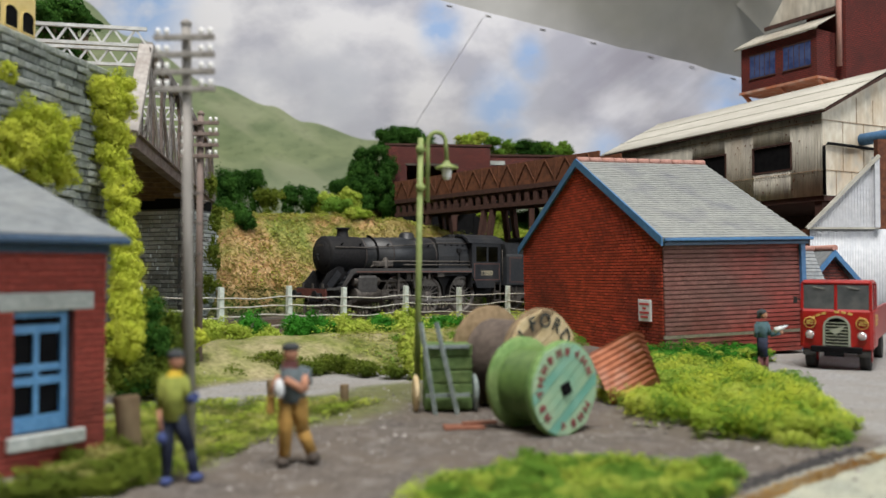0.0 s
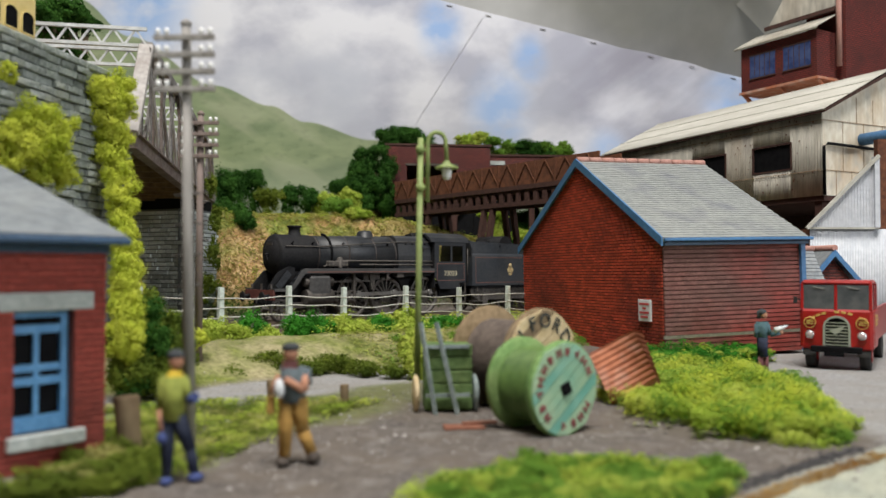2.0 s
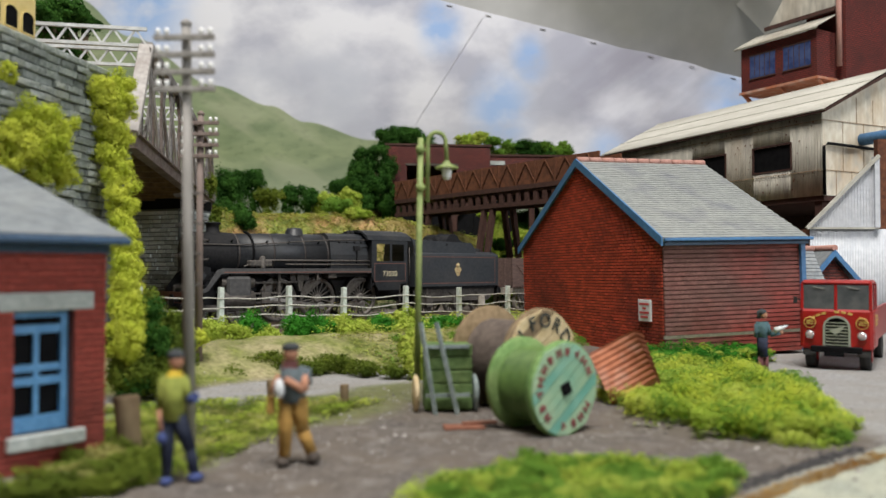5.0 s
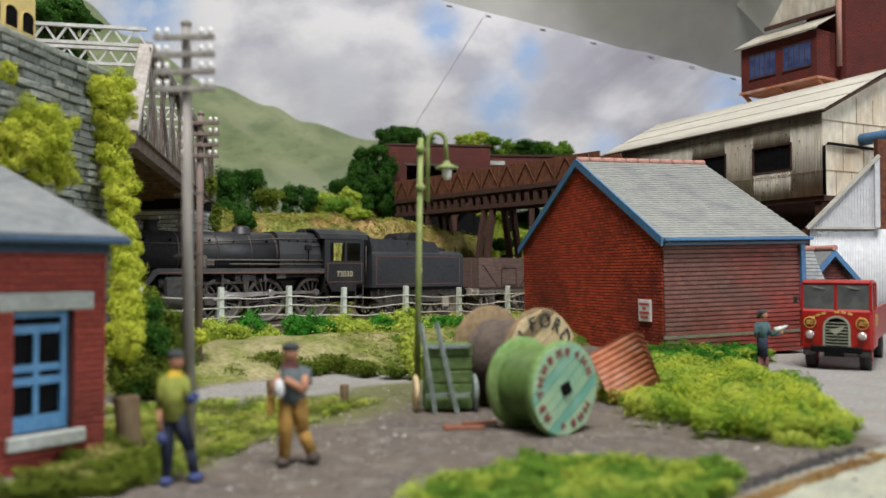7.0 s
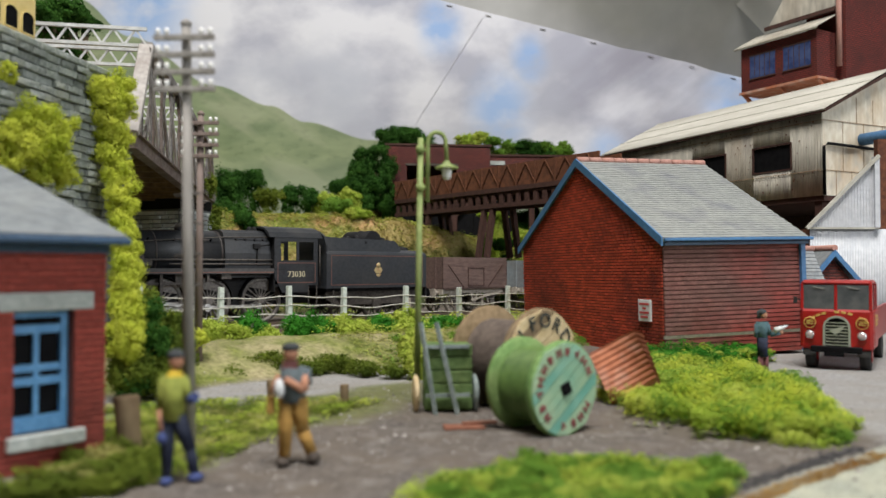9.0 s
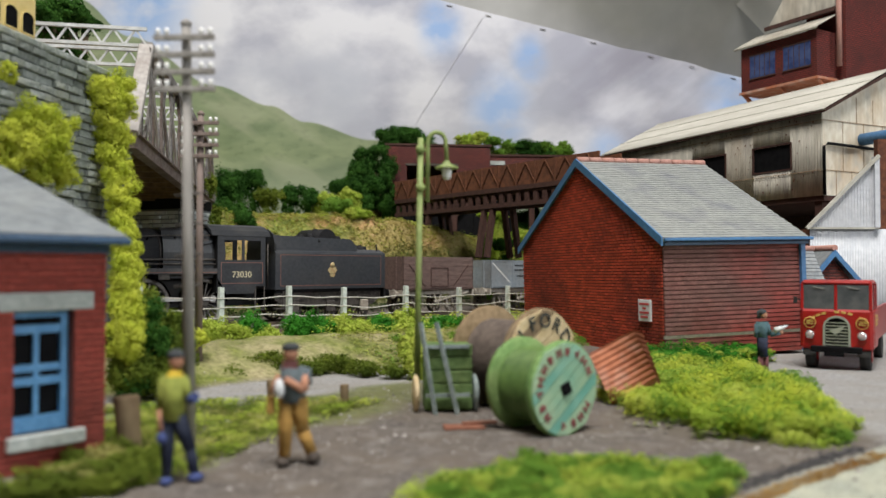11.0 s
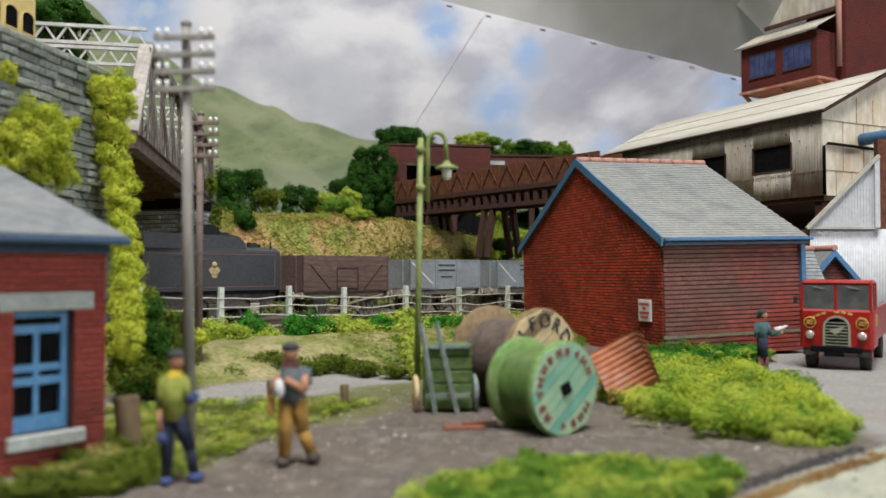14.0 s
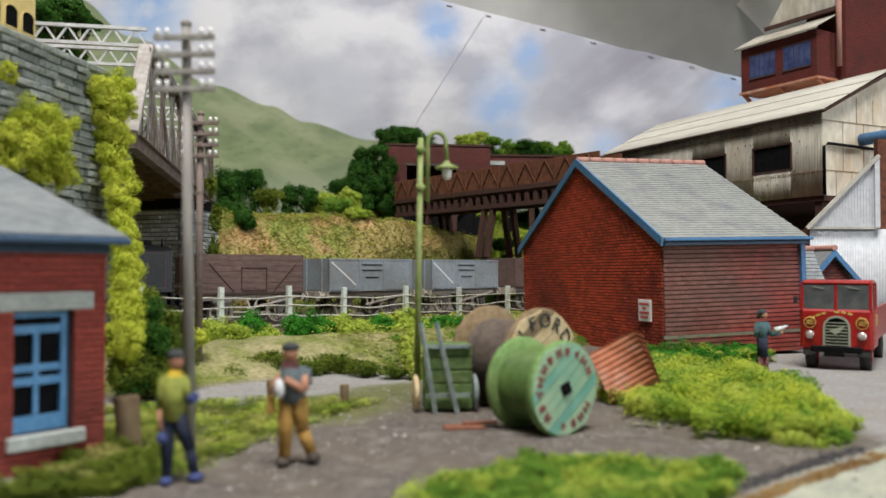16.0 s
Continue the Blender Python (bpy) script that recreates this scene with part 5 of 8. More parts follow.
def white_store():
    ws = thing("white_store", place(15.67, 34, 2.25, 4), "white-painted corrugated store with a sloping gable", "industrial building")
    z0 = -2.25
    bm = bmesh.new()
    sheet(bm, (0.1, 0.1, z0), (5.2, 0, 0), (0, 0, 4.55), 0, 2, 0.014, 0.12)
    part("lower_cladding", bm, CORR_WHITE, ws)
    bm = bmesh.new()
    n = 46
    for i in range(n):
        a, b = 3.05 * i / n, 3.05 * (i + 1) / n
        t0, t1 = 2.45 + 0.965 * a, 2.45 + 0.965 * b
        y = -0.02 if i % 2 else 0.0
        slab(bm, [(a, 2.35), (b, 2.35), (b, t1), (a, t0 + 0.001)], y, 0.1)
    part("gable_cladding", bm, CORR_WHITE, ws)
    bm = bmesh.new()
    bar(bm, (-0.15, -0.12, 2.3), (3.1, -0.12, 5.45), 0.12, 0.14)
    box(bm, 0, 3.1, -0.1, -0.04, 2.28, 2.36)
    part("verge", bm, CORR_ROOF, ws)
    bm = bmesh.new()
    box(bm, 2.9, 3.12, -0.14, 0.1, 2.35, 5.4)
    part("corner_post", bm, CORR_WHITE, ws)
    bm = bmesh.new()
    box(bm, 0.1, 5.3, 0.15, 6, z0, 2.3)
    box(bm, 3.2, 5.3, 0.1, 0.4, 2.3, 6.2)
    part("core", bm, RUST, ws, "rust-brown rear framing")
    # small shed in front of it
    ss = thing("small_shed", place(15.13, 31, 2.30, 6), "small brick shed with slate roof and blue bargeboards", "shed")
    zb = -2.3
    bm = bmesh.new()
    slab(bm, [(-0.75, zb), (0.95, zb), (0.95, 0.0), (0.1, 0.95), (-0.75, 0.0)], 0.1, 3.0)
    part("body", bm, BRICK_HUT, ss)
    for r in range(9):
        bm = bmesh.new()
        w = 0.85 - r * 0.09
        box(bm, 0.1 - w, 0.1 + w, 0.06, 0.1, -0.05 + r * 0.1, 0.03 + r * 0.1)
        part("brick_course", bm, BRICK_HUT, ss)
    for s in (-1, 1):
        bm = bmesh.new()
        slab(bm, [(0.1, 1.32), (0.1 + s * 1.15, 0.05), (0.1 + s * 1.15, -0.08), (0.1, 1.2)], -0.1, 3.2)
        part("roof_slope", bm, SLATE_COTTAGE, ss)
        bm = bmesh.new()
        slab(bm, [(0.1, 1.28), (0.1 + s * 1.2, -0.04), (0.1 + s * 1.2, -0.3), (0.1, 1.02)], -0.16, -0.1)
        part("bargeboard", bm, BLUE, ss)
    bm = bmesh.new()
    rod(bm, (0.1, -0.15, 1.34), (0.1, 3.2, 1.34), 0.12, 0.12, 8)
    part("ridge", bm, RIDGE_TILE, ss)
    sl = thing("low_lean_to", place(13.94, 30, 2.32, 6), "low slate-roofed lean-to beside the brick shed", "shed")
    bm = bmesh.new()
    slab(bm, [(-0.8, -2.3), (0.55, -2.3), (0.55, 0.9), (-0.8, 0.9)], 0.9, 1.1)
    part("wall", bm, BRICK_HUT, sl)
    bm = bmesh.new()
    sheet(bm, (-0.8, 0.0, -0.05), (1.35, 0, 0), (0, 0.9, 1.3), 0, 2, 0.0, 0.4, 0.06)
    rf = part("roof", bm, SLATE_COTTAGE, sl)
    slates(rf, (1.35, 0, 0), (0, 0.9, 1.3), (-0.8, 0.0, -0.04), 0.4, 0.17, SLATE_COTTAGE, 3)
    bm = bmesh.new()
    rod(bm, (-0.8, 0.9, 1.3), (0.6, 0.9, 1.3), 0.11, 0.11, 8)
    part("ridge", bm, RIDGE_TILE, sl)


def loading_hut():
    """Brick hut on timber legs and the rusty conveyor that runs to it."""
    ht = thing("loading_hut", place(-4.15, 58, 0, 6), "dark red brick loading hut standing on timber legs", "hut")
    bm = bmesh.new()
    for a, b, c, e in ((0, 1.5, 8.1, 11.85), (1.5, 5.2, 8.1, 8.2), (1.5, 5.2, 10.5, 11.85), (5.2, 7.7, 8.1, 11.7)):
        box(bm, a, b, 0, 0.3, c, e)
    wl = part("wall", bm, BRICK_HUT, ht, "dark red brick wall with a wide opening")
    for r in range(28):
        z = 8.15 + r * 0.13
        for a, b in ((0, 7.6),) if z > 10.55 else ((0, 1.5), (5.2, 7.6)):
            bm = bmesh.new()
            box(bm, a + 0.02, b - 0.02, -0.03, 0, z, z + 0.1)
            part("brick_course", bm, BRICK_HUT, wl)
    bm = bmesh.new()
    box(bm, 0, 0.3, 0.3, 5, 8.1, 11.85)
    box(bm, 0, 7.7, 5, 5.3, 8.1, 11.85)
    box(bm, 7.4, 7.7, 0.3, 5, 8.1, 11.7)
    part("rear_wall", bm, BRICK_HUT, ht)
    bm = bmesh.new()
    box(bm, -0.1, 7.8, -0.1, 5.4, 11.86, 12.0)
    part("coping", bm, TIMBER_DARK, ht)
    bm = bmesh.new()
    box(bm, 1.4, 5.3, -0.08, 0.0, 10.4, 10.55)
    part("lintel", bm, SLEEPER, ht)
    bm = bmesh.new()
    box(bm, 0.1, 7.7, 0.0, 5.2, 7.9, 8.1)
    part("floor_frame", bm, TIMBER_DARK, ht)
    for x in (0.25, 2.5, 5, 7.4):
        for y in (0.2, 5):
            bm = bmesh.new()
            box(bm, x - 0.22, x + 0.22, y - 0.2, y + 0.2, 3.2, 7.9)
            part("timber_leg", bm, TIMBER_DARK, ht)
        bm = bmesh.new()
        bar(bm, (x, 0.2, 6.6), (x + 1.3, 0.2, 7.9), 0.25)
        part("brace", bm, TIMBER_DARK, ht)
    lo = thing("low_annexe", place(3.4, 60.2, 0, 4), "lower red brick annexe behind the conveyor", "annexe")
    bm = bmesh.new()
    box(bm, 0, 7.0, 0, 4, 8.2, 11.35)
    part("wall", bm, BRICK_HUT, lo)
    for x in (0.3, 3.4, 6.7):
        bm = bmesh.new()
        box(bm, x - 0.2, x + 0.2, 0.1, 0.5, 3.5, 8.2)
        part("leg", bm, TIMBER_DARK, lo)
    # Black panels added for the shade under hut and conveyor.
    for i in range(6):
        rw = bmesh.new()
        box(rw, -7.2 + i * 1.5, -5.71 + i * 1.5, -1.0, -0.7, 3, 7.9, bevel=0.02)
        part("void_panel", rw, BLACK, lo, "black panel standing in for the shade below the hut")
    bm = bmesh.new()
    box(bm, -0.1, 7.1, -0.1, 4.1, 11.36, 11.5)
    part("coping", bm, TIMBER_DARK, lo)
    bm = bmesh.new()
    box(bm, 0.2, 1.3, -0.06, 0, 10.7, 11.0)
    part("sill", bm, STONE_TRIM, lo)
    a, b = Vector((-2.6, 56.5, 7.2)), Vector((8.8, 41.6, 7.2))
    d = b - a
    cv = thing("conveyor", place(a.x, a.y, a.z, math.degrees(math.atan2(d.y, d.x))), "rusty brown trough conveyor on trestle legs", "conveyor")
    L = d.length
    bm = bmesh.new()
    box(bm, 0, L, -0.9, -0.8, 0.45, 1.75)
    box(bm, 0, L, 0.8, 0.9, 0.45, 1.75)
    box(bm, 0, L, -0.8, 0.8, 0.35, 0.5)
    tr = part("trough", bm, RUST_TROUGH, cv, "rusty plate trough")
    nb = 12
    for i in range(nb):
        x = i * L / nb
        for y in (-0.95, 0.95):
            bm = bmesh.new()
            bar(bm, (x, y, 0.45), (x, y, 1.75), 0.1, 0.1)
            part("stiffener", bm, RUST_TROUGH, tr)
            bm = bmesh.new()
            bar(bm, (x, y, 0.5), (x + L / nb / 2, y, 1.7), 0.05, 0.045)
            part("diagonal", bm, RUST_TROUGH, tr)
            bm = bmesh.new()
            bar(bm, (x + L / nb / 2, y, 1.7), (x + L / nb, y, 0.5), 0.05, 0.045)
            part("diagonal", bm, RUST_TROUGH, tr)
    bm = bmesh.new()
    box(bm, 0, L, -0.86, -0.78, -0.02, 0.24)
    box(bm, 0, L, 0.78, 0.86, -0.02, 0.24)
    part("girder_web", bm, TIMBER_DARK, cv)
    for z in (-0.75, 0.18):
        for y in (-0.9, 0.9):
            bm = bmesh.new()
            box(bm, 0, L, y - 0.12, y + 0.12, z, z + 0.26)
            part("beam", bm, TIMBER_DARK, cv)
    for i in range(26):
        x = 0.3 + i * (L - 0.6) / 25
        for y in (-0.9, 0.9):
            bm = bmesh.new()
            box(bm, x - 0.14, x + 0.14, y - 0.09, y + 0.09, -0.5, 0.0)
            part("strut", bm, TIMBER_DARK, cv)
    for x in (3.0, 9.5, 15.5):
        g = 3.3
        for y in (-1.0, 1.0):
            for dx in (0, 0.8):
                bm = bmesh.new()
                bar(bm, (x + dx, y * 0.8, -0.75), (x + dx, y * 1.3, -7.0 + g), 0.3)
                part("trestle_leg", bm, TIMBER_DARK, cv)


room()
baseboard()
backdrop()
ground()
tracks()
brick_shed()
cottage()
abutments()
bridge()
grey_works()
brick_tower()
white_store()
loading_hut()


# ---- train ----
TRAVEL = [(0, -4.68), (0.5, -3.98), (1, -3.28), (1.5, -2.59), (2, -1.93), (2.5, -1.26), (3, -0.56), (3.5, 0.14), (4, 0.83), (5, 2.19), (6, 3.55),
          (6.5, 4.24), (7, 4.93), (7.5, 5.6), (8, 6.27), (8.5, 6.93), (9, 7.58), (10, 8.93), (11, 10.29), (11.5, 11.01), (12, 11.82), (12.5, 12.74),
          (13, 13.82), (13.5, 14.98), (14, 16.21), (14.5, 17.46), (15, 18.7), (15.5, 19.93), (16, 21.16)]
TURNING = []
YX = Matrix(((0, 1, 0, 0), (1, 0, 0, 0), (0, 0, 1, 0), (0, 0, 0, 1)))
ALONG = Matrix(((0, 0, 1, 0), (1, 0, 0, 0), (0, 1, 0, 0), (0, 0, 0, 1)))  # turns z into x
ACROSS = Matrix(((1, 0, 0, 0), (0, 0, 1, 0), (0, -1, 0, 0), (0, 0, 0, 1)))  # turns z into y


def travel(t):
    """How far the train has come at t, on a smooth curve through the rows."""
    for i in range(len(TRAVEL) - 1):
        (t0, a), (t1, b) = TRAVEL[i], TRAVEL[i + 1]
        if t <= t1 + 1e-6:
            m0 = (b - TRAVEL[max(i - 1, 0)][1]) / (t1 - TRAVEL[max(i - 1, 0)][0])
            j = min(i + 2, len(TRAVEL) - 1)
            m1 = (TRAVEL[j][1] - a) / (TRAVEL[j][0] - t0)
            h = t1 - t0
            q = (t - t0) / h
            return (2 * q**3 - 3 * q * q + 1) * a + (q**3 - 2 * q * q + q) * h * m0 + (3 * q * q - 2 * q**3) * b + (q**3 - q * q) * h * m1
    return TRAVEL[-1][1]


def wheel_bm(bm, y, r, spokes, side, weight=0.0):
    """A spoked wheel in the plane y; side: +1 faces the yard."""
    m = Matrix.Translation((0, y, 0)) @ ACROSS
    lathe(bm, [(r * 0.84, -0.07), (r * 0.84, 0.07), (r, 0.07), (r, -0.03), (r + 0.035, -0.05), (r + 0.035, -0.08), (r * 0.84, -0.07)], m, 36)
    lathe(bm, [(0.0, -0.1), (r * 0.2, -0.1), (r * 0.2, 0.11), (r * 0.12, 0.13), (0.0, 0.13)], m, 16)
    for i in range(spokes):
        a = 2 * math.pi * i / spokes
        bar(bm, (r * 0.18 * math.cos(a), y, r * 0.18 * math.sin(a)), (r * 0.86 * math.cos(a), y, r * 0.86 * math.sin(a)), 0.06, 0.055)
    if weight:
        pts = [(r * 0.83 * math.cos(a), r * 0.83 * math.sin(a)) for a in np.linspace(2.2, 4.1, 9)]
        slab(bm, pts, y - 0.05, y + 0.05)


def wheelset(parent, x, r, spokes, material, name="wheelset", weight=0.0, gauge=0.75):
    global TALL
    k, TALL = TALL, 1.0
    r *= k
    bm = bmesh.new()
    wheel_bm(bm, gauge, r, spokes, 1, weight)
    wheel_bm(bm, -gauge, r, spokes, -1, weight)
    rod(bm, (0, -gauge, 0), (0, gauge, 0), 0.09, 0.09, 8)
    ob = part(name, bm, material, parent)
    TALL = k
    TURNING.append((ob, x, r))
    return ob


def buffers(parent, x, z, sign, material=GRIME):
    for y in (-0.87, 0.87):
        bm = bmesh.new()
        rod(bm, (x, y, z), (x + 0.32 * sign, y, z), 0.11, 0.08, 12)
        rod(bm, (x + 0.32 * sign, y, z), (x + 0.38 * sign, y, z), 0.22, 0.22, 16)
        part("buffer", bm, material, parent)


def locomotive():
    lo = thing("steam_locomotive", Matrix(), "weathered black mixed-traffic steam locomotive on the running line", "locomotive")
    # boiler barrel, tapered, with bands
    bm = bmesh.new()
    ax = Matrix.Translation((0, 0, 2.9)) @ ALONG
    lathe(bm, [(0.0, 4.7), (0.93, 4.7), (0.92, 6.5), (0.85, 9.4), (0.0, 9.4)], ax, 36)
    boiler = part("boiler", bm, ENGINE, lo, "dull black boiler barrel")
    bm = bmesh.new()
    ring = [(8.7, 0.93 * math.cos(a), 2.9 + 0.93 * math.sin(a)) for a in np.linspace(1.57, -0.35, 9)]
    tube(bm, ring + [(8.62, 0.93, 2.3)], 0.055, 8)
    part("feed_clack_pipe", bm, BLACK, boiler, "black feed pipe round the barrel")
    for x in (5.3, 6.9, 8.0, 9.7, 10.8):
        bm = bmesh.new()
        rod(bm, (x, 0.74, 3.36), (x, 0.9, 3.44), 0.045, 0.035, 8)
        part("rail_knob", bm, BLACK, boiler)
    for x, r in ((4.75, 0.945), (6.0, 0.94), (7.6, 0.90), (9.3, 0.87)):
        bm = bmesh.new()
        lathe(bm, [(r - 0.03, x), (r, x), (r, x + 0.09), (r - 0.03, x + 0.09)], ax, 36)
        part("boiler_band", bm, LINING_DULL, boiler, "dull lined boiler band")
    bm = bmesh.new()
    lathe(bm, [(0.0, 9.42), (0.87, 9.42), (0.88, 9.5), (0.88, 11.3), (0.83, 11.4), (0.0, 11.4)], ax, 36)
    sb = part("smokebox", bm, SMOKEBOX, lo, "matt black smokebox")
    bm = bmesh.new()
    lathe(bm, [(0.0, 11.58), (0.3, 11.56), (0.62, 11.46), (0.68, 11.4)], ax, 30)
    bar(bm, (11.5, -0.55, 3.1), (11.5, 0.2, 3.1), 0.05)
    bar(bm, (11.5, -0.55, 2.7), (11.5, 0.2, 2.7), 0.05)
    rod(bm, (11.55, 0, 2.9), (11.75, 0, 2.9), 0.05, 0.04)
    bar(bm, (11.68, 0, 2.9), (11.68, 0.1, 2.65), 0.04)
    part("smokebox_door", bm, SMOKEBOX, sb)
    bm = bmesh.new()
    box(bm, 11.5, 11.53, -0.26, 0.26, 3.28, 3.4)
    part("number_plate", bm, LINING_DULL, sb, "dull cast plate")
    bm = bmesh.new()
    lathe(bm, [(0.42, 3.68), (0.3, 3.8), (0.27, 3.95), (0.28, 4.1), (0.35, 4.12), (0.35, 4.18), (0.24, 4.18), (0.22, 3.9)], Matrix.Translation((10.2, 0, 0)), 24)
    part("chimney", bm, SMOKEBOX, sb)
    bm = bmesh.new()
    lathe(bm, [(0.5, 3.72), (0.42, 3.8), (0.38, 3.98), (0.3, 4.07), (0.0, 4.1)], Matrix.Translation((6.1, 0, 0)), 24)
    part("dome", bm, ENGINE, boiler)
    # firebox with rounded shoulders
    bm = bmesh.new()
    prof = [(-1.0, 1.9), (-1.02, 2.9), (-0.95, 3.4), (-0.75, 3.75), (-0.45, 3.88), (0.45, 3.88), (0.75, 3.75), (0.95, 3.4), (1.02, 2.9), (1.0, 1.9)]
    slab(bm, prof, 2.0, 4.72, YX)
    fb = part("firebox", bm, ENGINE, lo, "black firebox with washout plugs")
    for x in (2.5, 2.9, 3.3, 3.75, 4.2):
        bm = bmesh.new()
        rod(bm, (x, 0.9, 3.45), (x, 1.0, 3.5), 0.045, 0.045, 8)
        part("washout_plug", bm, SMOKEBOX, fb)
    for x in (2.9, 3.15):
        bm = bmesh.new()
        lathe(bm, [(0.1, 3.86), (0.1, 4.0), (0.05, 4.05), (0, 4.05)], Matrix.Translation((x, 0.2, 0)), 10)
        part("safety_valve", bm, SMOKEBOX, fb)
    bm = bmesh.new()
    box(bm, 3.1, 3.4, 0.98, 1.12, 3.1, 3.3)
    tube(bm, [(2.1, 1.04, 3.35), (3.2, 1.05, 3.2), (3.25, 1.05, 2.5)], 0.03)
    part("injector_valve", bm, SMOKEBOX, fb)
    # handrail and pipes
    bm = bmesh.new()
    tube(bm, [(2.3, 1.03, 3.6), (4.7, 0.92, 3.55), (9.4, 0.84, 3.25), (11.2, 0.86, 3.25)], 0.025, 6)
    part("handrail", bm, GRIME, boiler)
    bm = bmesh.new()
    tube(bm, [(2.1, 1.08, 2.62), (5, 1.0, 2.62), (8.4, 0.95, 2.62), (9.2, 0.95, 2.35)], 0.045, 6)
    tube(bm, [(2.1, 1.12, 2.45), (7.2, 1.08, 2.45)], 0.035, 6)
    part("feed_pipe", bm, GRIME, boiler)
    bm = bmesh.new()
    box(bm, 7.9, 9.0, 0.78, 1.15, 2.35, 2.62, bevel=0.05)
    lathe(bm, [(0.13, 2.3), (0.13, 2.75), (0.05, 2.8)], Matrix.Translation((8.35, 1.05, 0)), 10)
    part("lubricator", bm, GRIME, boiler)
    # running plate
    for y in (0.78, -1.3):
        bm = bmesh.new()
        box(bm, 1.9, 10.35, y, y + 0.52, 2.2, 2.26)
        bar(bm, (10.3, y + 0.26, 2.2), (11.1, y + 0.26, 1.4), 0.5, 0.06)
        box(bm, 11.05, 12.0, y, y + 0.52, 1.33, 1.4)
        rp = part("running_plate", bm, ENGINE, lo, "high black running plate")
        ya, yb = (y + 0.5, y + 0.53) if y > 0 else (y - 0.01, y + 0.02)
        bm = bmesh.new()
        slab(bm, [(2.52, 2.06), (2.52, 2.28), (10.38, 2.28), (10.62, 2.2), (11.12, 1.5), (11.4, 1.42), (12.0, 1.42), (12.0, 1.3), (11.2, 1.3), (10.98, 1.4), (10.44, 2.04), (10.3, 2.06)], ya, yb)
        part("valance", bm, ENGINE_PALE, rp, "pale grey valance dropping to the front, caught light in its tone")
        bm = bmesh.new()
        yy = y + 0.532 if y > 0 else y - 0.005
        box(bm, 2.55, 10.3, yy, yy + 0.006, 2.1, 2.14)
        part("lining", bm, LINING, rp, "thin red lining")
        bm = bmesh.new()
        for i in range(3):
            box(bm, 10.45 + i * 0.22, 10.65 + i * 0.22, y + 0.06, y + 0.46, 2.0 - i * 0.22, 2.04 - i * 0.22)
        bar(bm, (11.0, y + 0.1, 2.1), (11.6, y + 0.1, 1.45), 0.04, 0.3)
        part("front_step", bm, ENGINE, rp)
    bm = bmesh.new()
    box(bm, 11.95, 12.05, -1.25, 1.25, 0.92, 1.36)
    bb = part("buffer_beam", bm, BEAM_RED, lo, "grimy red buffer beam")
    buffers(lo, 12.05, 1.07, 1, SMOKEBOX)
    bm = bmesh.new()
    for y in (-0.95, -0.1, 0.75):
        box(bm, 11.85, 11.92, y, y + 0.08, 1.34, 1.6)
    tube(bm, [(12.05, 0, 1.05), (12.17, 0, 0.95), (12.15, 0, 0.6)], 0.04)
    part("lamp_irons", bm, GRIME, bb)
    bm = bmesh.new()
    slab(bm, [(9.6, 1.4), (11.2, 1.4), (11.0, 2.15), (9.7, 2.15)], -0.6, 0.6)
    part("saddle", bm, SMOKEBOX, sb)
    for y in (0.64, -0.7):
        bm = bmesh.new()
        slab(bm, [(10.6, 1.3), (12.0, 1.3), (11.95, 1.5), (11.5, 2.1), (10.9, 2.4), (10.6, 2.3)], y, y + 0.06)
        part("frame_plate", bm, SMOKEBOX, lo, "black front frame plate")
    bm = bmesh.new()
    for y in (-0.62, 0.62):
        box(bm, 0.3, 11.95, y - 0.03, y + 0.03, 0.75, 1.5)
    box(bm, 2.1, 4.6, -0.6, 0.6, 1.0, 2.2)
    box(bm, 4.6, 9.6, -0.55, 0.55, 1.4, 2.15)
    part("frames", bm, SMOKEBOX, lo)
    # cab
    for y in (1.25, -1.3):
        bm = bmesh.new()
        for pts in ([(0.55, 1.25), (1.85, 1.25), (2.25, 1.9), (2.25, 2.62), (0.0, 2.62), (0.0, 1.55), (0.45, 1.55)],
                    [(0.0, 2.62), (0.22, 2.62), (0.22, 3.42), (0.0, 3.42)], [(1.0, 2.62), (1.12, 2.62), (1.12, 3.42), (1.0, 3.42)],
                    [(1.95, 2.62), (2.25, 2.62), (2.25, 3.42), (1.95, 3.42)], [(0.0, 3.42), (2.25, 3.42), (2.25, 3.62), (0.0, 3.62)]):
            slab(bm, pts, y, y + 0.05)
        cs = part("cab_side", bm, ENGINE, lo, "black cab side with two window openings", place(0.25, 0, 0))
        if y > 0:
            bm = bmesh.new()
            for a, b, c, d in ((0.12, 2.1, 2.5, 2.53), (0.12, 2.1, 1.66, 1.69), (0.12, 0.15, 1.69, 2.5), (2.07, 2.1, 1.69, 2.5)):
                box(bm, a, b, y + 0.052, y + 0.058, c, d)
            part("lining", bm, LINING, cs, "thin red lining")
            number(cs, 1.75, y + 0.056, 2.12)
    bm = bmesh.new()
    roof = [(-1.32, 3.6), (-1.15, 3.82), (-0.8, 4.0), (-0.4, 4.08), (0.4, 4.08), (0.8, 4.0), (1.15, 3.82), (1.32, 3.6), (1.24, 3.58), (0.75, 3.93), (0.0, 4.02), (-0.75, 3.93), (-1.24, 3.58)]
    slab(bm, roof, -0.25, 2.5, YX)
    part("cab_roof", bm, ENGINE, lo, "curved black cab roof", place(0.25, 0, 0))
    bm = bmesh.new()
    slab(bm, [(-1.25, 1.3), (-1.25, 3.6), (-0.8, 3.95), (0.8, 3.95), (1.25, 3.6), (1.25, 1.3)], 2.2, 2.26, YX)
    box(bm, 0.0, 2.2, -1.25, 1.25, 1.5, 1.6)
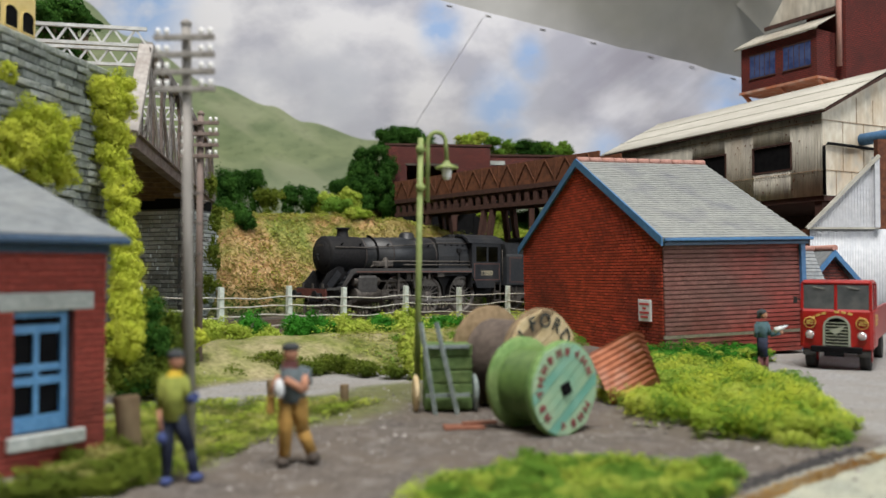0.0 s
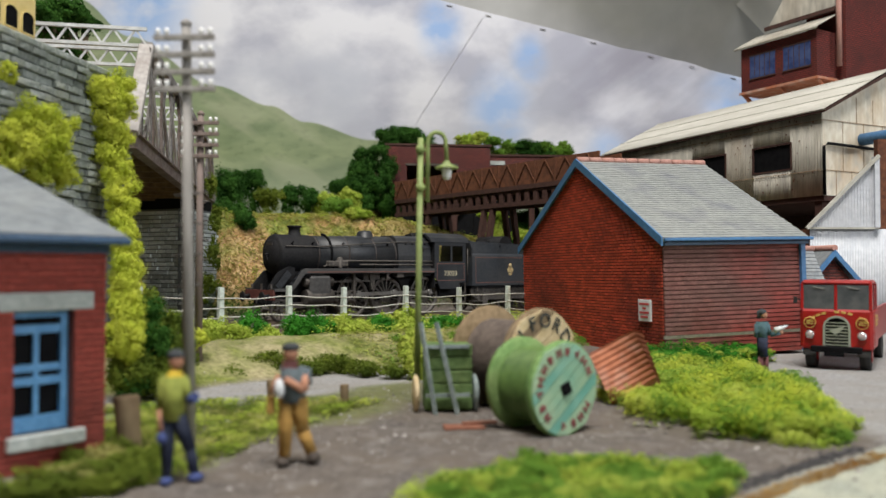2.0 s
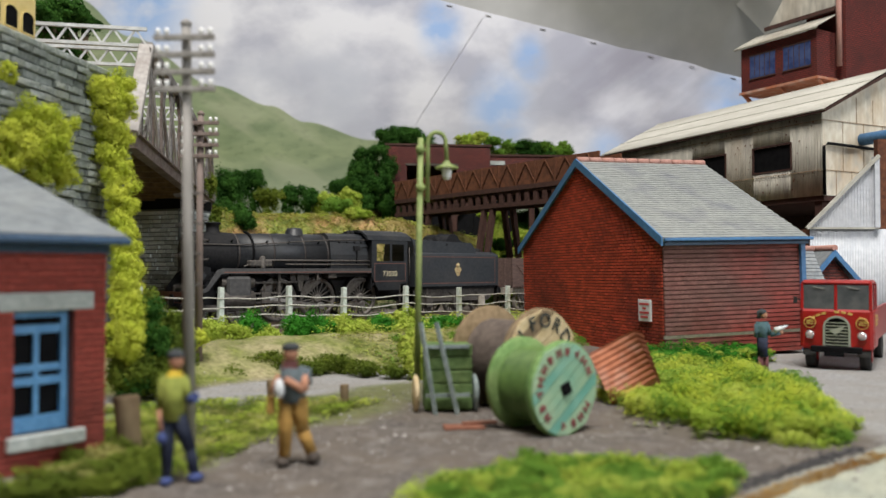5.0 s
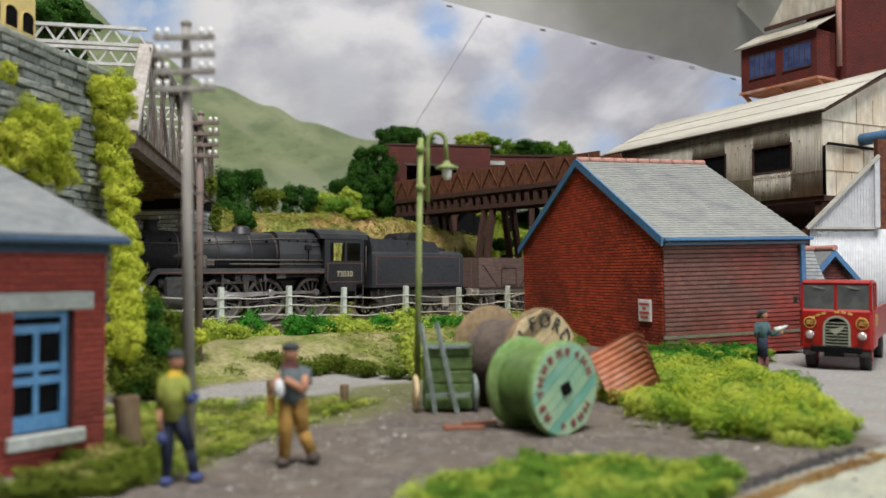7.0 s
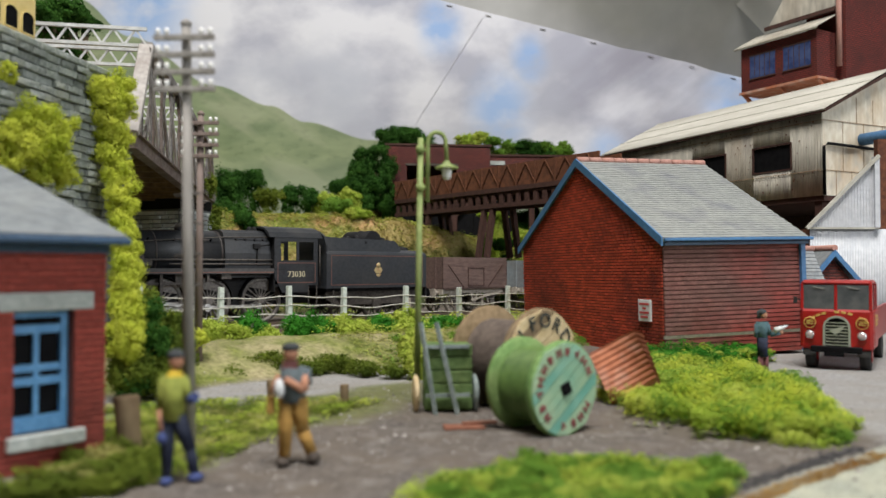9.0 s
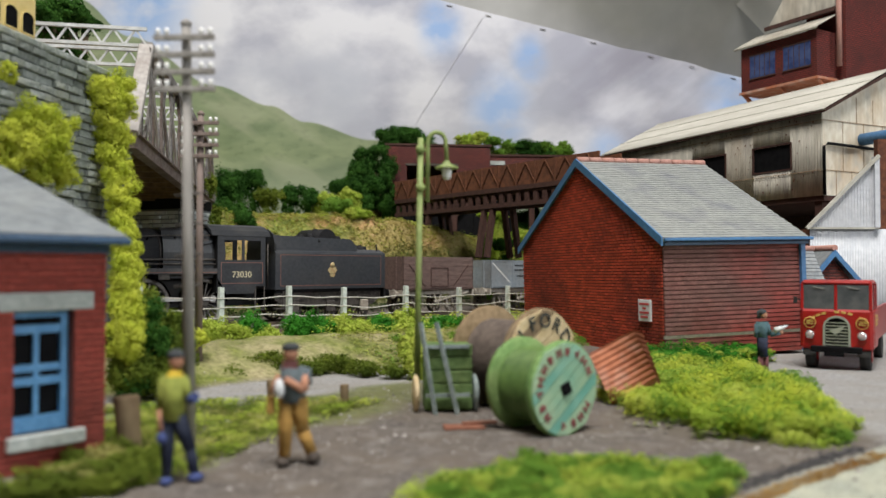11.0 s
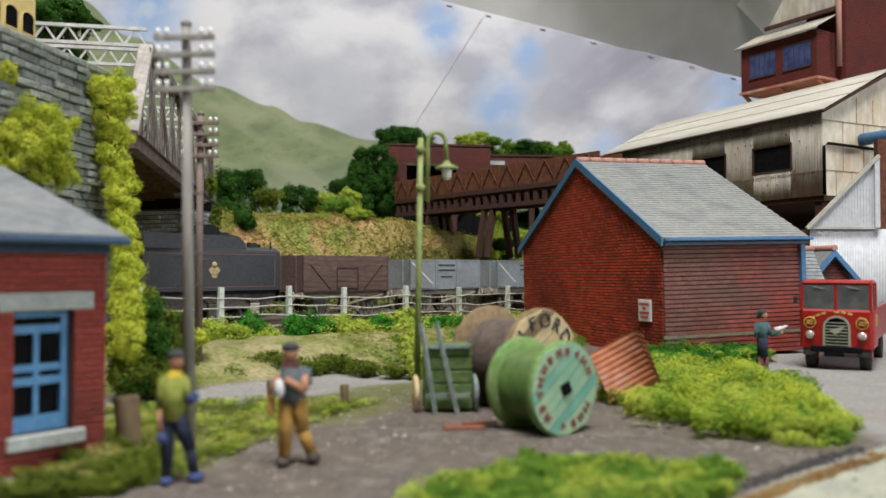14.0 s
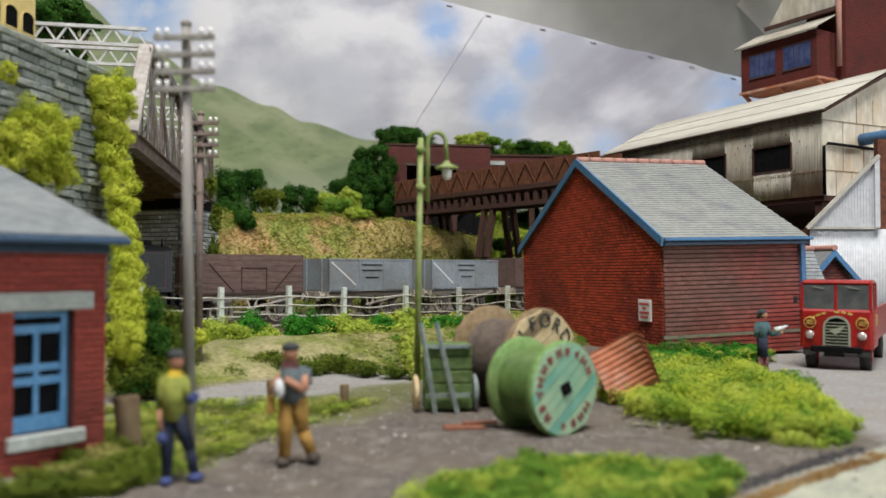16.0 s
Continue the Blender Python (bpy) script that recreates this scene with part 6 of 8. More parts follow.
    part("cab_front", bm, SMOKEBOX, lo, "", place(0.25, 0, 0))
    bm = bmesh.new()
    tube(bm, [(-0.1, 1.33, 1.5), (-0.1, 1.33, 3.3)], 0.025, 6)
    box(bm, 0.02, 0.5, 1.0, 1.3, 0.55, 0.6)
    box(bm, 0.02, 0.5, 1.0, 1.3, 1.0, 1.05)
    box(bm, 0.02, 0.06, 1.25, 1.3, 0.55, 1.6)
    box(bm, 0.46, 0.5, 1.25, 1.3, 0.55, 1.6)
    part("cab_steps", bm, GRIME, lo, "", place(0.25, 0, 0))
    # cylinders, slide bars, valve gear
    for y in (0.75, -1.35):
        bm = bmesh.new()
        box(bm, 9.0, 10.15, y, y + 0.6, 0.95, 1.95, bevel=0.1)
        cy = part("cylinder", bm, ENGINE_PALE, lo, "black outside cylinder")
        bm = bmesh.new()
        rod(bm, (8.85, y + 0.3, 1.02), (10.3, y + 0.3, 1.02), 0.34, 0.34, 18)
        rod(bm, (8.8, y + 0.3, 1.68), (10.35, y + 0.3, 1.68), 0.2, 0.2, 16)
        part("cylinder_cover", bm, GRIME, cy)
        yb = y + 0.32
        bm = bmesh.new()
        bar(bm, (7.6, yb, 1.24), (9.0, yb, 1.24), 0.12, 0.07)
        bar(bm, (7.6, yb, 0.86), (9.0, yb, 0.86), 0.12, 0.07)
        box(bm, 7.5, 7.62, yb - 0.1, yb + 0.1, 0.8, 2.15)
        part("slide_bar", bm, GRIME, cy)
        bm = bmesh.new()
        slab(bm, [(6.35, 1.3), (6.5, 1.3), (6.62, 1.95), (6.5, 2.15), (6.3, 2.15), (6.25, 1.9)], yb - 0.06, yb + 0.04)
        bar(bm, (6.4, yb, 1.7), (8.7, yb, 1.68), 0.05, 0.08)
        bar(bm, (8.3, yb, 1.75), (8.15, yb, 0.9), 0.05, 0.08)
        box(bm, 5.9, 6.9, yb - 0.12, yb - 0.06, 1.75, 2.15)
        part("expansion_link", bm, GRIME, cy)
        bm = bmesh.new()
        box(bm, 4.55, 5.0, y, y + 0.5, 1.85, 2.1)
        bar(bm, (5.6, yb + 0.1, 2.1), (5.6, yb + 0.1, 1.75), 0.2, 0.1)
        part("bracket", bm, GRIME, cy)
    for x in (2.88, 5.33, 7.45):
        wheelset(lo, x, 0.94, 18, WHEEL, "driving_wheelset", 0.3)
    for x in (9.45, 11.4):
        wheelset(lo, x, 0.47, 10, WHEEL, "bogie_wheelset")
    bm = bmesh.new()
    box(bm, 9.2, 11.7, 0.85, 0.92, 0.55, 0.8)
    box(bm, 9.2, 11.7, -0.92, -0.85, 0.55, 0.8)
    part("bogie_frame", bm, GRIME, lo)
    # splashers
    for x in (2.88, 5.33, 7.45):
        for y in (0.8, -0.8):
            bm = bmesh.new()
            arc = [(x + r * math.cos(a), 0.94 + r * math.sin(a)) for r, seq in ((1.055, np.linspace(0, math.pi, 9)), (1.025, np.linspace(math.pi, 0, 9))) for a in seq]
            slab(bm, arc, y - 0.14, y + 0.14)
            part("splasher", bm, SMOKEBOX, lo)
    for y, b0 in ((0.98, 0.6), (-0.98, 2.17)):
        bm = bmesh.new()
        bar(bm, (2.88 - 5.33, 0, 0), (7.45 - 5.33, 0, 0), 0.07, 0.13)
        for x in (2.88, 5.33, 7.45):
            rod(bm, (x - 5.33, -0.06, 0), (x - 5.33, 0.07, 0), 0.14, 0.14, 12)
        RODS.append(("couple", part("coupling_rod", bm, ROD, lo, "bright steel coupling rod"), y, b0))
        bm = bmesh.new()
        bar(bm, (0, 0, 0), (2.95, 0, 0), 0.06, 0.13)
        rod(bm, (0, -0.06, 0), (0, 0.08, 0), 0.16, 0.16, 12)
        RODS.append(("connect", part("connecting_rod", bm, ROD, lo, "bright steel connecting rod"), y + (0.12 if y > 0 else -0.12), b0))
        bm = bmesh.new()
        box(bm, -0.2, 0.2, -0.08, 0.08, -0.22, 0.22)
        rod(bm, (0.1, 0, 0.0), (1.2, 0, 0.0), 0.04, 0.04, 8)
        RODS.append(("cross", part("crosshead", bm, GRIME, lo), y + (0.12 if y > 0 else -0.12), b0))
    return lo


RODS = []


def number(parent, x, y, z):
    """The running number on the cab side."""
    cu = bpy.data.curves.new("numerals", "FONT")
    cu.body, cu.size, cu.align_x, cu.align_y, cu.extrude = "73030", 0.37 * K, "CENTER", "CENTER", 0.002 * K
    ob = new("running_number", cu)
    dg = bpy.context.evaluated_depsgraph_get()
    me = bpy.data.meshes.new_from_object(ob.evaluated_get(dg))
    bpy.data.objects.remove(ob)
    me.materials.clear()
    me.materials.append(CREAM)
    ob = new("running_number", me)
    ob.parent = parent
    ob.matrix_basis = pose((x - 0.62) * K, y * K, z * K, 90, 0, 180)
    ob["label"] = "cream running number"


def tender():
    te = thing("tender", Matrix(), "weathered black high-sided tender coupled behind the engine", "tender")
    # x measured from the cab back
    a, b = -6.4, -0.25
    bm = bmesh.new()
    prof = [(-1.3, 1.38), (-1.3, 2.92), (-1.24, 3.0), (-0.85, 3.15), (0.85, 3.15), (1.24, 3.0), (1.3, 2.92), (1.3, 1.38)]
    slab(bm, prof, a, b, YX)
    body = part("tank", bm, TENDER_BLACK, te, "black tank side with thin lining")
    for pts in ([(a + 1.5, 3.0), (b, 3.0), (b, 3.72), (b - 0.4, 3.68), (a + 1.9, 3.6), (a + 1.55, 3.3)],):
        for y in (1.0, -1.05):
            bm = bmesh.new()
            slab(bm, pts, y, y + 0.05)
            part("coal_rail", bm, TENDER_BLACK, body, "raised coal bunker side")
    bm = bmesh.new()
    slab(bm, [(-1.2, 2.9), (-1.25, 3.3), (-1.05, 3.72), (-0.6, 3.95), (0.6, 3.95), (1.05, 3.72), (1.25, 3.3), (1.2, 2.9)], b - 0.08, b, YX)
    part("front_plate", bm, ENGINE, body)
    bm = bmesh.new()
    rng = random.Random(5)
    for i in range(70):
        x, y = rng.uniform(a + 1.8, b - 0.2), rng.uniform(-0.9, 0.9)
        r = rng.uniform(0.12, 0.22)
        z = 3.2 + 0.5 * math.exp(-((x + 3.2) / 1.3) ** 2) * (1 - abs(y)) + 0.25
        lathe(bm, [(0, z - r), (r, z - 0.2 * r), (r * 0.7, z + 0.6 * r), (0, z + 0.8 * r)], Matrix.Translation((x, y, 0)) @ Matrix(), 5)
    tagged(part("coal", bm, SMOKEBOX, te, "black lump coal"), kind="stuff")
    bm = bmesh.new()
    rod(bm, (-3.2, -1.0, 3.55), (-3.2, 1.0, 3.55), 0.5, 0.5, 16)
    part("coal_hood", bm, SMOKEBOX, body)
    bm = bmesh.new()
    y = 1.302
    for p, q, c, d in ((a + 0.25, b - 0.25, 2.84, 2.87), (a + 0.25, b - 0.25, 1.52, 1.55), (a + 0.25, a + 0.28, 1.55, 2.84), (b - 0.28, b - 0.25, 1.55, 2.84)):
        box(bm, p, q, y, y + 0.006, c, d)
    part("lining", bm, LINING, body, "thin red lining")
    bm = bmesh.new()
    lathe(bm, [(0.0, 0.0), (0.13, 0.0), (0.13, 0.01), (0.0, 0.012)], Matrix.Translation((-3.28, y, 2.42)) @ ACROSS, 12)
    slab(bm, [(-3.42, 2.05), (-3.14, 2.05), (-3.02, 2.2), (-3.12, 2.34), (-3.44, 2.34), (-3.54, 2.2)], y, y + 0.01)
    slab(bm, [(-3.36, 1.9), (-3.2, 1.9), (-3.12, 2.03), (-3.44, 2.03)], y, y + 0.01)
    part("crest", bm, CREST, body, "gold and red company crest")
    bm = bmesh.new()
    box(bm, a + 0.1, b - 0.1, -1.15, 1.15, 1.24, 1.38)
    part("footplate", bm, SMOKEBOX, te)
    for y in (1.0, -1.08):
        bm = bmesh.new()
        slab(bm, [(a + 0.1, 1.25), (b - 0.1, 1.25), (b - 0.1, 0.95), (b - 0.6, 0.62), (a + 0.6, 0.62), (a + 0.1, 0.95)], y, y + 0.06)
        fr = part("frame", bm, GRIME, te, "grimy outside frame")
        for x in (-1.35, -3.3, -5.25):
            bm = bmesh.new()
            box(bm, x - 0.22, x + 0.22, y + 0.05, y + 0.2, 0.35, 0.85, bevel=0.03)
            part("axlebox", bm, UNDERFRAME if x < -4 else GRIME, fr)
            bm = bmesh.new()
            for k in range(5):
                box(bm, x - 0.5 + k * 0.07, x + 0.5 - k * 0.07, y + 0.07, y + 0.16, 1.05 - k * 0.04, 1.08 - k * 0.04)
            part("spring", bm, GRIME, fr)
    for x in (-1.35, -3.3, -5.25):
        wheelset(te, x, 0.54, 12, WHEEL)
    bm = bmesh.new()
    box(bm, a - 0.08, a + 0.02, -1.25, 1.25, 0.9, 1.36)
    part("buffer_beam", bm, SMOKEBOX, te)
    buffers(te, a - 0.08, 1.07, -1, SMOKEBOX)
    bm = bmesh.new()
    tube(bm, [(a + 0.3, 1.0, 3.1), (a + 0.3, 1.0, 3.4)], 0.03)
    lathe(bm, [(0.3, 3.1), (0.3, 3.3), (0, 3.36)], Matrix.Translation((a + 0.7, 0.2, 0)), 14)
    box(bm, a + 0.15, a + 0.45, -0.9, -0.5, 3.1, 3.4)
    part("filler", bm, SMOKEBOX, te)
    for x in (b - 0.05, b - 0.5):
        bm = bmesh.new()
        box(bm, x - 0.4, x, 1.0, 1.28, 0.55, 0.6)
        box(bm, x - 0.4, x - 0.36, 1.22, 1.27, 0.55, 1.3)
        part("step", bm, GRIME, te)
    return te


def wagon(x0, x1, steel, label):
    """Open wagon; x0, x1: rear and front of its body behind the cab back."""
    wg = thing("mineral_wagon", Matrix(), label, "wagon", "wagons of the coal train")
    c, L = (x0 + x1) / 2, x1 - x0
    body_m = WAGON_GREY if steel else WAGON_BROWN
    w, z0, z1 = 1.22, 1.22, 2.72 if steel else 2.85
    bm = bmesh.new()
    box(bm, x0, x1, -w, w, z0, z0 + 0.08)
    body = part("floor", bm, body_m, wg)
    for y in (w - 0.05, -w):
        bm = bmesh.new()
        if steel:
            box(bm, x0, x1, y, y + 0.05, z0, z1)
            box(bm, x0 - 0.01, x1 + 0.01, y - 0.01, y + 0.07, z1 - 0.07, z1)
        else:
            n = 7
            box(bm, x0 + 0.01, x1 - 0.01, y + 0.005, y + 0.02, z0, z1)
        sd = part("side", bm, body_m, wg, "blue-grey steel side" if steel else "")
        if not steel:
            for k in range(n):
                bm = bmesh.new()
                box(bm, x0, x1, y, y + 0.05, z0 + (z1 - z0) * k / n + 0.008, z0 + (z1 - z0) * (k + 1) / n - 0.008)
                part("plank", bm, body_m, sd)
        if y < 0:
            continue
        yo = y + 0.05
        if steel:
            bm = bmesh.new()
            box(bm, c - 0.62, c + 0.62, yo, yo + 0.035, z0 + 0.02, z1 - 0.1)
            dr = part("door", bm, body_m, sd)
            for z in (z1 - 0.3, z1 - 0.55, z0 + 0.62):
                bm = bmesh.new()
                box(bm, c - (0.6 if z > 2 else 0.4), c + (0.6 if z > 2 else 0.4), yo + 0.035, yo + 0.06, z, z + 0.05)
                part("door_bar", bm, SMOKEBOX, dr)
            bm = bmesh.new()
            bar(bm, (x1 - 0.15, yo + 0.004, z1 - 0.15), (c + 0.95, yo + 0.004, z0 + 0.3), 0.012, 0.07)
            part("stripe", bm, WHITE, sd, "white diagonal end-door stripe")
            for x in (x0 + 0.02, c - 0.8, c + 0.7, x1 - 0.1):
                bm = bmesh.new()
                box(bm, x, x + 0.08, yo, yo + 0.05, z0, z1 - 0.05)
                part("stanchion", bm, body_m, sd)
        else:
            bm = bmesh.new()
            for a, b, e, f in ((c - 0.62, c - 0.585, z0 + 0.15, z0 + 1.1), (c + 0.585, c + 0.62, z0 + 0.15, z0 + 1.1), (c - 0.62, c + 0.62, z0 + 1.07, z0 + 1.1), (c - 0.62, c + 0.62, z0 + 0.15, z0 + 0.18)):
                box(bm, a, b, yo, yo + 0.03, e, f)
            part("door", bm, TIMBER_DARK, sd, "dark iron door outline")
            for s in (-1, 1):
                bm = bmesh.new()
                bar(bm, (c + s * 2.1, yo + 0.015, z0 + 1.25), (c + s * 0.95, yo + 0.015, z0 + 0.1), 0.02, 0.035)
                part("strap", bm, TIMBER_DARK, sd)
    for x in (x0, x1 - 0.06):
        bm = bmesh.new()
        box(bm, x, x + 0.06, -w, w, z0, z1)
        for y in (-0.7, 0.62):
            xx = x - 0.07 if x == x0 else x + 0.06
            box(bm, xx, xx + 0.07, y, y + 0.08, z0 - 0.1, z1)
        part("end", bm, body_m if steel else WAGON_BROWN, wg)
    for y in (0.92, -1.0):
        bm = bmesh.new()
        box(bm, x0, x1, y, y + 0.08, 0.98, 1.21)
        so = part("solebar", bm, UNDERFRAME, wg, "dust-covered solebar")
        for s in (-1, 1):
            ax = c + s * 1.37
            bm = bmesh.new()
            slab(bm, [(ax - 0.45, 1.0), (ax + 0.45, 1.0), (ax + 0.16, 0.35), (ax - 0.16, 0.35)], y + 0.02, y + 0.06)
            part("axle_guard", bm, UNDERFRAME, so)
            bm = bmesh.new()
            box(bm, ax - 0.14, ax + 0.14, y + 0.05, y + 0.2, 0.36, 0.66)
            for k in range(4):
                box(bm, ax - 0.5 + k * 0.1, ax + 0.5 - k * 0.1, y + 0.07, y + 0.15, 0.86 - k * 0.05, 0.9 - k * 0.05)
            part("axlebox", bm, GRIME, so)
        if y > 0:
            bm = bmesh.new()
            bar(bm, (c + 0.3, y + 0.22, 0.62), (x0 + 0.35, y + 0.22, 1.05), 0.05, 0.08)
            part("brake_lever", bm, UNDERFRAME, so, "long pale brake lever")
            bm = bmesh.new()
            slab(bm, [(c - 0.3, 1.0), (c - 0.2, 1.0), (c, 0.5), (c + 0.2, 1.0), (c + 0.3, 1.0), (c + 0.06, 0.4), (c - 0.06, 0.4)], y + 0.1, y + 0.16)
            bar(bm, (c - 0.9, y + 0.12, 0.45), (c + 0.9, y + 0.12, 0.5), 0.05, 0.06)
            part("v_hanger", bm, UNDERFRAME, so)
            for s in (-1, 1):
                bm = bmesh.new()
                box(bm, c + s * 0.86 - 0.07, c + s * 0.86 + 0.07, 0.7, 0.85, 0.3, 0.75)
                part("brake_block", bm, UNDERFRAME, so)
    for s in (-1, 1):
        wheelset(wg, c + s * 1.37, 0.47, 8, UNDERFRAME)
    for x, sg in ((x0, -1), (x1, 1)):
        bm = bmesh.new()
        box(bm, x - 0.06, x + 0.06, -1.2, 1.2, 0.95, 1.22)
        part("headstock", bm, UNDERFRAME, wg)
        buffers(wg, x, 1.05, sg, UNDERFRAME)
        bm = bmesh.new()
        bar(bm, (x, 0, 0.95), (x + sg * 0.69, 0, 0.92), 0.14, 0.06)
        part("coupling", bm, SMOKEBOX, wg)
    return wg


# ---- yard things ----
def telegraph_pole(x, y, top, lean, wood=POLE):
    tp = thing("telegraph_pole", place(x, y, ground_z(x, y) - 0.05, 0, 0, lean), "grey timber telegraph pole with four insulator crossarms", "telegraph pole", "telegraph poles")
    bm = bmesh.new()
    rod(bm, (0, 0, 0), (0, 0, top), 0.105, 0.075, 14)
    lathe(bm, [(0.085, top - 0.02), (0.1, top + 0.03), (0.0, top + 0.1)], None, 12)
    part("pole", bm, wood, tp)
    for i in range(4):
        z = top - 0.25 - i * 0.285
        bm = bmesh.new()
        box(bm, -0.5, 0.5, -0.15, -0.08, z - 0.045, z + 0.045, bevel=0.008)
        arm = part("crossarm", bm, wood, tp)
        for xx in (-0.43, -0.29, 0.28, 0.43):
            bm = bmesh.new()
            lathe(bm, [(0.02, z + 0.03), (0.035, z + 0.06), (0.046, z + 0.1), (0.035, z + 0.15), (0.0, z + 0.16)], Matrix.Translation((xx, -0.115, 0)), 10)
            part("insulator", bm, PORCELAIN, arm, "white porcelain insulator")
    for z in (2.6, 3.1, 3.6, 4.1):
        bm = bmesh.new()
        rod(bm, (-0.22, 0, z), (0.22, 0, z + 0.04), 0.02, 0.02, 6)
        part("climbing_peg", bm, GRIME, tp)


def yard_lamp():
    x, y = -0.52, 16.7
    yl = thing("yard_lamp", place(x, y, ground_z(x, y)), "green swan-neck yard lamp post with hooded glass lantern", "lamp post")
    bm = bmesh.new()
    rod(bm, (-0.03, 0, 0), (0.05, 0, 5.6), 0.065, 0.06, 12)
    for z in (4.55, 5.35):
        rod(bm, (0.045, 0, z), (0.2, 0, z), 0.03, 0.03, 6)
        rod(bm, (0.04, 0, z - 0.08), (0.04, 0, z + 0.08), 0.085, 0.085, 12)
    part("post", bm, LAMP_GREEN, yl)
    pts = [(0.19, 0, 4.25), (0.2, 0, 5.35)]
    for a in range(9):
        q = math.pi * a / 8
        pts.append((0.39 - 0.19 * math.cos(q), 0, 5.5 + 0.22 * math.sin(q)))
    pts.append((0.6, 0, 5.08))
    bm = bmesh.new()
    tube(bm, pts, 0.045, 10)
    part("swan_neck", bm, LAMP_GREEN, yl)
    bm = bmesh.new()
    lathe(bm, [(0.05, 5.12), (0.09, 5.05), (0.24, 4.98), (0.25, 4.95), (0.1, 4.97)], Matrix.Translation((0.6, 0, 0)), 18)
    sh = part("shade", bm, LAMP_GREEN, yl)
    bm = bmesh.new()
    lathe(bm, [(0.1, 4.96), (0.1, 4.8), (0.06, 4.72), (0.0, 4.71)], Matrix.Translation((0.6, 0, 0)), 14)
    part("lantern_glass", bm, SIGN_WHITE, sh, "milky glass")


def fence():
    fn = thing("wire_fence", Matrix(), "post-and-wire fence with pale concrete posts along the line", "fence")
    posts = [(-8.9, 23.4), (-7.03, 25.1), (-5.18, 26.8), (-3.55, 28.3), (-1.42, 30.2), (0.66, 32.1), (2.76, 34.0), (4.9, 36.0)]
    tops = []
    for i, (x, y) in enumerate(posts):
        g = ground_z(x, y) - 0.15
        t = EYE - (0.022 + 0.002 * (i % 2)) * y
        bm = bmesh.new()
        w = 0.105
        vs = box(bm, -w, w, -w * 0.8, w * 0.8, 0, t - g, bevel=0.015)
        for v in vs:
            if v.co.z > t - g - 0.12:
                v.co.x *= 0.75
        part("post", bm, POST, fn, "", place(x, y, g, 42.5, 0, (-1.5, 1, -0.5, 1.2, 0.3, -1, 1, 0)[i]))
        tops.append(Vector((x, y - 0.12, t)))
    rng = random.Random(3)
    for k in range(4):
        for a, b in zip(tops, tops[1:]):
            bm = bmesh.new()
            d = 0.36 + k * 0.3
            sag = rng.uniform(-0.05, 0.09)
            pts = []
            for j in range(9):
                q = j / 8
                p = a.lerp(b, q)
                pts.append((p.x, p.y, p.z - d - sag * math.sin(q * math.pi) + 0.02 * math.sin(q * 9 + k)))
            tube(bm, pts, 0.02, 5)
            part("wire", bm, WIRE, fn)


def letters(parent, text, radius, y, start, step, size, material, flip=1):
    """Letters set round the face of a cable drum."""
    for i, ch in enumerate(text):
        if ch == " ":
            continue
        a = radians(start - i * step)
        cu = bpy.data.curves.new("letter", "FONT")
        cu.body, cu.size, cu.align_x, cu.align_y, cu.extrude, cu.offset = ch, size * K, "CENTER", "CENTER", 0.004 * K, 0.012 * size * K
        ob = new("letter", cu)
        me = bpy.data.meshes.new_from_object(ob.evaluated_get(bpy.context.evaluated_depsgraph_get()))
        bpy.data.objects.remove(ob)
        me.materials.clear()
        me.materials.append(material)
        ob = new("letter", me)
        ob.parent = parent
        ob.matrix_basis = Matrix.Translation((radius * math.cos(a) * K, y * K, radius * math.sin(a) * K)) @ Matrix.Rotation(-(a - math.pi / 2), 4, "Y") @ Matrix.Rotation(math.pi / 2, 4, "X")


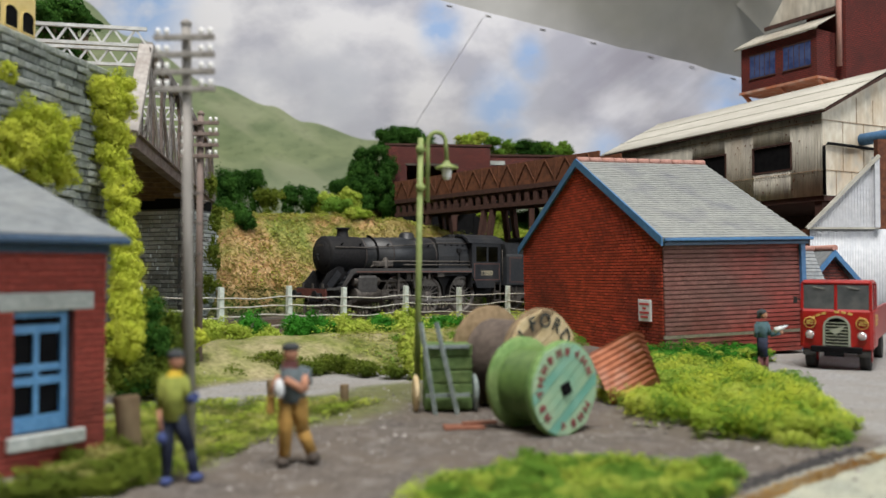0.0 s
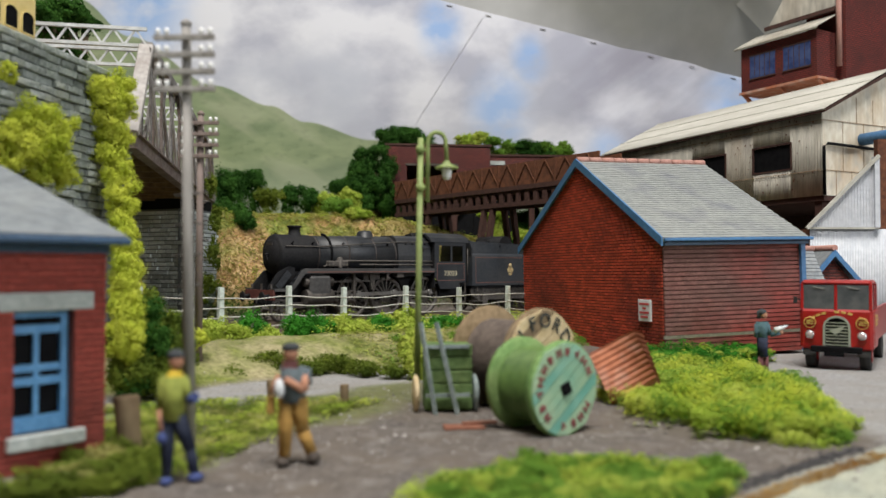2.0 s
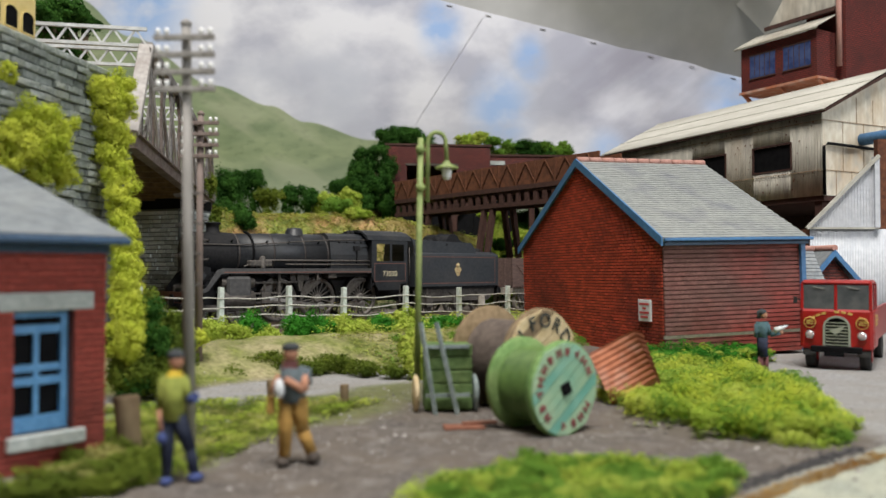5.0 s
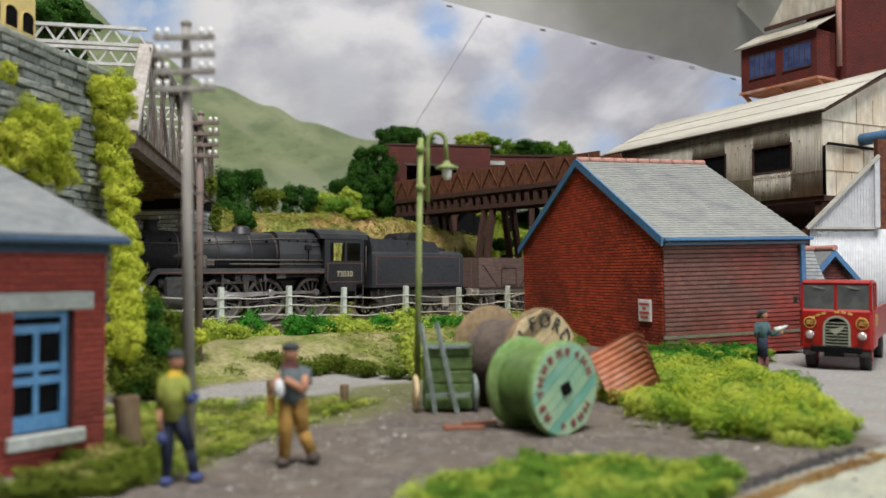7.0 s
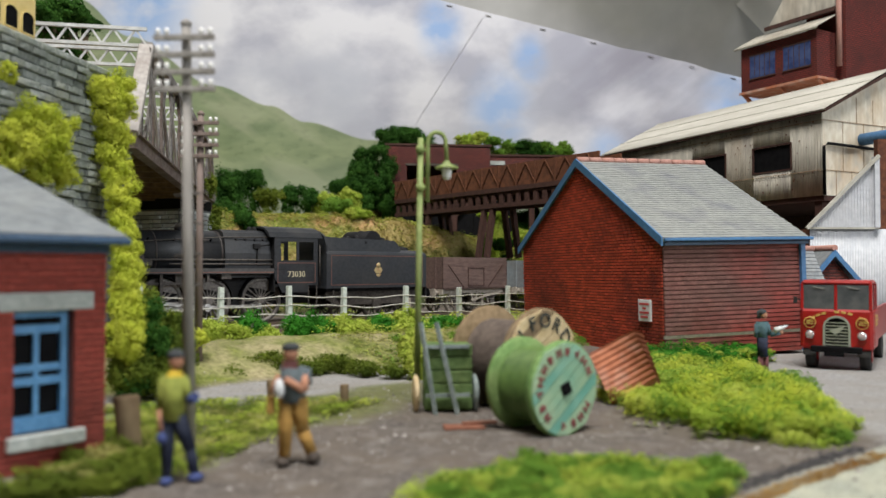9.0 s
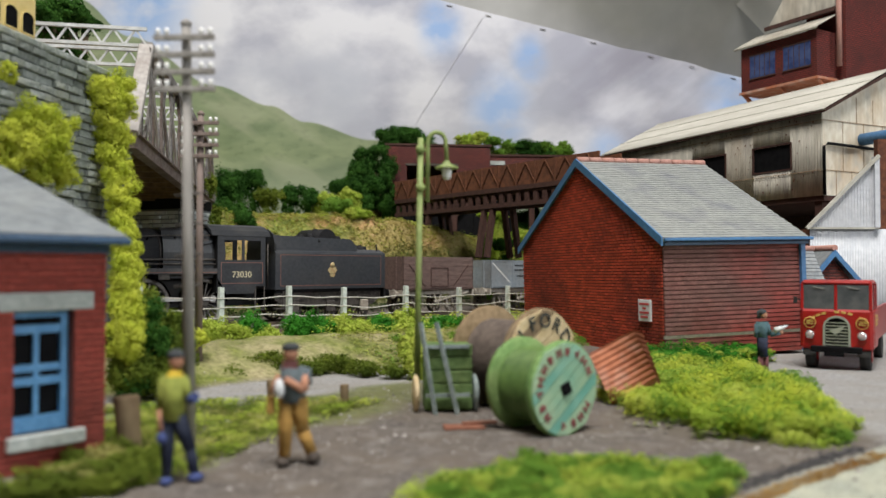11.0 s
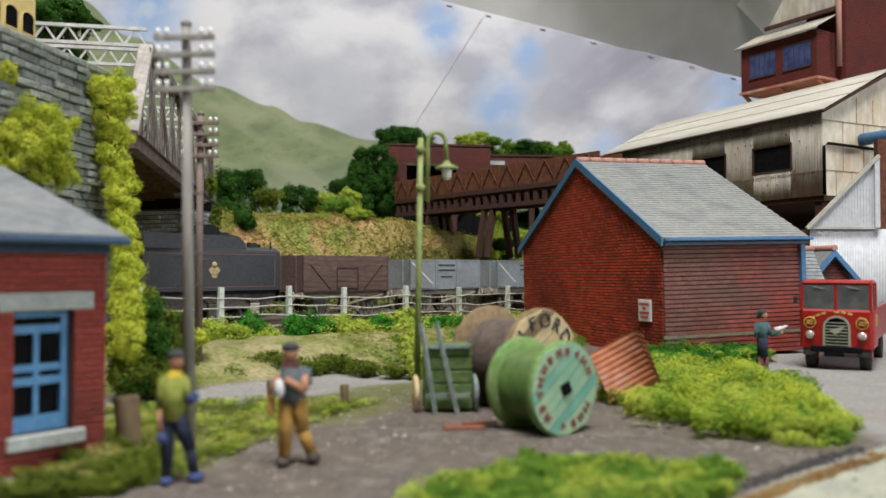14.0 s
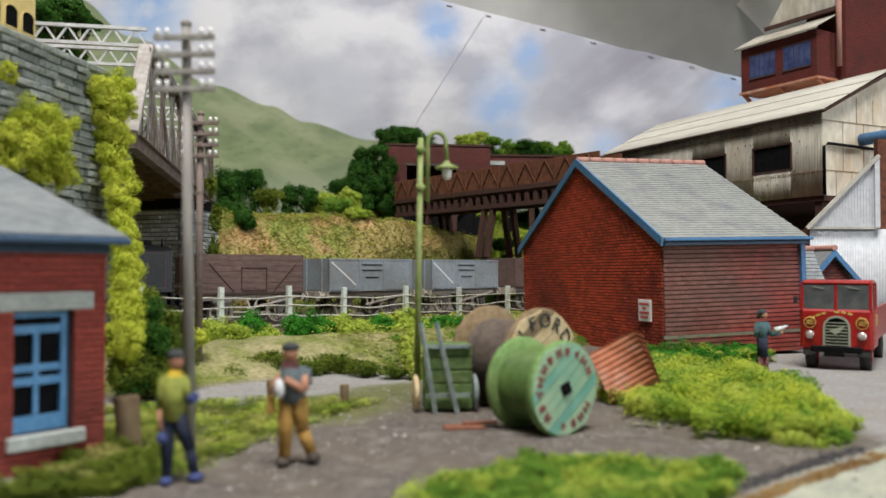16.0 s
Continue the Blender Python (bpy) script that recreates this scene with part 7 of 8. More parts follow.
def cable_drum(x, y, r, width, rz, face, rim, wound, label, boards):
    dr = thing("cable_drum", place(x, y, r + ground_z(x, y) - 0.03, rz), label, "cable drum", "cable drums in the yard")
    # axis along local y, the lettered face looks to -y
    for yy, nm in ((-width / 2, "flange"), (width / 2, "flange")):
        bm = bmesh.new()
        m = Matrix.Translation((0, yy, 0)) @ ACROSS
        lathe(bm, [(0.0, -0.06), (r - 0.02, -0.06), (r, -0.04), (r, 0.05), (r - 0.02, 0.06), (0.0, 0.06)], m, 48)
        fl = part(nm, bm, rim, dr)
        sgn = -1 if yy < 0 else 1
        n = boards
        for i in range(n):
            a, b = -r + 2 * r * i / n + 0.008, -r + 2 * r * (i + 1) / n - 0.008
            ra = r - 0.03
            ka, kb = math.sqrt(max(0.0, ra * ra - a * a)), math.sqrt(max(0.0, ra * ra - b * b))
            bm = bmesh.new()
            slab(bm, [(-ka, a), (ka, a), (kb, b), (-kb, b)], yy + sgn * 0.06, yy + sgn * 0.085)
            part("board", bm, (DRUM_TEAL if face is GREEN_PALE else DRUM_BROWN) if i in (2, 6) else face, fl, "", Matrix.Rotation(radians(-38), 4, "Y"))
        bm = bmesh.new()
        box(bm, -0.13 * r, 0.13 * r, min(yy + sgn * 0.085, yy + sgn * 0.12), max(yy + sgn * 0.085, yy + sgn * 0.12), -0.13 * r, 0.13 * r, Matrix.Rotation(radians(-20), 4, "Y"), 0.01)
        part("hub_plate", bm, BLACK, fl, "square dark hub plate")
    n = 16
    for i in range(n):
        yy = -width / 2 + 0.06 + (width - 0.12) * (i + 0.5) / n
        bm = bmesh.new()
        q = (width - 0.12) / n / 2
        rr = r * (0.8 if wound is CABLE_GREEN else 0.74)
        lathe(bm, [(rr - q, -q), (rr - 0.2 * q, -0.6 * q), (rr, 0), (rr - 0.2 * q, 0.6 * q), (rr - q, q)], Matrix.Translation((0, yy, 0)) @ ACROSS, 40)
        part("cable_turn", bm, wound, dr)
    return dr


def drums():
    g = cable_drum(1.74, 14.1, 0.82, 1.0, 38, GREEN_PALE, GREEN_WOOD, CABLE_GREEN, "green wooden cable drum wound with cable, pale lettered face", 9)
    for i in range(18):
        if i in (5, 6, 11):
            continue
        a = radians(105 - i * 20)
        bm = bmesh.new()
        for q in ((-0.045, 0.045), (-0.05, 0.0), (0.03,), (-0.06, 0.06))[i % 4]:
            box(bm, q - 0.02, q + 0.02, -0.6, -0.585, -0.07, 0.07, Matrix.Translation((0.63 * math.cos(a), 0, 0.63 * math.sin(a))) @ Matrix.Rotation(math.pi / 2 - a, 4, "Y"))
        box(bm, -0.05, 0.05, -0.6, -0.585, -0.015, 0.02, Matrix.Translation((0.63 * math.cos(a), 0, 0.63 * math.sin(a))) @ Matrix.Rotation(math.pi / 2 - a, 4, "Y"))
        part("stencil_mark", bm, LETTER_RED, g, "worn red stencil mark")
    b = cable_drum(1.45, 16.35, 1.04, 1.45, 40, DRUM_WOOD, DRUM_BROWN, DRUM_CORE, "large brown wooden cable drum with black stencilled letters", 8)
    letters(b, "IFORD", 0.78, -0.83, 138, 26, 0.4, LETTER_DARK)


def trolley():
    x, y = 0.12, 15.6
    tr = thing("hand_trolley", place(x, y, ground_z(x, y), 8, 0, 0), "upended hand trolley with green boards and grey frame beside drums", "trolley")
    for lo_x, hi_x in ((-0.28, -0.55), (0.15, -0.24)):
        bm = bmesh.new()
        bar(bm, (lo_x, -0.12, 0), (hi_x, 0.1, 1.78), 0.06, 0.075)
        part("rail", bm, TIN_GREY, tr)
    for z in (0.35, 1.3):
        bm = bmesh.new()
        bar(bm, (-0.46, 0.04 + z * 0.05, z), (0.42, 0.04 + z * 0.05, z), 0.06, 0.07)
        part("crossbar", bm, TIN_GREY, tr)
    bm = bmesh.new()
    box(bm, -0.44, 0.47, 0.2, 0.75, 0.04, 1.34, bevel=0.02)
    part("crate", bm, CABLE_GREEN, tr, "mossy green crate")
    for i in range(5):
        bm = bmesh.new()
        box(bm, -0.46, 0.49, 0.15, 0.2, 0.06 + i * 0.26, 0.29 + i * 0.26, bevel=0.012)
        part("board", bm, GREEN_MOSS, tr, "mossy green board")
    for xx in (-0.62, 0.56):
        bm = bmesh.new()
        lathe(bm, [(0.0, -0.05), (0.3, -0.05), (0.36, -0.03), (0.36, 0.03), (0.3, 0.05), (0.0, 0.05)], Matrix.Translation((xx, 0.35, 0.36)) @ ALONG, 22)
        part("wheel", bm, DRUM_WOOD if xx < 0 else TIN_GREY, tr)
    bm = bmesh.new()
    box(bm, 0.05, 0.78, -0.95, -0.6, 0.0, 0.06, None, 0.012)
    box(bm, 0.3, 0.95, -0.8, -0.65, 0.05, 0.1, pose(0, 0, 0, 0, 0, 8), 0.01)
    single("scrap_plate", bm, SCRAP, place(-0.12, 14.95, ground_z(0.3, 14.2) - 0.01, 6), "flat rusty scrap plates lying on the dirt", "scrap metal")


def iron_sheets():
    for i in range(4):
        sh = thing("corrugated_sheet", place(3.52 + i * 0.05, 16.6 + i * 0.12, 0.0 + ground_z(3.8, 17.0), 4 + i * 2, 0, i * 2.5), "rusty corrugated iron sheet leaning in a stack on grass", "iron sheet", "stacked iron sheets")
        bm = bmesh.new()
        sheet(bm, (0, 0, 0), (-0.4, 0.34, 1.04), (1.0, 0.06, 0.5), 0, 2, 0.028, 0.12, 0.012)
        part("sheet", bm, CORR_RUST, sh)


def stump(x, y, r, h, label):
    bm = bmesh.new()
    lathe(bm, [(r * 1.12, 0), (r * 0.98, h * 0.4), (r, h * 0.97), (r * 0.9, h), (0, h * 1.01)], None, 11)
    for v in bm.verts:
        k = 1 + 0.08 * math.sin(7 * math.atan2(v.co.y, v.co.x) + v.co.z * 3)
        v.co.x *= k
        v.co.y *= k
    single("timber_post", bm, STUMP, place(x, y, ground_z(x, y) - 0.02, 0, 2, -2), label, "post")


def figurine(m, pieces, label):
    """A painted figurine in one mesh."""
    bm = bmesh.new()
    mats = []
    for mat, kind, *a in pieces:
        before = set(bm.faces)
        if kind == "rod":
            rod(bm, *a)
        elif kind == "ball":
            c, r = a[0], a[1]
            sx = a[2] if len(a) > 2 else (1, 1, 1)
            prof = [(max(0.0, math.sin(math.pi * i / 8)) * 1.0, -math.cos(math.pi * i / 8)) for i in range(9)]
            prof[0], prof[-1] = (0, -1), (0, 1)
            lathe(bm, prof, Matrix.Translation(c) @ Matrix.Diagonal((r * sx[0], r * sx[1], r * sx[2], 1)), 12)
        else:
            box(bm, *a)
        if mat not in mats:
            mats.append(mat)
        for f in set(bm.faces) - before:
            f.material_index = mats.index(mat)
    ob = single("model_figurine", bm, mats[0], m, label, "figurine", "painted figurines")
    for mt in mats[1:]:
        ob.data.materials.append(mt)


def cloth(name, c):
    return paint(name, tuple(v * 0.85 for v in c), tuple(min(1, v * 1.15) for v in c), None, 10, 1, 0.85)


def figurines():
    skin, dark, cap = cloth("paint_tan", (0.45, 0.22, 0.14)), cloth("paint_navy", (0.014, 0.02, 0.045)), cloth("paint_cap", (0.045, 0.05, 0.055))
    olive, ochre, slate_c = cloth("paint_olive", (0.24, 0.27, 0.05)), cloth("paint_ochre", (0.42, 0.24, 0.06)), cloth("paint_slate", (0.10, 0.125, 0.14))
    boot, blue_c, teal, maroon = cloth("paint_boot", (0.07, 0.055, 0.045)), cloth("paint_blue", (0.045, 0.065, 0.19)), cloth("paint_teal", (0.06, 0.12, 0.14)), cloth("paint_maroon", (0.16, 0.06, 0.06))
    yellow, pale = cloth("paint_yellow", (0.6, 0.42, 0.04)), cloth("paint_pale", (0.7, 0.72, 0.75))
    z1 = ground_z(-3.5, 10.5)
    figurine(place(-3.58, 10.55, z1, 0) @ Matrix.Diagonal((0.88, 1, 1, 1)), [
        (olive, "rod", (0.02, 0, 0.85), (0.03, 0, 1.42), 0.165, 0.19), (yellow, "rod", (0.04, -0.02, 1.36), (0.06, -0.02, 1.5), 0.16, 0.09), (skin, "ball", (0.07, -0.03, 1.62), 0.11),
        (cap, "ball", (0.06, -0.02, 1.7), 0.125, (1.05, 1.05, 0.6)), (olive, "rod", (-0.13, 0, 1.38), (-0.16, -0.04, 1.0), 0.075, 0.065), (skin, "rod", (-0.16, -0.04, 1.0), (-0.13, -0.1, 0.72), 0.055, 0.045),
        (blue_c, "ball", (-0.11, -0.1, 0.62), 0.085), (olive, "rod", (0.18, 0, 1.38), (0.26, -0.05, 1.12), 0.07, 0.06), (blue_c, "rod", (0.26, -0.05, 1.12), (0.4, -0.12, 1.16), 0.06, 0.07),
        (dark, "rod", (-0.06, 0, 0.9), (-0.06, -0.04, 0.12), 0.12, 0.075), (dark, "rod", (0.09, 0, 0.9), (0.24, 0.08, 0.45), 0.12, 0.09), (dark, "rod", (0.24, 0.08, 0.45), (0.3, 0.12, 0.1), 0.085, 0.07),
        (blue_c, "ball", (-0.05, -0.08, 0.06), 0.1, (0.9, 1.3, 0.6)), (blue_c, "ball", (0.33, 0.08, 0.07), 0.1, (1.2, 1.2, 0.6))], "painted figurine in olive top and navy trousers on the dirt")
    z2 = ground_z(-2.2, 11.5)
    figurine(place(-2.2, 11.55, z2, 0), [
        (slate_c, "rod", (0.02, 0, 0.92), (0.04, 0, 1.42), 0.17, 0.2), (skin, "ball", (0.0, -0.05, 1.62), 0.11), (cap, "ball", (0.0, -0.03, 1.71), 0.13, (1.05, 1.1, 0.55)),
        (skin, "rod", (0.2, -0.05, 1.3), (0.22, -0.15, 1.1), 0.065, 0.055), (skin, "rod", (0.22, -0.15, 1.1), (-0.05, -0.22, 1.28), 0.055, 0.05), (slate_c, "rod", (0.2, 0, 1.4), (0.24, -0.04, 1.16), 0.085, 0.075),
        (skin, "rod", (-0.16, 0, 1.3), (-0.27, -0.06, 1.05), 0.06, 0.05), (pale, "ball", (-0.13, -0.19, 1.14), 0.1, (0.8, 0.7, 1.4)), (maroon, "box", -0.1, 0.12, -0.16, -0.1, 1.4, 1.53),
        (ochre, "rod", (-0.06, 0, 0.98), (-0.09, -0.02, 0.14), 0.13, 0.085), (ochre, "rod", (0.11, 0, 0.98), (0.16, 0.02, 0.5), 0.13, 0.1), (ochre, "rod", (0.16, 0.02, 0.5), (0.28, 0.12, 0.16), 0.1, 0.08),
        (boot, "ball", (-0.1, -0.06, 0.07), 0.1, (1, 1.4, 0.7)), (boot, "ball", (0.32, 0.08, 0.1), 0.1, (1, 1.3, 0.9)), (ochre, "box", -0.34, -0.24, -0.05, 0.05, 0.75, 1.0)], "painted figurine in slate waistcoat and ochre trousers")
    z3 = ground_z(8.75, 21.9)
    figurine(place(8.5, 21.2, z3, 0) @ Matrix.Diagonal((0.88, 0.9, 1, 1)), [
        (teal, "rod", (0, 0, 0.92), (0.0, 0, 1.42), 0.15, 0.18), (skin, "ball", (0.04, -0.05, 1.6), 0.1), (cap, "ball", (0.0, 0.0, 1.67), 0.13, (1.1, 1.1, 0.7)), (cap, "rod", (-0.1, 0.0, 1.5), (-0.1, 0, 1.7), 0.05, 0.06),
        (teal, "rod", (0.14, -0.02, 1.36), (0.2, -0.1, 1.08), 0.075, 0.065), (teal, "rod", (0.2, -0.1, 1.08), (0.46, -0.2, 1.14), 0.065, 0.055), (skin, "ball", (0.5, -0.2, 1.15), 0.055),
        (pale, "rod", (0.3, -0.2, 1.2), (0.68, -0.2, 1.33), 0.09, 0.02, 4), (teal, "rod", (-0.16, 0, 1.36), (-0.2, -0.03, 1.0), 0.07, 0.06),
        (dark, "rod", (0, 0, 1.0), (0.01, 0, 0.5), 0.165, 0.14), (maroon, "rod", (-0.05, 0, 0.5), (-0.05, 0, 0.1), 0.085, 0.075), (maroon, "rod", (0.1, 0, 0.5), (0.1, 0, 0.1), 0.085, 0.075),
        (maroon, "ball", (-0.03, -0.05, 0.06), 0.09, (1, 1.4, 0.7)), (maroon, "ball", (0.15, -0.05, 0.06), 0.09, (1.3, 1.3, 0.7))], "painted figurine in teal coat reading a white sheet")


def lorry():
    lr = thing("lorry", place(10.22, 22.8, ground_z(10.5, 22.5), -33), "red vintage lorry with arched chrome radiator grille, parked", "lorry")
    W = 1.86
    bm = bmesh.new()
    box(bm, 0, W, 0, 1.5, 0.55, 1.72, bevel=0.08)
    body = part("cab", bm, TRUCK_RED, lr, "glossy red cab")
    bm = bmesh.new()
    box(bm, 0.03, W - 0.03, 0.06, 1.5, 2.36, 2.52, bevel=0.07)
    part("roof", bm, TRUCK_RED, body)
    for x0, x1 in ((0.02, 0.1), (W / 2 - 0.04, W / 2 + 0.04), (W - 0.1, W - 0.02)):
        bm = bmesh.new()
        vs = box(bm, x0, x1, 0.02, 0.1, 1.68, 2.42, bevel=0.01)
        for v in vs:
            v.co.y += (v.co.z - 1.68) * 0.08
        part("pillar", bm, TRUCK_RED, body)
    bm = bmesh.new()
    box(bm, W - 0.1, W - 0.02, 0.8, 0.9, 1.68, 2.42)
    box(bm, W - 0.1, W - 0.02, 1.4, 1.5, 1.68, 2.42)
    box(bm, 0.02, 0.1, 1.4, 1.5, 1.68, 2.42)
    part("pillar", bm, TRUCK_RED, body)
    for x0, x1 in ((0.1, W / 2 - 0.04), (W / 2 + 0.04, W - 0.1)):
        bm = bmesh.new()
        box(bm, x0, x1, 0.06, 0.08, 1.7, 2.38)
        ws = part("windscreen", bm, GLASS_DARK, body, "dull grey windscreen pane")
        bm = bmesh.new()
        bar(bm, (x0 + 0.25, 0.045, 2.33), (x0 + 0.55, 0.045, 2.28), 0.02, 0.03)
        part("wiper", bm, CHROME, ws)
    bm = bmesh.new()
    box(bm, W - 0.06, W - 0.04, 0.1, 1.4, 1.7, 2.38)
    part("side_window", bm, GLASS_DARK, body)
    # radiator: an arched surround with slats
    c = W / 2 + 0.03
    bm = bmesh.new()
    pts = [(c - 0.32, 0.66)] + [(c - 0.32 * math.cos(a), 1.2 + 0.3 * math.sin(a)) for a in np.linspace(0, math.pi, 11)] + [(c + 0.32, 0.66)]
    for p, q in zip(pts, pts[1:]):
        bar(bm, (p[0], -0.04, p[1]), (q[0], -0.04, q[1]), 0.1, 0.06)
    gr = part("radiator_surround", bm, CHROME, lr, "worn chrome arch")
    bm = bmesh.new()
    slab(bm, [(c - 0.30, 0.66)] + [(c - 0.30 * math.cos(a), 1.2 + 0.28 * math.sin(a)) for a in np.linspace(0, math.pi, 11)] + [(c + 0.30, 0.66)], -0.02, 0.0)
    part("radiator_core", bm, BLACK, gr)
    for i in range(8):
        z = 0.7 + i * 0.088
        w = 0.28 if z < 1.2 else 0.28 * math.sqrt(max(0.1, 1 - ((z - 1.18) / 0.3) ** 2))
        bm = bmesh.new()
        box(bm, c - w, c + w, -0.05, -0.02, z, z + 0.028)
        part("slat", bm, CHROME, gr)
    bm = bmesh.new()
    slab(bm, [(c - 0.2, 1.12), (c + 0.22, 1.25), (c + 0.05, 1.05), (c - 0.05, 1.0)], -0.075, -0.05)
    part("badge", bm, CHROME, gr)
    for x in (0.27, W - 0.27):
        bm = bmesh.new()
        lathe(bm, [(0.0, 0.0), (0.09, 0.01), (0.13, 0.04), (0.14, 0.08), (0.11, 0.12), (0.0, 0.13)], Matrix.Translation((x, -0.11, 0.98)) @ ACROSS @ Matrix.Diagonal((0.88, 0.88, 1, 1)), 18)
        hl = part("headlight", bm, CHROME, lr, "round chrome headlight")
        bm = bmesh.new()
        lathe(bm, [(0.0, -0.006), (0.06, -0.002), (0.085, 0.016)], Matrix.Translation((x, -0.115, 0.98)) @ ACROSS, 16)
        part("lens", bm, LENS, hl, "milky pink glass lens")
        bm = bmesh.new()
        lathe(bm, [(0.14, -0.02), (0.165, -0.02), (0.165, 0.0), (0.14, 0.0)], Matrix.Translation((x, -0.02, 1.32)) @ ACROSS, 18)
        for k in range(3):
            box(bm, x - 0.09, x + 0.09, -0.03, -0.012, 1.27 + k * 0.045, 1.29 + k * 0.045)
        part("roundel", bm, GOLD, body, "gold roundel")
    # bars of gold lettering over the radiator, on an arc
    for i in range(11):
        a = radians(150 - i * 12)
        if i in (4, 8):
            continue
        bm = bmesh.new()
        box(bm, -0.06, 0.06, -0.012, 0.0, -0.03, 0.03, Matrix.Translation((c + 0.82 * math.cos(a), -0.0, 1.1 + 0.53 * math.sin(a))) @ Matrix.Rotation(-(a - math.pi / 2) * 0.6, 4, "Y"))
        part("lettering", bm, GOLD, body)
    bm = bmesh.new()
    box(bm, 0.3, W - 0.25, -0.16, -0.06, 0.5, 0.68, bevel=0.03)
    part("bumper", bm, BLACK, lr, "black bumper")
    bm = bmesh.new()
    box(bm, 0.65, 1.15, -0.18, -0.165, 0.4, 0.52)
    part("number_plate", bm, BLACK, lr)
    for x in (0.12, W - 0.36):
        bm = bmesh.new()
        rod(bm, (x, 0.5, 0.4), (x + 0.26, 0.5, 0.4), 0.4, 0.4, 24)
        wh = part("wheel", bm, TYRE, lr, "black tyre")
        bm = bmesh.new()
        rod(bm, (x + 0.27, 0.5, 0.4), (x + 0.3, 0.5, 0.4), 0.2, 0.16, 16)
        part("rim", bm, TRUCK_RED, wh)
        bm = bmesh.new()
        for a in np.linspace(0.2, math.pi - 0.2, 8):
            box(bm, x - 0.04, x + 0.3, -0.1, 0.1, -0.02, 0.02, Matrix.Translation((0, 0.5 - 0.46 * math.cos(a), 0.4 + 0.46 * math.sin(a))) @ Matrix.Rotation(math.pi / 2 - a, 4, "X"))
        part("mudguard", bm, TYRE, lr)
    bm = bmesh.new()
    tube(bm, [(0.02, 0.1, 1.95), (-0.1, 0.02, 1.95)], 0.015, 6)
    box(bm, -0.16, -0.06, 0.0, 0.03, 1.86, 2.04)
    part("mirror", bm, TYRE, lr)
    bm = bmesh.new()
    box(bm, 0.05, W - 0.05, 1.6, 5.6, 0.75, 0.9)
    box(bm, 0.05, 0.12, 1.6, 5.6, 0.9, 1.7)
    box(bm, W - 0.12, W - 0.05, 1.6, 5.6, 0.9, 1.7)
    box(bm, 0.05, W - 0.05, 1.55, 1.62, 0.9, 2.1)
    part("load_bed", bm, TRUCK_RED, lr)
    for x in (0.12, W - 0.36):
        bm = bmesh.new()
        rod(bm, (x, 4.3, 0.4), (x + 0.26, 4.3, 0.4), 0.4, 0.4, 24)
        part("wheel", bm, TYRE, lr)
    bm = bmesh.new()
    box(bm, W - 0.02, W + 0.012, 0.35, 1.3, 0.7, 1.66, bevel=0.01)
    dr = part("door", bm, TRUCK_RED, lr)
    bm = bmesh.new()
    for k in range(3):
        box(bm, W + 0.012, W + 0.02, 0.45, 1.2, 1.25 + k * 0.11, 1.31 + k * 0.11)
    part("lettering", bm, GOLD, dr)


def bus():
    bs = thing("omnibus", place(-10.67, 21.0, 6.65, 81), "cream single-deck bus on the bridge road", "bus")
    bm = bmesh.new()
    box(bm, -6.5, 0, 0, 2.2, 0.4, 3.5, bevel=0.28)
    body = part("body", bm, BUS_CREAM, bs)
    for i in range(8):
        x = -0.34 - i * 0.62
        pts = [(x - 0.47, 2.26), (x, 2.26)] + [(x - 0.235 + 0.235 * math.cos(a), 2.66 + 0.17 * math.sin(a)) for a in np.linspace(0, math.pi, 9)]
        bm = bmesh.new()
        slab(bm, pts, -0.008, 0.03)
        wn = part("window", bm, BLACK, body, "dark arched side window")
        bm = bmesh.new()
        for p, q in zip(pts, pts[1:] + pts[:1]):
            bar(bm, (p[0], -0.012, p[1]), (q[0], -0.012, q[1]), 0.03, 0.03)
        part("window_frame", bm, BUS_CREAM, wn)
    bm = bmesh.new()
    box(bm, -6.3, -0.1, -0.03, 0.0, 2.05, 2.12)
    part("waist_band", bm, GOLD, body)
    for x in (-1.2, -5.2):
        bm = bmesh.new()
        rod(bm, (x, -0.02, 0.45), (x, 0.3, 0.45), 0.45, 0.45, 20)
        part("wheel", bm, TYRE, bs)


# ---- plants ----
def in_poly(x, y, poly):
    c = False
    for (ax, ay), (bx, by) in zip(poly, poly[1:] + poly[:1]):
        if (ay > y) != (by > y) and x < (bx - ax) * (y - ay) / (by - ay) + ax:
            c = not c
    return c


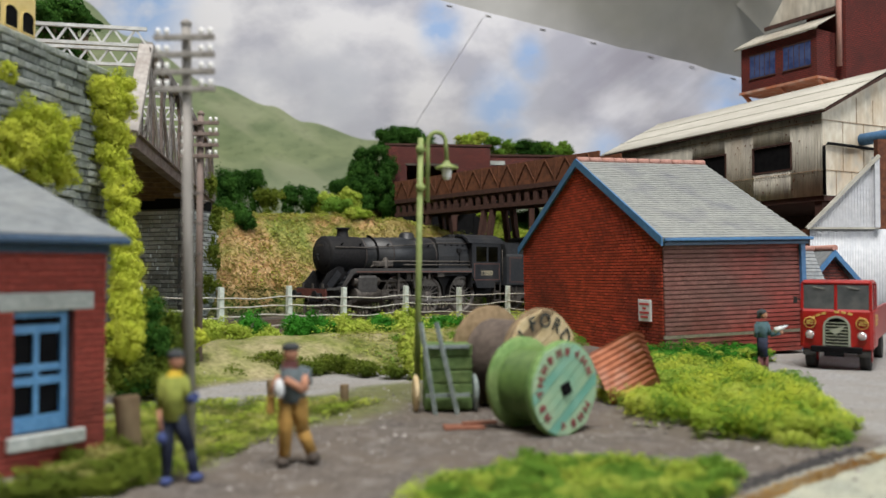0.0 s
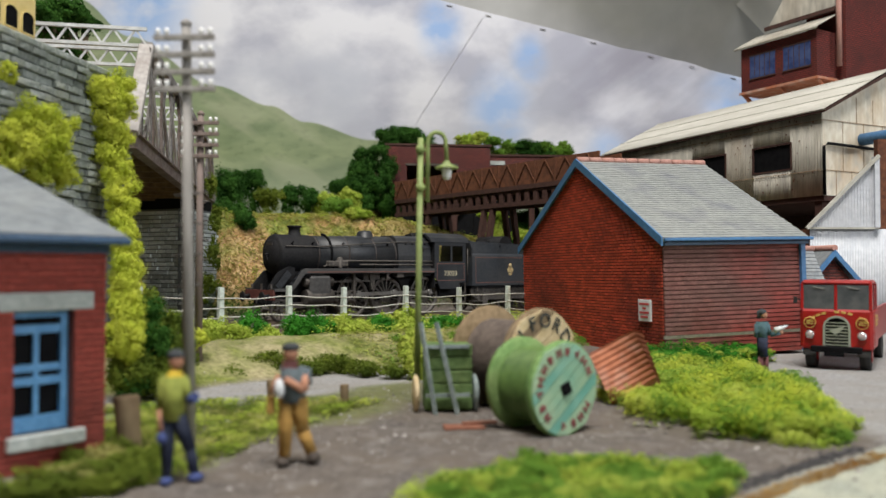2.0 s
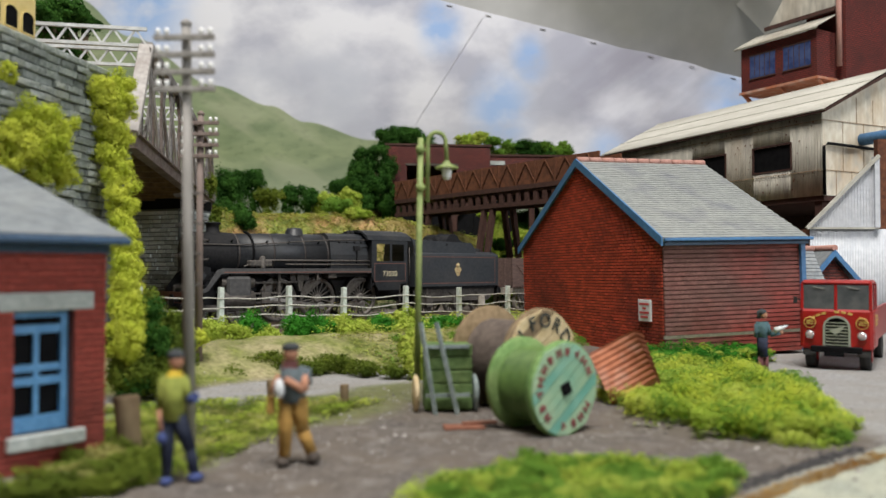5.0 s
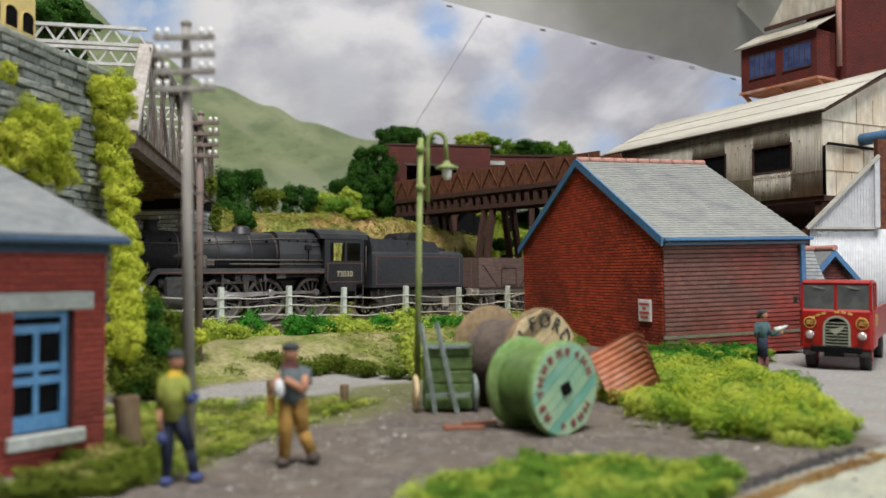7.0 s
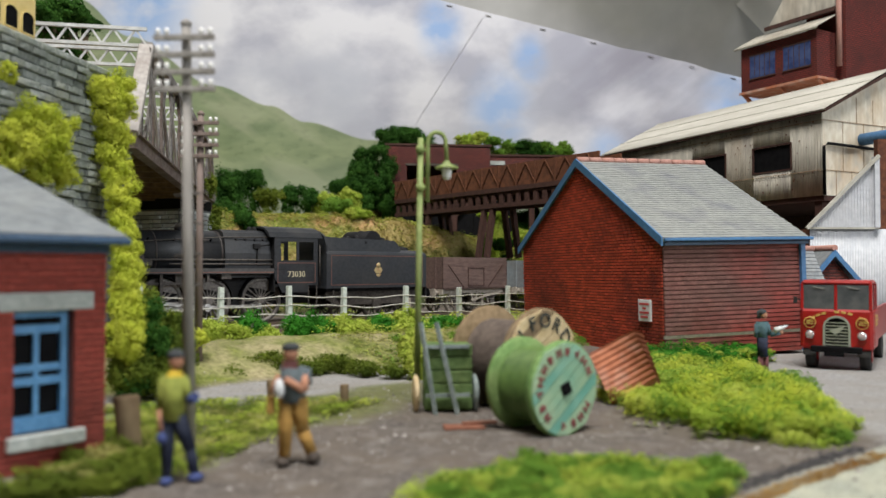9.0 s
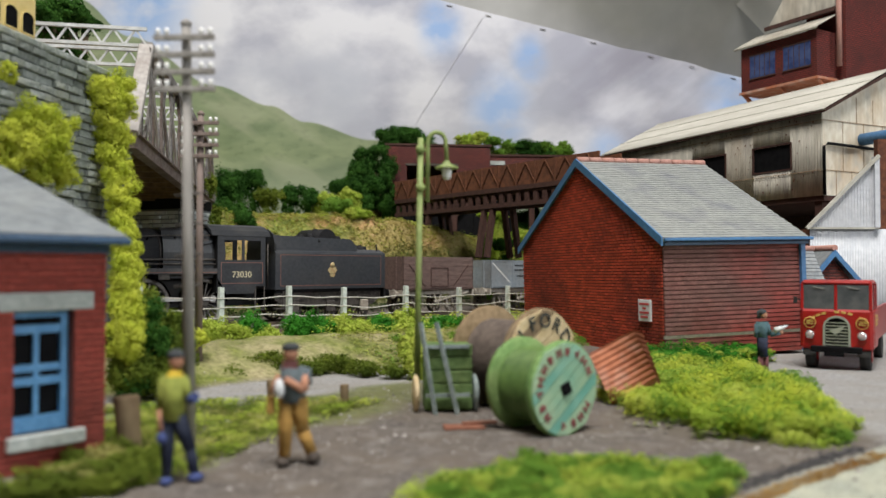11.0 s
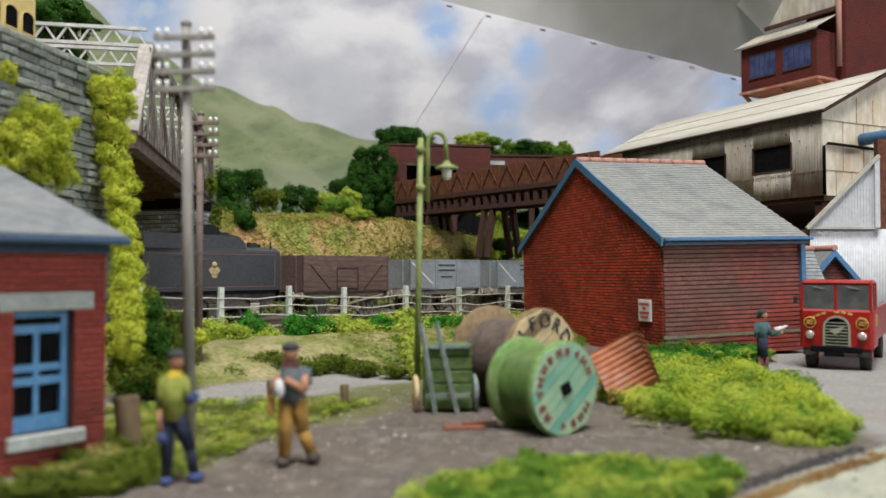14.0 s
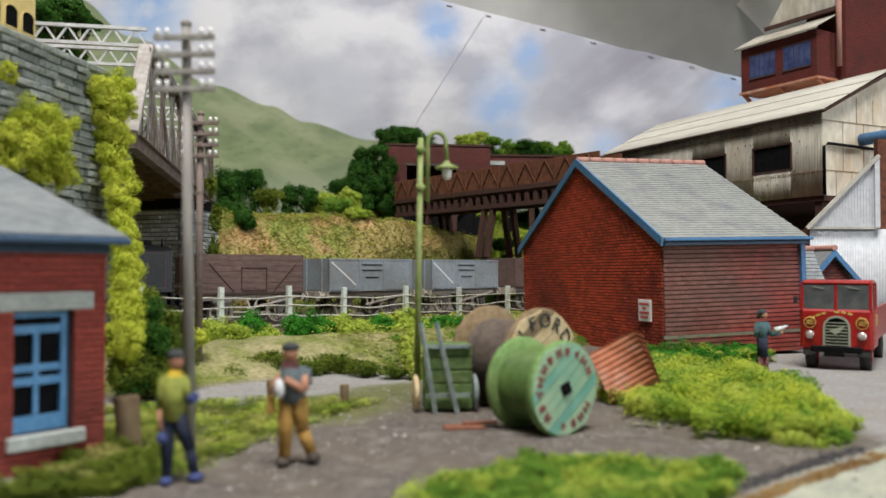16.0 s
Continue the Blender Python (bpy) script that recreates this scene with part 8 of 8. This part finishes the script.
def turf(poly, count, h, w, material, seed, label, patchy=0.0):
    rng = random.Random(seed)
    xs, ys = [p[0] for p in poly], [p[1] for p in poly]
    v, f = [], []
    while len(f) < count:
        x, y = rng.uniform(min(xs), max(xs)), rng.uniform(min(ys), max(ys))
        k = noise.noise(Vector((x * 1.3, y * 1.3, seed))) + 0.5 * noise.noise(Vector((x * 4, y * 4, seed)))
        if not in_poly(x + k * 0.8, y + k * 0.8, poly) or k < patchy - 0.45 and rng.random() < 0.9:
            count -= 1 if rng.random() < 0.3 else 0
            continue
        z = ground_z(x, y)
        hh = h * (0.45 + 0.8 * max(0, k + 0.35))
        z += hh * rng.random() ** 0.7
        a, e = rng.uniform(0, 6.28), rng.uniform(-0.55, 0.55)
        q = w * rng.uniform(0.6, 1.4)
        ux, uy = math.cos(a) * q, math.sin(a) * q
        vx, vy, vz = -math.sin(a) * q * math.cos(e), math.cos(a) * q * math.cos(e), q * math.sin(e)
        b = len(v)
        v += [(x - ux - vx, y - uy - vy, z - vz), (x + ux - vx, y + uy - vy, z - vz), (x + ux * 0.5 + vx, y + uy * 0.5 + vy, z + vz), (x - ux * 0.5 + vx, y - uy * 0.5 + vy, z + vz)]
        f.append((b, b + 1, b + 2, b + 3))
    tagged(new("grass", raw_mesh("grass", v, f, material)), label, "grass", kind="stuff")


def tuft_leaf(on_mound, x, y, usual):
    """Greener towards the shed and the road, yellowing by the drums."""
    if on_mound and (y > 18 or x > 6.3):
        return LEAF_MID
    if on_mound and x < 5.2:
        return LEAF_YELLOW
    return usual


def plants():
    mound = [(3.4, 17.6), (6.6, 23.8), (8.3, 21.2), (8.3, 18.4), (7.2, 13.9), (6.3, 12.9), (4.9, 13.4), (4.1, 14.8), (3.5, 16.0)]
    turf(mound, 110000, 0.42, 0.021, LEAF_LIME, 2, "tall bright lime grass on the mound by the drums")
    turf(mound, 30000, 0.5, 0.021, LEAF_YELLOW, 12, "yellowing grass tops on the mound", 0.5)
    turf(mound, 30000, 0.45, 0.021, LEAF_MID, 13, "darker green clumps in the mound grass", 0.7)
    turf([(5.0, 24.8), (9.9, 26.4), (10.2, 24.2), (8.4, 22.6), (6.4, 22.0)], 40000, 0.5, 0.026, LEAF_EMERALD, 3, "green weeds along the foot of the shed")
    turf([(7.6, 25.4), (10.0, 26.4), (10.2, 24.2), (8.4, 23.2)], 8000, 0.4, 0.035, LEAF_LIME, 14, "yellow-green weeds by the shed wall", 0.3)
    turf([(-0.6, 9.0), (-0.4, 10.3), (1.9, 11.7), (4.2, 11.3), (3.7, 10.2), (2.9, 9.0)], 80000, 0.22, 0.015, LEAF_MID, 4, "blurred green grass at the edge of the yard", 0.15)
    turf([(-0.6, 9.0), (-0.4, 10.3), (1.9, 11.7), (4.2, 11.3), (3.7, 10.2), (2.9, 9.0)], 12000, 0.25, 0.015, LEAF_LIME, 15, "lime tips in the grass at the edge of the yard", 0.5)
    strip = [(-7.0, 16.3), (-3.6, 17.4), (-1.2, 17.0), (-2.6, 14.2), (-3.3, 11.6), (-3.6, 10.6), (-4.4, 10.1), (-5.2, 9.6), (-5.4, 12.5)]
    turf(strip, 30000, 0.14, 0.016, LEAF_LIME, 5, "thin patchy yellow-green grass along the lane", 0.35)
    turf(strip, 30000, 0.15, 0.016, LEAF_OLIVE, 16, "olive patches in the lane-side grass", 0.45)
    turf(strip, 20000, 0.12, 0.016, LEAF_STRAW, 17, "dry straw patches in the lane-side grass", 0.6)
    turf([(-5.6, 9.3), (-4.2, 9.7), (-3.9, 10.9), (-4.9, 12.2), (-5.3, 11.4)], 24000, 0.3, 0.016, LEAF_OLIVE, 6, "rough olive grass at the cottage wall")
    bank = [track_xy(-4, 14.2), track_xy(14, 14.2), track_xy(14, 11.4), track_xy(-4, 11.4)]
    turf(bank, 26000, 0.1, 0.022, LEAF_STRAW, 7, "dry straw-coloured grass on the bank", -0.1)
    turf(bank, 26000, 0.2, 0.02, LEAF_OLIVE, 18, "olive weeds over the bank", 0.55)
    turf([track_xy(-4, 11.6), track_xy(14, 11.6), track_xy(14, 8.6), track_xy(-4, 8.6)], 22000, 0.3, 0.035, LEAF_LIME, 19, "lime weeds along the fence line", 0.4)
    turf(bank, 16000, 0.12, 0.02, LEAF_LIME, 27, "yellow-green grass on the bank", 0.55)
    turf([track_xy(-2, 14.3), track_xy(14, 14.3), track_xy(14, 13.2), track_xy(-2, 13.2)], 12000, 0.2, 0.03, LEAF_MID, 20, "green verge weeds at the lane edge", 0.5)
    turf([(3.3, 9.6), (6.6, 12.3), (6.9, 12.2), (3.6, 9.5)], 5000, 0.04, 0.018, EDGE_GRIT, 21, "ochre grit along the edge of the pale road")
    heath = [track_xy(-20, -5.6), track_xy(2, -5.6), track_xy(5, -6.4), track_xy(16, -7.0), track_xy(20, -22), track_xy(-20, -22)]
    turf(heath, 90000, 0.2, 0.042, LEAF_HEATH, 8, "low yellow-green heather over orange soil on the slope", 0.5)
    turf(heath, 130000, 0.2, 0.042, LEAF_HEATH, 26, "short yellow-green turf over the slope", 0.1)
    turf(heath, 36000, 0.22, 0.042, LEAF_OLIVE, 9, "dark green scrub patches on the slope", 0.75)
    turf(heath, 70000, 0.24, 0.042, LEAF_LIME, 10, "bright green scrub patches on the slope", 0.5)
    # Dark strip added to darken what shows behind the wagon wheels.
    turf([track_xy(-14, -5.1), track_xy(14, -5.1), track_xy(14, -6.5), track_xy(-14, -6.5)], 45000, 0.75, 0.04, LEAF_DARK, 31, "dark green leaves along the foot of the bank", -0.2)
    # tussocks that break up the mown look
    rng = random.Random(77)
    for poly, count, lo_r, hi_r, tall, mats, what in ((mound, 34, 0.3, 0.7, 0.55, (LEAF_LIME, LEAF_LIME, LEAF_YELLOW, LEAF_MID), "soft grass tussock on the mound"),
                                                     ([(-1.2, 9.6), (0.4, 10.9), (2.2, 11.6), (4.4, 11.6), (3.9, 10.3), (2.9, 9.4)], 26, 0.15, 0.34, 0.75, (LEAF_MID, LEAF_LIME, LEAF_LIME), "grass tuft at the yard edge"),
                                                     ([(-5.3, 10.0), (-3.9, 10.4), (-4.2, 12.2), (-5.0, 12.2)], 12, 0.14, 0.3, 0.8, (LEAF_OLIVE, LEAF_STRAW), "rough tuft at the cottage wall")):
        got = 0
        while got < count:
            x, y = rng.uniform(-6, 9), rng.uniform(9, 24)
            if not in_poly(x, y, poly):
                continue
            r = rng.uniform(lo_r, hi_r)
            bush("grass_tuft", [(x, y, ground_z(x, y) + 0.12, r, r * 0.9, r * tall), (x + r * 0.6, y + 0.1, ground_z(x, y) + 0.08, r * 0.6, r * 0.6, r * tall * 0.8)],
                 tuft_leaf(poly is mound, x, y, mats[got % len(mats)]), 12000, 0.017, 500 + got, what, "grass", kind="stuff")
            got += 1
    # ivy on the abutment
    bush("ivy", [(-8.97, 20.6, 7.54, 0.42, 0.3, 0.46), (-8.63, 21.2, 7.75, 0.43, 0.3, 0.46), (-8.89, 20.7, 7.12, 0.52, 0.3, 0.46), (-8.65, 21.1, 7.13, 0.5, 0.3, 0.46), (-8.79, 20.8, 6.55, 0.49, 0.3, 0.46), (-8.55, 21.0, 6.36, 0.39, 0.3, 0.46), (-8.67, 20.8, 5.96, 0.49, 0.3, 0.46), (-8.54, 20.7, 5.43, 0.45, 0.3, 0.46), (-8.37, 20.5, 4.89, 0.45, 0.3, 0.46), (-8.22, 20.3, 4.37, 0.44, 0.3, 0.46), (-8.02, 20.0, 3.85, 0.44, 0.3, 0.46), (-7.8, 19.5, 3.34, 0.44, 0.3, 0.46), (-7.49, 18.8, 2.85, 0.46, 0.3, 0.46), (-7.18, 18.1, 2.4, 0.47, 0.3, 0.46), (-6.91, 17.4, 1.98, 0.46, 0.3, 0.46), (-6.68, 16.8, 1.6, 0.43, 0.3, 0.46), (-6.57, 16.5, 1.32, 0.36, 0.3, 0.46)],
         LEAF_YELLOW, 30000, 0.02, 21, "yellow-green ivy curtain hanging down the stone abutment", "ivy")
    bush("ivy", [(-8.86, 17.2, 6.03, 0.55, 0.25, 0.55), (-9.06, 17, 5.51, 0.5, 0.25, 0.5), (-8.60, 17.3, 5.43, 0.5, 0.25, 0.55), (-8.44, 17.6, 5.98, 0.35, 0.25, 0.4),
                 (-8.86, 17.2, 4.99, 0.35, 0.25, 0.35), (-8.38, 17.6, 4.92, 0.3, 0.25, 0.45), (-9.23, 16.8, 5.66, 0.3, 0.25, 0.4), (-9.14, 16.6, 6.98, 0.2, 0.2, 0.25), (-8.95, 17.1, 5.7, 0.6, 0.25, 0.6), (-8.55, 17.4, 5.2, 0.4, 0.25, 0.5), (-9.2, 16.9, 5.2, 0.4, 0.25, 0.4)], LEAF_YELLOW, 30000, 0.02, 22,
         "yellow-green ivy patch on the stone wall above the cottage", "ivy")
    bush("bush", [(-6.62, 16.8, 0.76, 0.55, 0.5, 0.6), (-6.52, 18, 1.25, 0.5, 0.5, 0.6), (-7.00, 18.6, 1.73, 0.45, 0.5, 0.5), (-6.19, 17.6, 0.78, 0.4, 0.4, 0.5), (-6.41, 19, 1.43, 0.35, 0.4, 0.4),
                  (-6.94, 17, 1.34, 0.4, 0.4, 0.6), (-6.01, 18.6, 0.87, 0.3, 0.4, 0.4), (-7.02, 19, 2.11, 0.25, 0.3, 0.3), (-6.75, 18.4, 1.7, 0.35, 0.4, 0.6), (-6.6, 17.2, 0.45, 0.6, 0.5, 0.4), (-6.3, 17.4, 0.4, 0.5, 0.5, 0.4), (-6.9, 17.6, 0.9, 0.5, 0.5, 0.6), (-6.35, 18.3, 0.9, 0.45, 0.5, 0.6)], LEAF_OLIVE, 16000, 0.026, 23, "dark olive bramble bush at the foot of the abutment")
    bush("bush", [(-6.62, 17.9, 1.75, 0.42, 0.4, 0.5), (-6.35, 17.5, 1.25, 0.4, 0.4, 0.5), (-6.85, 17.3, 0.8, 0.4, 0.4, 0.5), (-6.5, 16.7, 0.4, 0.4, 0.4, 0.35)], LEAF_DARK, 14000, 0.024, 28, "dark green bush tangled in the brambles")
    bush("bush", [(-6.89, 20, 1.50, 0.35, 0.4, 0.3), (-6.37, 20.4, 1.04, 0.35, 0.4, 0.3), (-6.68, 19.4, 0.99, 0.3, 0.3, 0.3)], LEAF_YELLOW, 16000, 0.026, 24, "yellow-green weeds beside the bramble bush")
    bush("bush", [(-11.43, 39, 6.87, 0.35, 0.4, 0.7), (-11.21, 39, 5.21, 0.4, 0.4, 0.8), (-11.15, 38.6, 3.54, 0.4, 0.4, 0.9), (-11.31, 38.4, 2.03, 0.5, 0.4, 0.6), (-11.68, 38, 1.36, 0.5, 0.4, 0.3)], LEAF_OLIVE, 4000, 0.045, 25,
         "olive creeper at the corner of the far abutment")
    # clumps along the fence
    clumps = [(-7.2, 24, 0.89, 0.5, 0.38, 0), (-6.7, 24.2, 0.84, 0.55, 0.33, 0), (-6.28, 24.6, 0.73, 0.4, 0.26, 0), (-6.03, 25, 0.89, 0.45, 0.4, 1), (-5.58, 25, 0.7, 0.4, 0.24, 0), (-4.53, 25.6, 0.9, 0.6, 0.42, 1),
            (-3.96, 26, 0.82, 0.5, 0.38, 1), (-3.35, 26.3, 0.81, 0.6, 0.4, 0), (-2.72, 26.6, 0.71, 0.45, 0.32, 0)]
    clumps += [(-2.15, 27, 0.79, 0.5, 0.36, 1), (-1.65, 27.6, 0.89, 0.5, 0.42, 0), (-1.25, 28.4, 0.97, 0.45, 0.4, 0), (-1.33, 27, 0.64, 0.45, 0.3, 0), (-0.28, 28.5, 0.68, 0.5, 0.35, 1), (0.33, 29, 0.68, 0.5, 0.34, 1),
            (1.39, 29.5, 0.44, 0.5, 0.3, 0), (-0.71, 20.5, 0.44, 0.3, 0.5, 0), (-0.88, 22, 0.66, 0.35, 0.35, 0)]
    for i, (x, d, z, rx, rz, k) in enumerate(clumps):
        g = ground_z(x, d)
        rz2 = max(rz * 1.35, (z - g) * 0.7)
        rx *= 1.15
        bush("shrub", [(x, d, z + 0.06, rx * 0.8, 0.4, rz2), (x + rx * 0.5, d + 0.1, z + 0.0, rx * 0.5, 0.35, rz2 * 0.75), (x - rx * 0.5, d - 0.1, z + 0.02, rx * 0.5, 0.35, rz2 * 0.8)],
             (LEAF_LIME, LEAF_EMERALD)[k], 12000, 0.026, 40 + i, ("lime-green foam shrub below the wire fence", "emerald-green foam shrub below the wire fence")[k], "shrub", "shrubs along the fence")
    for i, (x, d, z, rx, rz) in enumerate([(-4.65, 21.5, 0.33, 0.65, 0.34), (-3.83, 21.2, 0.29, 0.6, 0.3), (-2.98, 21.6, 0.31, 0.6, 0.36), (-2.15, 21, 0.27, 0.5, 0.26), (-1.37, 20.5, 0.27, 0.4, 0.2), (-5.48, 20.6, 0.21, 0.4, 0.2)]):
        bush("shrub", [(x, d, z - 0.05, rx, 0.4, rz), (x + rx * 0.6, d, z - 0.1, rx * 0.6, 0.35, rz * 0.8)], LEAF_OLIVE, 9000, 0.026, 70 + i, "low olive-green scrub on the sandy bank", "shrub", "scrub on the bank")
    rng = random.Random(91)
    for i in range(22):
        x, y = track_xy(rng.uniform(2.5, 12.5), rng.uniform(11.7, 13.9))
        r = rng.uniform(0.2, 0.48)
        k = i % 4
        bush("shrub", [(x, y, ground_z(x, y) + 0.03, r, r * 0.6, r * 0.42), (x + r * 0.8, y + 0.1, ground_z(x + r * 0.8, y + 0.1) + 0.02, r * 0.6, r * 0.5, r * 0.34)], (LEAF_OLIVE, LEAF_STRAW, LEAF_MID, LEAF_OLIVE)[k], 9000, 0.024, 600 + i,
             ("small olive scrub on the sandy bank", "dry straw tuft on the sandy bank", "small green weed clump on the sandy bank", "small olive scrub on the sandy bank")[k], "shrub", "small scrub on the bank")
    # far bushes and trees
    far = [(-13.11, 48, 7.8, 1.0, 1.3, 2), (-12.24, 50, 8.19, 1.3, 1.2, 2), (-12.4, 46, 6.12, 0.9, 1.0, 2), (-10.99, 50, 7.3, 0.9, 0.8, 3), (-9.95, 52, 7.66, 1.0, 1.0, 2), (-8.84, 52, 7.47, 0.8, 0.8, 2),
            (-7.92, 52, 7.29, 1.0, 0.8, 0), (-6.68, 51, 6.84, 1.0, 0.8, 1)]
    far += [(-5.12, 50, 6.41, 1.1, 0.6, 0), (-6.11, 54, 7.84, 0.9, 0.7, 0), (-11.33, 45, 5.73, 0.8, 0.8, 2), (4.11, 52, 4.44, 0.9, 0.5, 2), (2.87, 53, 4.55, 0.8, 0.35, 1), (-7.26, 57, 8.73, 1.2, 0.9, 2),
            (3.76, 55, 6.57, 1.2, 0.6, 0), (4.5, 63, 6.4, 1.9, 1.8, 2), (7.2, 63, 6.4, 1.9, 1.8, 2), (9.8, 62, 6.2, 1.9, 1.8, 2), (12.4, 61, 6.0, 1.9, 1.8, 2), (5.6, 53.5, 5.0, 1.5, 0.8, 0), (7.6, 52, 4.9, 1.3, 0.8, 3)]
    mats = (LEAF_LIME, LEAF_MID, LEAF_DARK, LEAF_OLIVE)
    for i, (x, d, z, rx, rz, k) in enumerate(far):
        rng = random.Random(i)
        blobs = [(x + rng.uniform(-0.6, 0.6) * rx, d + rng.uniform(-0.4, 0.4), z + rng.uniform(-0.35, 0.25) * rz, rx * rng.uniform(0.45, 0.7), 0.7, rz * rng.uniform(0.5, 0.8)) for _ in range(5)]
        blobs.append((x, d, (z + ground_z(x, d)) / 2, rx * 0.7, 0.6, max(0.3, (z - ground_z(x, d)) * 0.6)))
        bush("bush", blobs, mats[k], 4200, 0.04, 100 + i, ("bright lime bush on the hillside", "mid-green bush on the hillside", "dark green bush on the hillside", "olive scrub bush on the hillside")[k], "bush", "hillside bushes")
    trees = [(-3.65, 61, 12.61, 2.0, 1.3), (-4.95, 57, 10.76, 1.5, 1.4), (-5.26, 56, 8.23, 1.7, 1.6), (-4.66, 57.4, 9.59, 1.0, 1.6), (-3.82, 57.2, 7.94, 0.7, 1.5), (-6.22, 55, 7.15, 1.3, 1.0),
            (-5.94, 58, 10.07, 1.1, 1.0), (-2.23, 64, 13.55, 1.6, 1.0)]
    trees += [(2.16, 66, 13.41, 1.6, 1.0), (4.74, 66, 12.85, 1.8, 1.1), (7.79, 66, 12.71, 2.0, 1.0), (9.44, 66, 12.85, 1.4, 0.9), (-14.38, 30, 12.56, 0.9, 0.6), (-14.42, 29, 12.03, 0.6, 0.5),
            (-14.2, 31, 12.77, 0.5, 0.4), (-14.28, 30, 11.17, 0.8, 0.6)]
    for i, (x, d, z, rx, rz) in enumerate(trees):
        g = ground_z(x, d)
        tr = thing("tree", place(x, d, g), "dark green leafy tree behind the buildings", "tree", "background trees")
        bm = bmesh.new()
        rod(bm, (0, 0, 0), (0.1, 0, z - g), 0.25, 0.1, 10)
        rng = random.Random(300 + i)
        for _ in range(6):
            a = rng.uniform(0, 6.3)
            rod(bm, (0.05, 0, (z - g) * rng.uniform(0.6, 0.9)), (rx * 0.5 * math.cos(a), rx * 0.5 * math.sin(a), z - g + rng.uniform(-0.4, 0.1) * rz), 0.09, 0.03, 6)
        part("trunk", bm, STUMP, tr)
        blobs = [(rng.uniform(-0.7, 0.7) * rx, rng.uniform(-0.8, 0.8), z - g + rng.uniform(-0.7, 0.45) * rz, rx * rng.uniform(0.3, 0.55), 0.8, rz * rng.uniform(0.35, 0.6)) for _ in range(14)]
        v, f = leaves(blobs, 3400, 0.042, 200 + i, 14)
        ob = new("crown", raw_mesh("crown", v, f, LEAF_LIME if i == 8 else (LEAF_MID if i in (9, 11) else LEAF_DARK)))
        ob.parent = tr


def grit():
    rng = random.Random(17)
    v, f = [], []
    for _ in range(2600):
        x, y = rng.uniform(-6, 9), rng.uniform(9.4, 20)
        r = rng.uniform(0.008, 0.035) if rng.random() < 0.93 else rng.uniform(0.04, 0.07)
        z = ground_z(x, y) + r * 0.2
        b = len(v)
        v += [(x - r, y - r * 0.6, z - r * 0.4), (x + r, y - r * 0.5, z - r * 0.4), (x + rng.uniform(-r, r), y + r, z - r * 0.4), (x, y, z + r * 0.5)]
        f += [(b, b + 1, b + 3), (b + 1, b + 2, b + 3), (b + 2, b, b + 3)]
    # dark stones along the edge of the pale road
    v2, f2 = [], []
    for _ in range(900):
        q = rng.random()
        x, y = 3.05 + 3.5 * q + rng.gauss(0, 0.09), 9.75 + 2.85 * q + rng.gauss(0, 0.06)
        r = rng.uniform(0.012, 0.05)
        z = ground_z(x, y) + r * 0.3
        b = len(v2)
        v2 += [(x - r, y - r * 0.6, z - r * 0.4), (x + r, y - r * 0.5, z - r * 0.4), (x + rng.uniform(-r, r), y + r, z - r * 0.4), (x, y, z + r * 0.6)]
        f2 += [(b, b + 1, b + 3), (b + 1, b + 2, b + 3), (b + 2, b, b + 3)]
    dark = paint("edge_stone", (0.035, 0.033, 0.035), (0.09, 0.085, 0.085), None, 8, 1, 0.95, pieces="island", vary=0.5)
    tagged(new("gravel", raw_mesh("gravel", v2, f2, dark)), "dark stones along the edge of the pale road", "gravel", kind="stuff")
    m = paint("yard_grit", (0.16, 0.14, 0.125), (0.38, 0.36, 0.34), None, 8, 1, 0.95, pieces="island", vary=0.5)
    tagged(new("gravel", raw_mesh("gravel", v, f, m)), "loose grey stones scattered over the yard", "gravel", kind="stuff")


def motions():
    for ob in TRAIN:
        walk(ob, [(t, place(*track_xy(s, 0), 0.45, 222.5)) for t, s in TRAVEL])
    times = [i * 0.2 for i in range(81)]
    for ob, x, r in TURNING:
        walk(ob, [(t, place(x, 0, r, 0, 0, math.degrees(travel(t) / r))) for t in times])
    for kind, ob, y, b0 in RODS:
        rows = []
        for t in times:
            a = b0 - travel(t) / 0.987
            px, pz = 5.33 + 0.33 * math.cos(a), 0.987 + 0.33 * math.sin(a)
            if kind == "couple":
                rows.append((t, place(px, y, pz)))
                continue
            dz = 1.09 - pz
            dx = math.sqrt(2.95 ** 2 - dz * dz)
            rows.append((t, place(px, y, pz, 0, 0, -math.degrees(math.atan2(dz, dx))) if kind == "connect" else place(px + dx, y, 1.09)))
        walk(ob, rows)


TALL = 1.05
TRAIN = [locomotive(), tender(), wagon(-12.6, -7.64, False, "brown wooden open wagon with planked sides, dusty underframe"),
         wagon(-19.03, -14.0, True, "blue-grey steel mineral wagon with white diagonal stripe"),
         wagon(-25.43, -20.42, True, "blue-grey steel mineral wagon with white diagonal stripe"),
         wagon(-31.85, -26.85, False, "brown wooden open wagon with planked sides, dusty underframe")]
TALL = 1.0
telegraph_pole(-4.16, 13.1, 6.95, -0.85)
telegraph_pole(-6.3, 20.5, 6.4, 0.2, POLE_BROWN)
yard_lamp()
fence()
drums()
trolley()
iron_sheets()
stump(-4.95, 12.6, 0.19, 0.85, "rough brown timber post beside the cottage")
stump(-2.08, 16.9, 0.09, 0.4, "short pale timber post at the lane")
stump(-3.7, 17.2, 0.09, 0.45, "short pale timber post at the lane")
figurines()
lorry()
bus()
plants()
grit()
motions()
